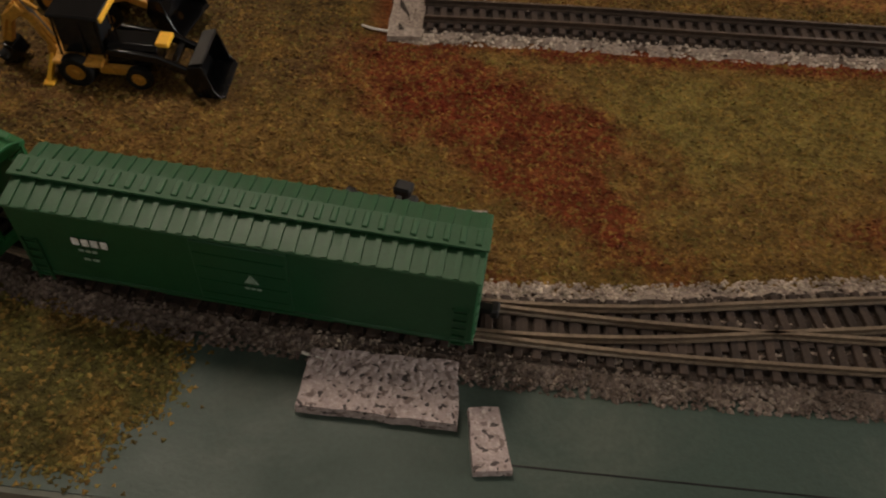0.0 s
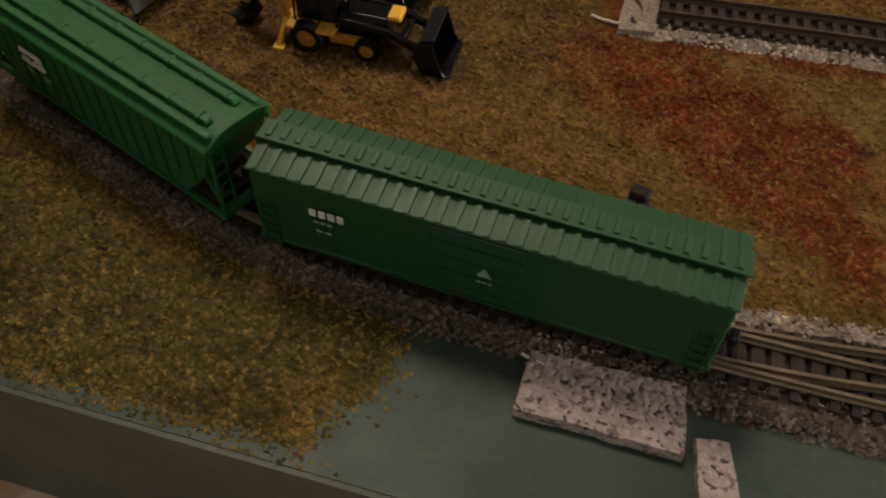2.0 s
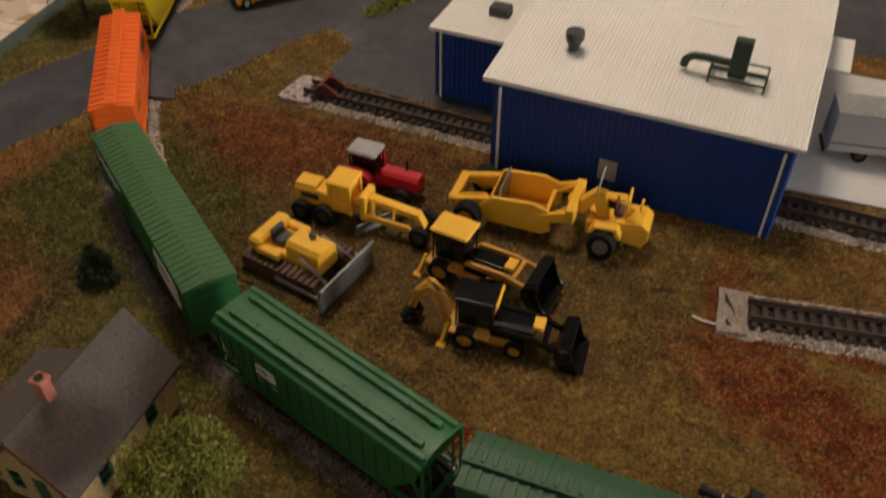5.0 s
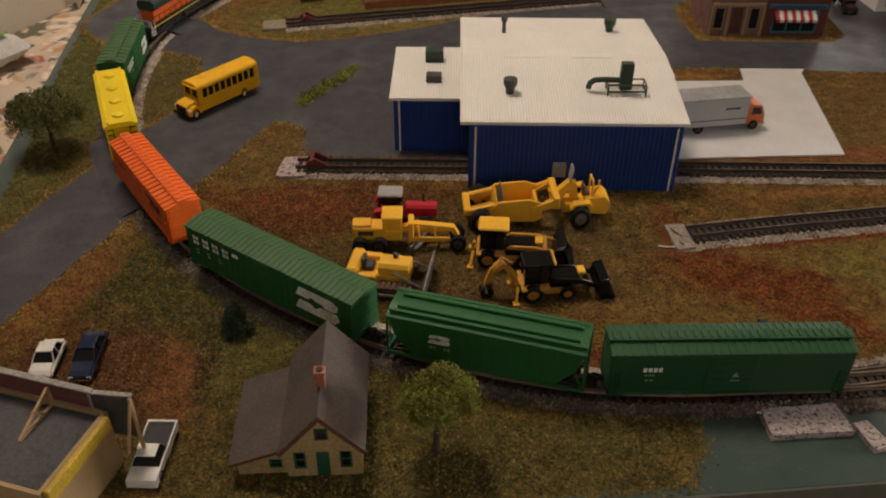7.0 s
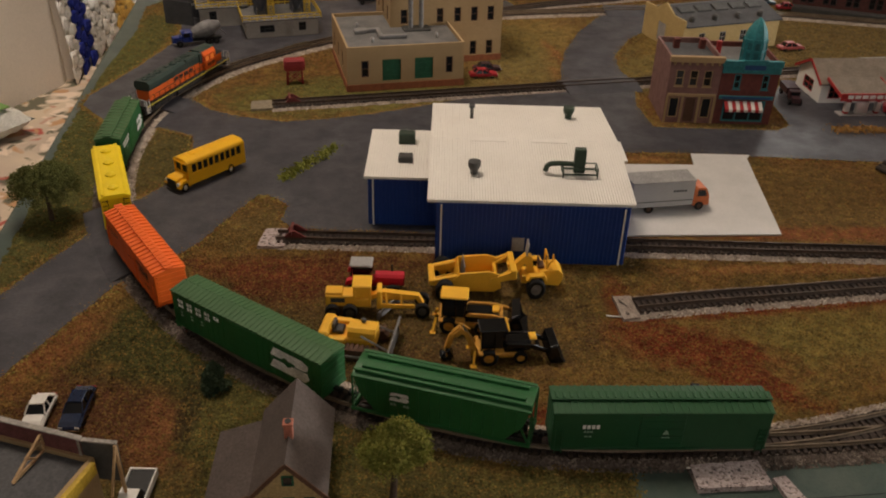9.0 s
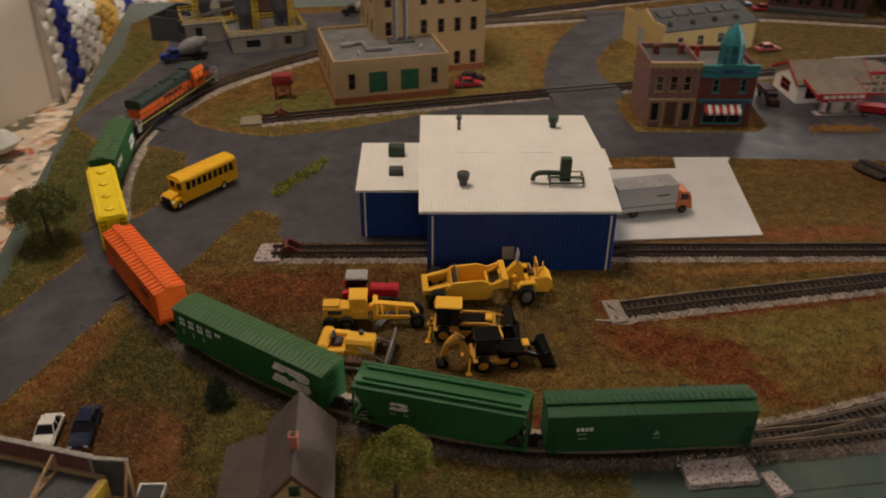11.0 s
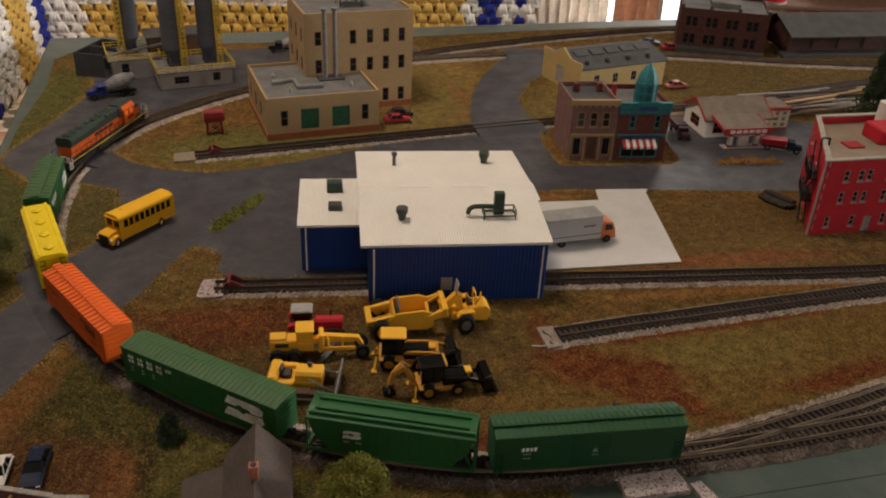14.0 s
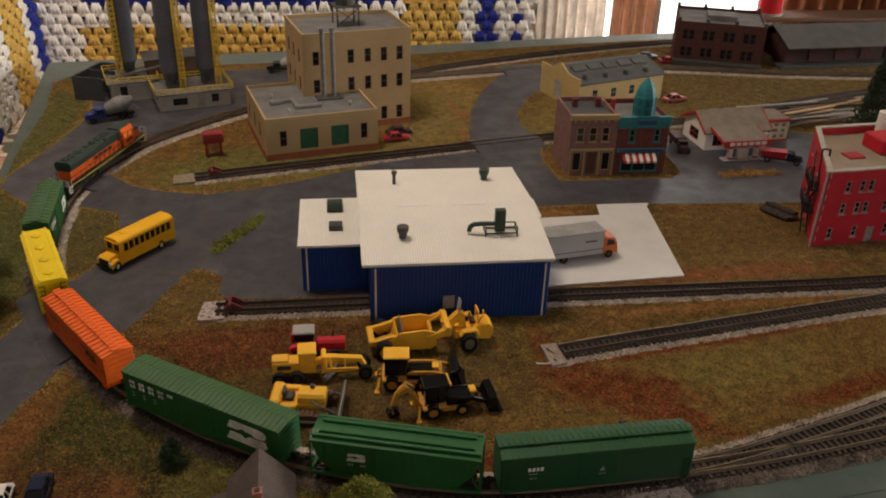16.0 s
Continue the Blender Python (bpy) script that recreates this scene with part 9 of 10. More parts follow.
# ---- road vehicles ----
def car(x, y, rz, label, paint, L=0.40, W=0.165, H=0.13, roof=None, group="parked cars"):
    """A small saloon: body with wheel arches, glazed cabin, lamps, wheels."""
    t = thing("car", x, y, rz, label, "car", group)
    b = B()
    pts = [(-L / 2, 0.032), (-L / 2 - 0.004, 0.055), (-L / 2 + 0.012, 0.078), (-L * 0.30, 0.088), (L * 0.16, 0.088), (L * 0.40, 0.078), (L / 2 - 0.008, 0.064), (L / 2 + 0.004, 0.05), (L / 2, 0.03)]
    side(b, pts, -W / 2, W / 2)
    bmesh.ops.bevel(b, geom=[e for e in b.edges if abs(e.verts[0].co.y - e.verts[1].co.y) < 1e-6], offset=0.014, segments=2, affect="EDGES")
    part("body", b, paint, t)
    b = B()
    side(b, [(-L * 0.36, 0.08), (-L * 0.24, H - 0.004), (-L * 0.16, H + 0.004), (L * 0.02, H + 0.004), (L * 0.08, H - 0.004), (L * 0.24, 0.08)], -W * 0.44, W * 0.44)
    for v in b.verts:
        if v.co.z > 0.1:
            v.co.y *= 0.78
    part("cabin", b, M_glass, t, "dark glazed cabin")
    b = box(B(), -L * 0.23, L * 0.07, -W * 0.345, W * 0.345, H + 0.001, H + 0.011, 0.004)
    part("roof", b, roof or paint, t)
    for sg in (-1, 1):
        b = B()
        for xa, xb in ((-L * 0.34, -L * 0.22), (-L * 0.06, -L * 0.06), (L * 0.22, L * 0.07)):
            bar(b, (xa, sg * W * 0.445, 0.082), (xb, sg * W * 0.35, H + 0.003), 0.008, 0.012)
        part("window_frame", b, roof or paint, t)
    for sg in (-1, 1):
        b = box(B(), L / 2 - 0.006, L / 2 + 0.002, sg * W * 0.36 - 0.014, sg * W * 0.36 + 0.014, 0.045, 0.06)
        part("headlight", b, M_whitepaint, t)
        b = box(B(), -L / 2 - 0.002, -L / 2 + 0.008, sg * W * 0.36 - 0.014, sg * W * 0.36 + 0.014, 0.055, 0.07)
        part("tail_light", b, M_redtrim, t)
        for xx in (-L * 0.30, L * 0.30):
            wheel(t, (xx, sg * (W / 2 - 0.012), 0.034), 0.03, 0.022, M_rubber, M_chrome)
    part("bumper", box(B(), L / 2 - 0.004, L / 2 + 0.008, -W * 0.46, W * 0.46, 0.03, 0.042), M_chrome, t)
    t.matrix_basis = t.matrix_basis @ Matrix.Translation((0, 0, 0.006 * U))
    return t


M_navy = mat("dark_blue_car_paint", (0.015, 0.025, 0.06), size=0.2, rough=0.2, bump=0.0, spec=0.6)
M_red = mat("red_car_paint", (0.36, 0.016, 0.025), size=0.2, rough=0.5, bump=0.0)
M_pink = mat("faded_red_car_paint", (0.45, 0.1, 0.1), size=0.2, rough=0.35, bump=0.0)
M_maroon = mat("dark_maroon_paint", (0.04, 0.012, 0.016), size=0.2, rough=0.6, bump=0.0)
M_dullblue = mat("dull_blue_paint", (0.06, 0.11, 0.16), size=0.2, rough=0.4, bump=0.0)
car(-2.936, -2.31, 274, "white saloon car parked on brown dirt", M_whitepaint, L=0.36)
car(-2.665, -2.266, 274, "dark blue estate car parked on brown dirt", M_navy, L=0.46)
car(0.62, 5.16, 8, "red saloon car beside the tan factory", M_red, L=0.42)
car(0.68, 5.42, 8, "dark maroon car beside the tan factory", M_maroon, L=0.42)
car(5.8, 6.85, 10, "faded red saloon car behind the shops", M_pink, L=0.44)
car(6.2, 9.6, -10, "dull blue car near the warehouse", M_dullblue, L=0.44)
car(6.55, 9.25, 0, "red car near the warehouse", M_red, L=0.42)


def pickup(x, y, rz, label, paint, bed):
    t = thing("pickup_truck", x, y, rz, label, "pickup truck", "parked cars")
    L, W = 0.48, 0.18
    b = B()
    side(b, [(0.0, 0.035), (0.0, 0.09), (0.10, 0.092), (L / 2 - 0.01, 0.085), (L / 2, 0.06), (L / 2, 0.03)], -W / 2, W / 2)
    part("body", b, paint, t)
    b = B()
    prism(b, [(-0.02, -W * 0.46), (0.13, -W * 0.46), (0.13, W * 0.46), (-0.02, W * 0.46)], 0.09, 0.15, 0.72)
    part("cab", b, M_glass, t)
    part("roof", box(B(), 0.005, 0.105, -W * 0.33, W * 0.33, 0.149, 0.156, 0.003), paint, t)
    b = B()
    for sg in (-1, 1):
        box(b, -L / 2, 0.0, sg * W / 2 - 0.005, sg * W / 2 + 0.005, 0.035, 0.095, 0.002)
    box(b, -L / 2, -L / 2 + 0.014, -W / 2, W / 2, 0.035, 0.093)
    part("bed_side", b, paint, t)
    part("bed", box(B(), -L / 2 + 0.014, -0.002, -W / 2 + 0.008, W / 2 - 0.005, 0.035, 0.082), bed, t, "black load bed")
    for sg in (-1, 1):
        for xx in (-0.15, 0.15):
            wheel(t, (xx, sg * (W / 2 - 0.01), 0.036), 0.034, 0.026, M_rubber, M_chrome)
    t.matrix_basis = t.matrix_basis @ Matrix.Translation((0, 0, 0.006 * U))
    return t


pickup(-1.965, -3.13, 270, "white pickup with a black bed on brown dirt", M_whitepaint, M_black)


def school_bus(x, y, rz):
    t = thing("school_bus", x, y, rz, "yellow school bus with dark windows", "bus")
    L, W, H = 1.0, 0.22, 0.28
    xs = [-0.44 + 0.082 * i for i in range(10)]
    holes = [(q + 0.5 - 0.0, q + 0.066 + 0.5, 0.158, 0.238) for q in xs]
    b = B()
    x0, x1 = -0.5, 0.34
    c = [(x0, -W / 2), (x1, -W / 2), (x1, W / 2), (x0, W / 2)]
    hs = [(h[0], h[1], h[2], h[3]) for h in holes if h[1] < 0.82]
    wall(b, c[0], c[1], 0.055, H - 0.03, 0.012, hs)
    wall(b, c[1], c[2], 0.055, H - 0.03, 0.012, [(0.015, 0.102, 0.165, 0.24), (0.118, 0.205, 0.165, 0.24)])
    wall(b, c[2], c[3], 0.055, H - 0.03, 0.012, hs)
    wall(b, c[3], c[0], 0.055, H - 0.03, 0.012, [(0.03, 0.19, 0.165, 0.235)])
    box(b, x0, x1, -W / 2 - 0.003, W / 2 + 0.003, 0.145, 0.153)
    part("body", b, M_busyellow, t)
    b = B()
    profile(b, [(-W / 2 - 0.004, H - 0.032), (W / 2 + 0.004, H - 0.032), (W / 2 - 0.01, H - 0.008), (W / 4, H + 0.008), (-W / 4, H + 0.008), (-W / 2 + 0.01, H - 0.008)], x0 - 0.004, x1 + 0.006)
    part("roof", b, M_busyellow, t)
    b = box(B(), x0 + 0.012, x1 - 0.012, -W / 2 + 0.012, W / 2 - 0.012, 0.06, H - 0.035)
    part("interior", b, M_black, t, "dark windows")
    b = B()
    side(b, [(x1, 0.06), (x1, 0.155), (0.46, 0.14), (0.49, 0.12), (0.49, 0.06)], -0.075, 0.075)
    part("hood", b, M_busyellow, t)
    for sg in (-1, 1):
        b = side(B(), [(0.33, 0.05), (0.345, 0.10), (0.38, 0.118), (0.43, 0.118), (0.475, 0.095), (0.495, 0.055), (0.46, 0.055), (0.44, 0.088), (0.40, 0.100), (0.365, 0.088), (0.35, 0.05)], sg * 0.097 - 0.024, sg * 0.097 + 0.024)
        part("fender", b, M_busyellow, t)
    part("sun_visor", box(B(), x1 - 0.004, x1 + 0.018, -W / 2 + 0.01, W / 2 - 0.01, H - 0.034, H - 0.022, 0.003), M_busyellow, t)
    part("roof_hatch", box(B(), 0.14, 0.20, -0.03, 0.03, H + 0.004, H + 0.014, 0.003), M_busyellow, t)
    b = box(B(), 0.488, 0.5, -0.065, 0.065, 0.06, 0.125)
    box(b, 0.485, 0.51, -0.11, 0.11, 0.045, 0.062)
    part("grille", b, M_black, t)
    for sg in (-1, 1):
        part("headlight", rod(B(), (0.47, sg * 0.09, 0.095), (0.495, sg * 0.09, 0.095), 0.016, 10), M_whitepaint, t)
        for xx in (-0.27, 0.40):
            wheel(t, (xx, sg * (W / 2 - 0.016), 0.05), 0.046, 0.034, M_rubber, M_whitepaint)
    return t


M_busyellow = mat("school_bus_yellow", (0.86, 0.46, 0.012), (0.81, 0.42, 0.010), size=0.3, rough=0.4, bump=0.03, grain=0.05)
bus = soften(school_bus(-2.66, 1.66, 232), 0.010, ("roof", "hood"))
bus.matrix_basis = bus.matrix_basis @ Matrix.Diagonal((0.95, 1.12, 1.28, 1.0))


def box_truck(x, y, rz):
    t = thing("box_truck", x, y, rz, "grey box truck with an orange cab on the white pad", "truck")
    b = box(B(), -0.48, 0.28, -0.14, 0.14, 0.09, 0.40, 0.006)
    part("box", b, M_boxgrey, t, "grey cargo box")
    part("box_roof", box(B(), -0.485, 0.285, -0.145, 0.145, 0.40, 0.412, 0.003), M_roofgrey, t)
    b = B()
    for sg in (-1, 1):
        for i in range(5):
            box(b, 0.02 + 0.034 * i, 0.045 + 0.034 * i, sg * 0.1415 - 0.0015, sg * 0.1415 + 0.0015, 0.27, 0.295)
        box(b, -0.48, 0.28, sg * 0.141 - 0.0015, sg * 0.141 + 0.0015, 0.155, 0.165)
    part("lettering", b, M_dkgrey, t)
    b = B()
    side(b, [(0.30, 0.06), (0.30, 0.26), (0.34, 0.29), (0.44, 0.28), (0.49, 0.17), (0.50, 0.06)], -0.115, 0.115)
    part("cab", b, M_cab, t, "orange cab")
    b = B()
    side(b, [(0.447, 0.268), (0.488, 0.185), (0.492, 0.186), (0.452, 0.270)], -0.1, 0.1)
    for sg in (-1, 1):
        side(b, [(0.34, 0.18), (0.46, 0.18), (0.43, 0.255), (0.34, 0.265)], sg * 0.116 - 0.001, sg * 0.116 + 0.001)
    part("cab_glass", b, M_glass, t)
    part("chassis", box(B(), -0.46, 0.44, -0.06, 0.06, 0.055, 0.088), M_black, t)
    part("bumper", box(B(), 0.495, 0.51, -0.11, 0.11, 0.05, 0.08, 0.003), M_steel, t)
    for sg in (-1, 1):
        for xx in (-0.24, 0.38):
            wheel(t, (xx, sg * 0.105, 0.055), 0.055, 0.04, M_rubber, M_brown)
    part("tail_frame", bar(B(), (-0.49, -0.1, 0.06), (-0.49, 0.1, 0.06), 0.02, 0.02), M_black, t)
    t.matrix_basis = t.matrix_basis @ Matrix.Translation((0, 0, 0.03 * U))
    return t


M_boxgrey = mat("pale_grey_box", (0.42, 0.41, 0.40), (0.38, 0.37, 0.36), size=0.3, rough=0.5, bump=0.03, grain=0.05)
M_roofgrey = mat("grey_box_roof", (0.3, 0.29, 0.28), size=0.3, rough=0.6)
M_cab = mat("orange_cab_paint", (0.6, 0.15, 0.04), size=0.2, rough=0.4, bump=0.0)
resized(box_truck(2.50, 1.20, 11), 0.94)


def mixer_truck(x, y, rz, label, paint, drum):
    t = thing("cement_truck", x, y, rz, label, "cement truck", "cement trucks")
    b = B()
    box(b, 0.10, 0.24, -0.085, 0.085, 0.06, 0.20, 0.01)
    side(b, [(0.24, 0.06), (0.24, 0.135), (0.36, 0.125), (0.37, 0.06)], -0.06, 0.06)
    part("cab", b, paint, t)
    b = B()
    for sg in (-1, 1):
        box(b, 0.13, 0.22, sg * 0.086 - 0.001, sg * 0.086 + 0.001, 0.13, 0.185)
    box(b, 0.2405, 0.2425, -0.07, 0.07, 0.14, 0.185)
    part("cab_glass", b, M_glass, t)
    b = B()
    rod(b, (0.08, 0, 0.15), (-0.06, 0, 0.19), 0.07, 16, 0.11)
    rod(b, (-0.06, 0, 0.19), (-0.16, 0, 0.22), 0.11, 16, 0.11)
    rod(b, (-0.16, 0, 0.22), (-0.30, 0, 0.26), 0.11, 16, 0.045)
    part("drum", b, drum, t, "grey mixing drum")
    part("chassis", box(B(), -0.30, 0.36, -0.045, 0.045, 0.055, 0.085), M_black, t)
    part("chute", bar(B(), (-0.28, 0, 0.2), (-0.37, 0, 0.1), 0.05, 0.012), drum, t)
    for sg in (-1, 1):
        for xx in (-0.22, -0.11, 0.28):
            wheel(t, (xx, sg * 0.075, 0.045), 0.042, 0.035, M_rubber, M_dkgrey)
    t.matrix_basis = t.matrix_basis @ Matrix.Translation((0, 0, 0.018 * U))
    return t


M_drum = mat("dull_grey_drum", (0.21, 0.205, 0.205), (0.15, 0.147, 0.15), size=0.08, rough=0.5)
M_bluepaint = mat("blue_truck_paint", (0.02, 0.04, 0.22), size=0.2, rough=0.3, bump=0.0)
resized(mixer_truck(-3.92, 6.30, 205, "blue cement truck with a grey drum by the plant", M_bluepaint, M_drum), 1.15)
mixer_truck(-1.25, 8.85, 186, "black cement truck with a pale drum behind the factory", M_black, M_grey)


def dump_truck(x, y, rz, label, bed, cabm):
    t = thing("dump_truck", x, y, rz, label, "truck")
    b = B()
    side(b, [(-0.28, 0.09), (0.07, 0.09), (0.08, 0.19), (-0.30, 0.17)], -0.09, 0.09)
    part("bed", b, bed, t)
    b = B()
    box(b, 0.09, 0.2, -0.075, 0.075, 0.05, 0.18, 0.01)
    side(b, [(0.2, 0.05), (0.2, 0.12), (0.31, 0.11), (0.32, 0.05)], -0.055, 0.055)
    part("cab", b, cabm, t)
    part("windscreen", box(B(), 0.2005, 0.203, -0.06, 0.06, 0.125, 0.165), M_glass, t)
    part("chassis", box(B(), -0.27, 0.3, -0.04, 0.04, 0.05, 0.09), M_black, t)
    for sg in (-1, 1):
        for xx in (-0.18, 0.24):
            wheel(t, (xx, sg * 0.075, 0.045), 0.045, 0.035, M_rubber, M_chrome)
    t.matrix_basis = t.matrix_basis @ Matrix.Translation((0, 0, 0.014 * U))
    return t


dump_truck(6.40, 3.96, -25, "truck with a red bed and dark cab at the filling station", M_red, M_navy)
dump_truck(5.04, 4.62, -93, "dark maroon truck parked by the brick shop", M_maroon, M_maroon)


# ---- loose things along the tracks ----
def bumper_stop(x, y, rz, z=0.03):
    t = thing("track_bumper", x, y, rz, "dark red track bumper at the end of a siding", "track bumper", "track bumpers", z=z)
    b = B()
    for sg in (-1, 1):
        side(b, [(-0.14, 0.05), (0.08, 0.05), (0.02, 0.12), (-0.03, 0.12)], sg * GAUGE - 0.012, sg * GAUGE + 0.012)
    part("frame", b, M_bumper, t)
    b = box(B(), 0.0, 0.03, -0.11, 0.11, 0.08, 0.125, 0.005)
    part("beam", b, M_bumper, t)


M_sandslab = mat("sandy_slab", (0.27, 0.22, 0.155), (0.2, 0.165, 0.115), size=0.04, fine=0.014, rough=0.9, bump=0.6)
M_bumper = mat("rusty_red_bumper", (0.16, 0.03, 0.028), (0.12, 0.025, 0.022), size=0.05, rough=0.7)
bumper_stop(-1.45, 0.335, 180)
bumper_stop(-2.05, 3.86, 194)


def end_board(pts, nm, label, m_=None):
    b = B()
    prism(b, ragged(pts, 0.06, 0.004, 4), 0.006, 0.038)
    bmesh.ops.triangulate(b, faces=[f for f in b.faces if len(f.verts) > 4])
    tagged(part(nm, b, m_ or M_granite), label, "stone slab")


end_board([(-1.79, 0.14), (-1.52, 0.16), (-1.5, 0.50), (-1.76, 0.50)], "stone_slab", "grey stone slab under the end of the siding")
end_board([(-2.56, 3.62), (-2.25, 3.68), (-2.3, 3.98), (-2.6, 3.90)], "stone_slab", "sandy stone slab under the end of the upper siding", M_sandslab)
end_board([(1.70, -0.92), (1.86, -0.88), (1.82, -0.55), (1.66, -0.57)], "stone_slab", "brown-grey gravel slab at the end of the dead-end track", M_shoulder)


def switch_machine(x, y, rz):
    t = thing("switch_machine", x, y, rz, "small black switch machine on a stone slab", "switch machine", z=0.045)
    b = B()
    box(b, -0.14, 0.10, -0.045, 0.045, 0.0, 0.05, 0.008)
    box(b, -0.06, 0.03, -0.06, 0.06, 0.03, 0.085, 0.01)
    part("base", b, M_black, t)
    b = B()
    rod(b, (-0.15, 0, 0.045), (-0.23, 0, 0.05), 0.022, 10)
    rod(b, (-0.22, 0, 0.05), (-0.25, 0, 0.05), 0.03, 10)
    part("motor", b, M_black, t)
    b = B()
    rod(b, (-0.01, 0, 0.08), (-0.01, 0, 0.15), 0.012, 8)
    box(b, -0.05, 0.02, -0.03, 0.03, 0.145, 0.185, 0.008)
    part("lantern", b, M_black, t)
    b = B()
    bar(b, (0.08, -0.03, 0.02), (0.12, -0.26, -0.01), 0.014, 0.008)
    part("throw_rod", b, M_steel, t)
    b = B()
    rod(b, (0.10, 0.0, 0.02), (0.16, 0.02, 0.06), 0.016, 8)
    part("lever", b, M_black, t)


switch_machine(2.06, -2.02, -6)


def wire(name, pts, r, label, m_):
    b = tube(B(), pts, r, 6)
    tagged(part(name, b, m_), label, "wire")


wire("loose_wire", [(1.56, -0.84, 0.014), (1.62, -0.86, 0.02), (1.69, -0.86, 0.02), (1.71, -0.80, 0.025)], 0.007, "bent white wire by the dead-end track", M_whitepaint)
wire("loose_wire", [(1.66, -0.62, 0.012), (1.66, -0.54, 0.03)], 0.006, "short dark wire by the dead-end track", M_black)
wire("rail_pin", [(1.85, -2.70, 0.04), (1.93, -2.715, 0.044)], 0.006, "small white pin by the front track", M_whitepaint)


def tie_plate(x, y, rz):
    b = box(B(), -0.04, 0.04, -0.16, 0.16, 0.03, 0.05, 0.004, Matrix.Translation((x, y, 0)) @ Matrix.Rotation(radians(rz), 4, "Z"))
    tagged(part("switch_tie", b, M_tie), "long brown switch tie reaching the machine", "tie")


tie_plate(2.18, -2.26, 8)


def seam(a, b_):
    b = bar(B(), (*a, 0.0005), (*b_, 0.0005), 0.006, 0.003)
    tagged(part("trim_seam", b, M_black), "thin dark seam in the green table top", "seam", kind="structure")


seam((2.62, -2.93), (6.0, -2.52))


def crates():
    t = thing("log_pile", 5.58, 2.2, -60, "pile of weathered grey logs beside the red building", "log pile")
    r = random.Random(3)
    for i in range(7):
        y = -0.14 + 0.045 * i
        z = 0.045 if i < 5 else 0.085
        b = rod(B(), (-0.2 + r.uniform(-0.06, 0.04), y - (0.1 if i > 4 else 0), z), (0.16 + r.uniform(-0.05, 0.06), y + r.uniform(-0.02, 0.02) - (0.1 if i > 4 else 0), z), 0.03, 8)
        part("log", b, M_log, t)


M_log = mat("weathered_log", (0.06, 0.045, 0.037), (0.035, 0.027, 0.023), size=0.06, rough=0.9, bump=0.4)
crates()


def lumber():
    r = random.Random(5)
    t = thing("lumber_pile", 7.6, 5.9, 16, "loose pile of long boards and rails", "lumber pile")
    for i in range(34):
        a, ln, w = r.uniform(-9, 9), r.uniform(0.5, 1.1), r.uniform(0.014, 0.034)
        tilt = Matrix.Rotation(radians(r.uniform(-2.5, 2.5)), 4, "Y")
        b = box(B(), -ln, ln, -w, w, 0.0, 0.02, 0, Matrix.Translation((r.uniform(-0.5, 0.6), r.uniform(-0.5, 0.45), 0.04 + 0.016 * (i // 4))) @ Matrix.Rotation(radians(a), 4, "Z") @ tilt)
        part("board", b, (M_log, M_tanwood, M_log, M_weathered, M_brown)[i % 5], t)


lumber()


# ---- weeds, trees ----
def leafy(pts, r, size, seed):
    """Small leaf flecks, each a bent pair of triangles, in one mesh."""
    rs = np.random.RandomState(seed)
    n = len(pts)
    a = rs.normal(size=(n, 3))
    a /= np.linalg.norm(a, axis=1)[:, None]
    c = np.cross(a, rs.normal(size=(n, 3)))
    c /= np.linalg.norm(c, axis=1)[:, None]
    s = rs.uniform(size * 0.6, size * 1.3, n)[:, None]
    nn = np.cross(a, c)
    v = np.stack([pts - a * s, pts + c * s * 0.6 + nn * s * 0.3, pts + a * s, pts - c * s * 0.6 + nn * s * 0.3], 1)
    f = np.array([(0, 1, 2), (0, 2, 3)])
    return v.reshape(-1, 3), (np.arange(n)[:, None, None] * 4 + f[None]).reshape(-1, 3)


def leaf_mat(name, a, b_, c):
    m, nt, bs = nodes_of(name)
    isl = nt.nodes.new("ShaderNodeNewGeometry").outputs["Random Per Island"]
    co = nt.nodes.new("ShaderNodeTexCoord").outputs["Object"]
    n = noise_node(nt, co, 0.12, 3)
    col = mixc(nt, ramp(nt, n, 0.35, 0.65), a, b_)
    col = mixc(nt, ramp(nt, isl, 0.6, 1.0, 0, 0.8), col, c)
    nt.links.new(col, bs.inputs["Base Color"])
    bs.inputs["Roughness"].default_value = 0.85
    bs.inputs["Specular IOR Level"].default_value = 0.2
    return m


M_leaf = leaf_mat("olive_foam_leaves", (0.14, 0.155, 0.026), (0.20, 0.20, 0.038), (0.30, 0.28, 0.07))
M_leafdark = leaf_mat("dull_green_leaves", (0.085, 0.10, 0.03), (0.12, 0.13, 0.035), (0.2, 0.18, 0.06))
M_cedar = leaf_mat("dark_cedar_leaves", (0.035, 0.055, 0.03), (0.045, 0.07, 0.036), (0.07, 0.085, 0.045))
M_bark = mat("brown_bark", (0.09, 0.06, 0.04), (0.06, 0.04, 0.028), size=0.04, fine=0.01, rough=0.9, bump=0.5)


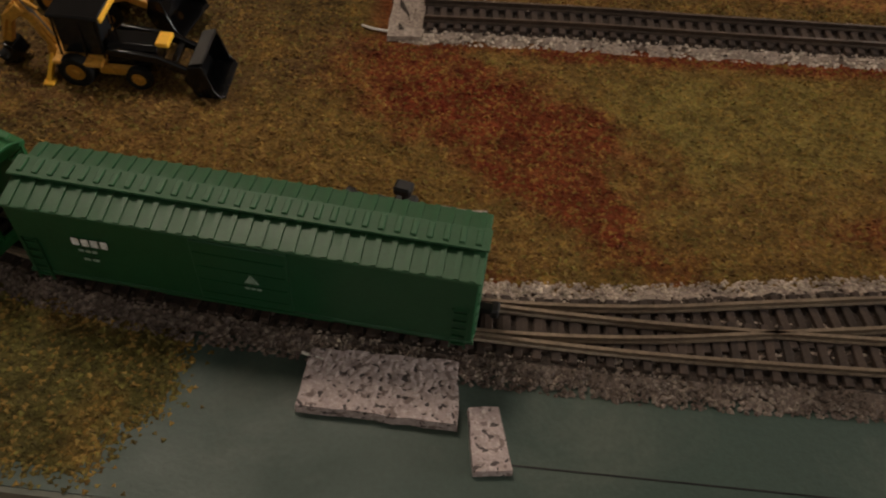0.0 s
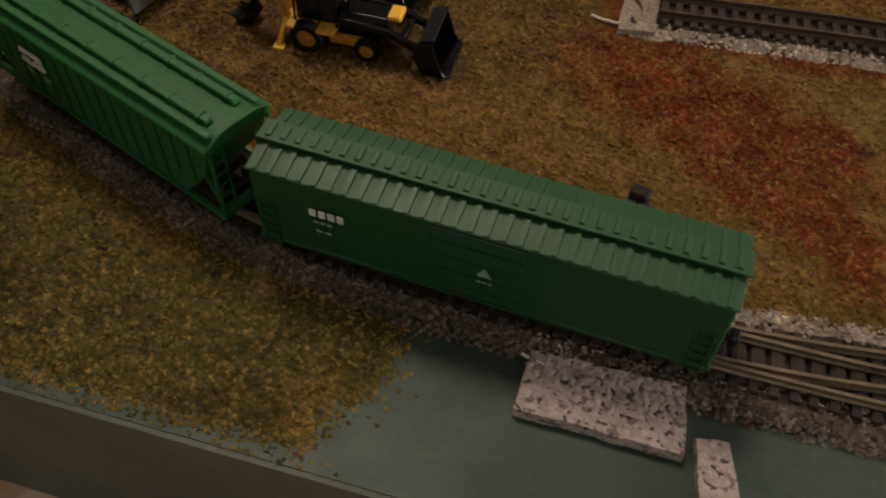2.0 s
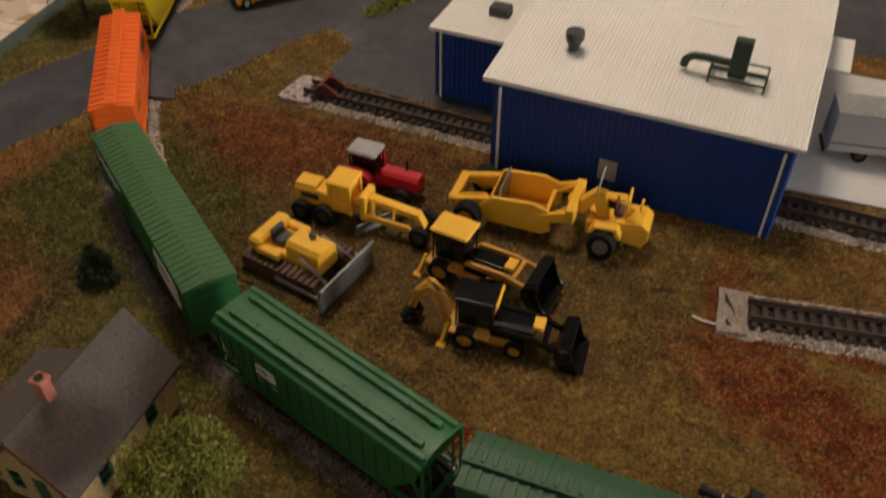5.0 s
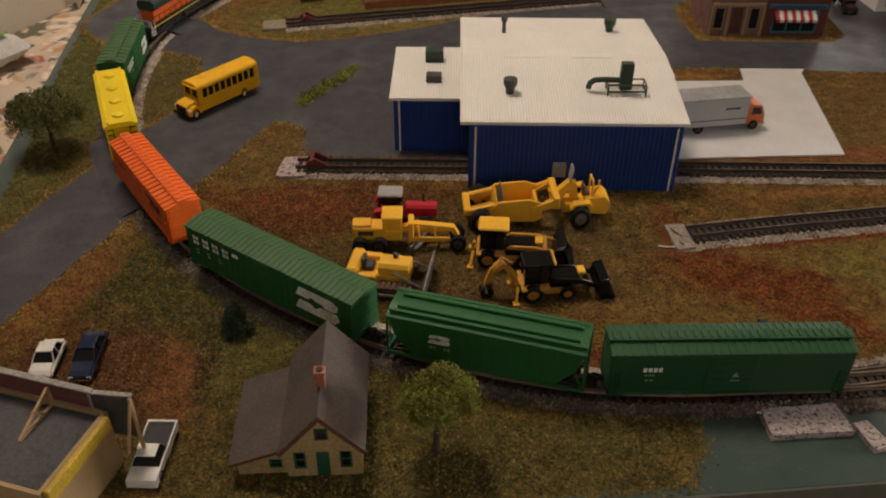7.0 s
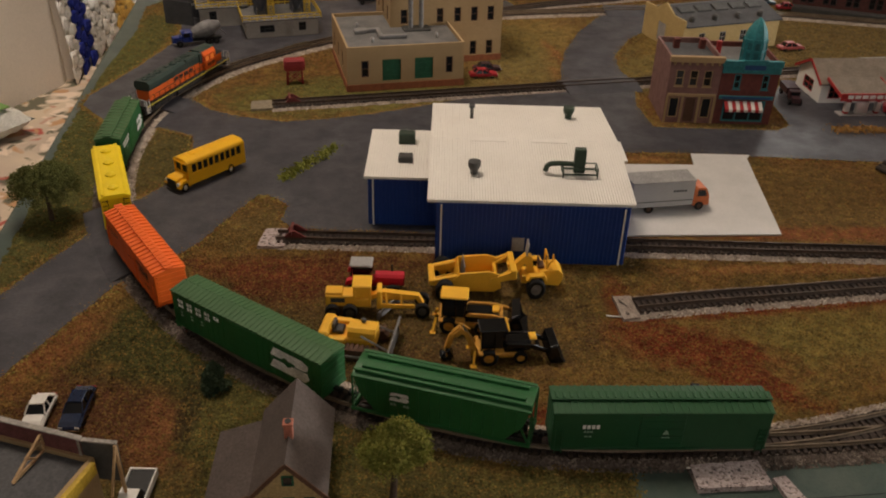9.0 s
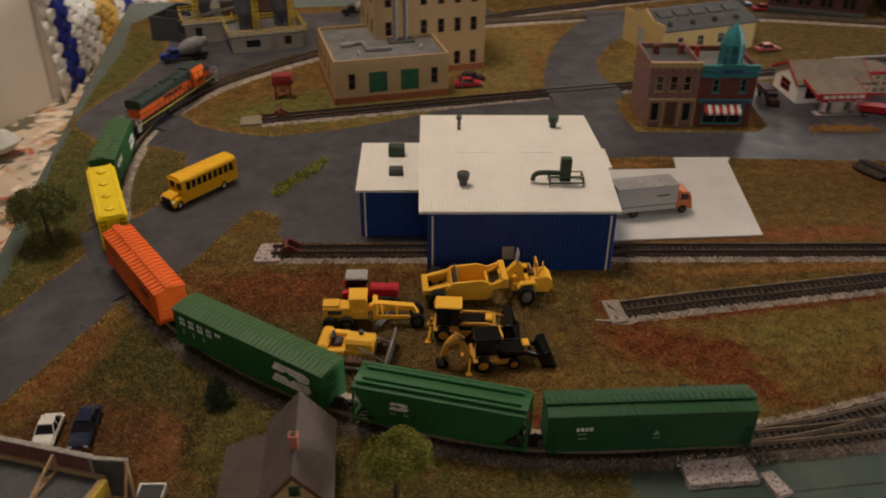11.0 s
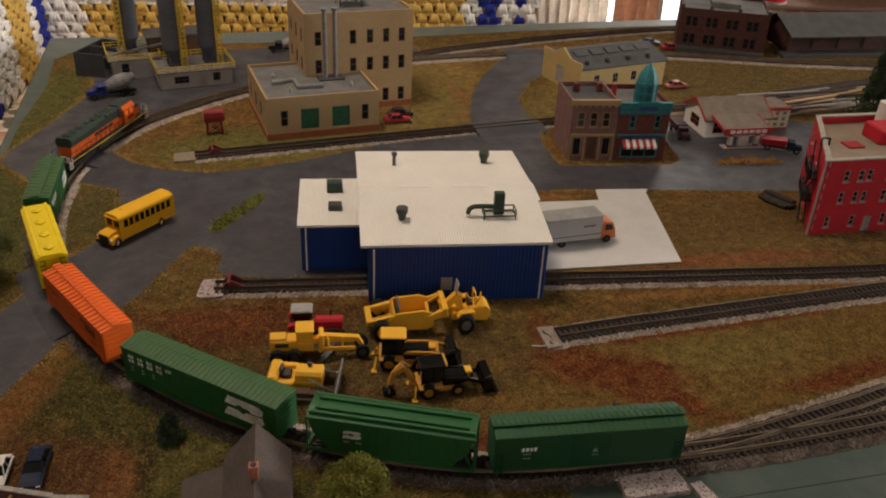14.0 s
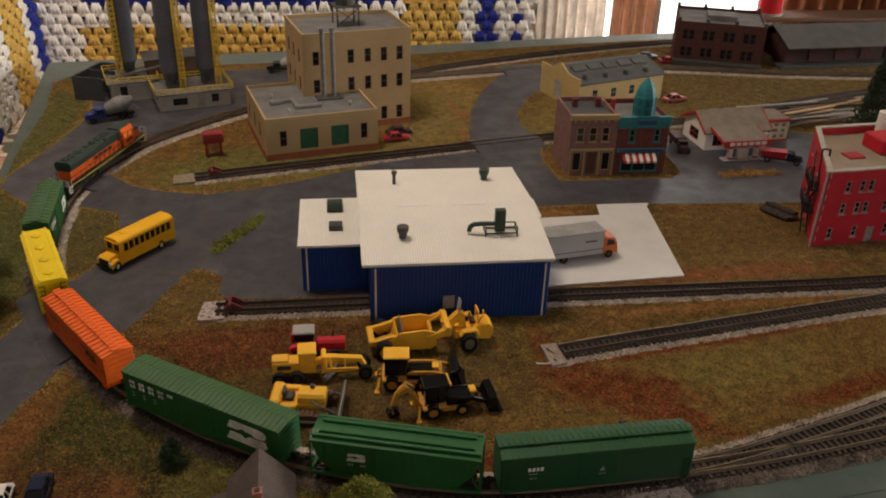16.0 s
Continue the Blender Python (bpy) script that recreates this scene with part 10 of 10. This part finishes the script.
def tree(x, y, label, h, crown_r, crown_h, leaf, seed, n=5200, clumps=26, lean=(0, 0), size=0.014, strands=0):
    """A tapered trunk with limbs and an uneven crown of foam clumps; strands hang from its edge."""
    t = thing("tree", x, y, 0, label, "tree")
    r = random.Random(seed)
    zc = h - crown_h / 2
    b = B()
    top = (lean[0], lean[1], zc)
    mid = (lean[0] * 0.4 + 0.01, lean[1] * 0.4, zc * 0.5)
    rod(b, (0, 0, 0.0), mid, 0.028, 9, 0.02)
    rod(b, mid, top, 0.02, 9, 0.011)
    cl = []
    for i in range(clumps):
        a, e, q = r.uniform(0, 6.28), r.uniform(-0.9, 1.2), r.uniform(0.35, 0.8)
        cl.append((top[0] + crown_r * q * math.cos(a) * math.cos(e), top[1] + crown_r * q * math.sin(a) * math.cos(e), zc + crown_h * 0.5 * q * math.sin(e)))
    for c in cl[:11]:
        k = r.uniform(0.5, 0.9)
        st = (mid[0] + (top[0] - mid[0]) * k, mid[1] + (top[1] - mid[1]) * k, mid[2] + (top[2] - mid[2]) * k)
        rod(b, st, c, 0.009, 6, 0.003)
    part("trunk", b, M_bark, t)
    rs = np.random.RandomState(seed)
    pts = []
    for c in cl:
        k = n // clumps
        d = rs.normal(size=(k, 3))
        d /= np.linalg.norm(d, axis=1)[:, None]
        rad = crown_r * rs.uniform(0.28, 0.45) * rs.uniform(0.55, 1.05, (k, 1))
        pts.append(np.array(c) + d * rad * (1, 1, 0.8))
    for i in range(strands):
        a, q, k = rs.uniform(0, 6.28), rs.uniform(0.45, 1.08) * crown_r, 45
        u = rs.uniform(0, 1, k)
        fall = crown_h * rs.uniform(0.3, 0.72)
        out = q * (1 + 0.12 * np.sqrt(u)) + rs.normal(size=k) * 0.014
        z = zc + crown_h * 0.42 * math.sqrt(max(1 - (q / crown_r / 1.1) ** 2, 0.02)) - u * fall
        pts.append(np.stack([top[0] + out * math.cos(a) + rs.normal(size=k) * 0.013, top[1] + out * math.sin(a) + rs.normal(size=k) * 0.013, np.maximum(z, 0.03)], 1))
    v, f = leafy(np.concatenate(pts), 0, size, seed)
    raw("crown", v, f, leaf, t, label="uneven foam foliage")
    return t


tree(-0.23, -3.02, "small tree with a round yellow-green foam crown", 0.64, 0.25, 0.30, M_leaf, 21, n=20000, clumps=60, size=0.010)
tree(-4.02, 0.60, "drooping olive tree near the table edge", 0.66, 0.29, 0.40, M_leafdark, 22, n=7000, clumps=40, size=0.012, strands=170)


def cedar(x, y, h, rad, label, seed, n=3500, tiers=False):
    t = thing("conifer", x, y, 0, label, "tree")
    b = rod(B(), (0, 0, 0), (0, 0, h * 0.95), 0.02, 8, 0.004)
    rs = np.random.RandomState(seed)
    part("trunk", b, M_bark, t)
    z = rs.uniform(0.06, 1, n)
    prof = (1 - z) ** 0.55 if not tiers else (1 - z) * (0.65 + 0.35 * np.abs(np.sin(z * 18)))
    a = rs.uniform(0, 6.28, n)
    q = prof * rad * rs.uniform(0.45, 1.1, n) * (1 + 0.25 * np.sin(a * 3 + z * 9))
    pts = np.stack([q * np.cos(a), q * np.sin(a), z * h], 1)
    v, f = leafy(pts, 0, 0.016 if not tiers else 0.03, seed)
    raw("crown", v, f, M_cedar, t)
    return t


cedar(-1.70, -1.95, 0.27, 0.105, "small dark green cedar bush by the track", 31)
cedar(8.50, 5.1, 1.40, 0.36, "tall dark spruce behind the red building", 33, 4200, True)


def weeds(name, path, w, n, seed, leaf, label):
    rs = np.random.RandomState(seed)
    p = np.asarray(path, float)
    k = rs.randint(0, len(p) - 1, n)
    t = rs.uniform(0, 1, n)[:, None]
    q = p[k] * (1 - t) + p[k + 1] * t + rs.normal(size=(n, 2)) * w * rs.uniform(0.3, 1.2, (n, 1))
    pts = np.concatenate([q, rs.uniform(0.02, 0.05, (n, 1))], 1)
    v, f = leafy(pts, 0, 0.02, seed)
    o = raw(name, v, f, leaf, kind="stuff", label=label)
    tagged(o, category="weeds")


weeds("weed_patch", [(-1.78, 1.62), (-1.68, 1.85), (-1.58, 2.05), (-1.42, 2.25), (-1.30, 2.55)], 0.05, 1000, 41, leaf_mat("bright_weed_leaves", (0.17, 0.19, 0.03), (0.22, 0.23, 0.045), (0.30, 0.29, 0.08)), "yellow-green weeds growing in the paved yard")
weeds("straw_patch", [(5.3, 3.5), (5.7, 3.52), (6.15, 3.5)], 0.07, 700, 42, leaf_mat("straw_tufts", (0.4, 0.2, 0.06), (0.35, 0.22, 0.07), (0.45, 0.3, 0.1)), "straw-coloured tufts at the street's edge")
for bx_, by_, bh_, br_, sd_ in ((6.62, 3.16, 0.26, 0.17, 51), (6.98, 3.34, 0.20, 0.15, 52)):
    cedar(bx_, by_, bh_, br_, "low dark bush behind the red building", sd_, 1800)
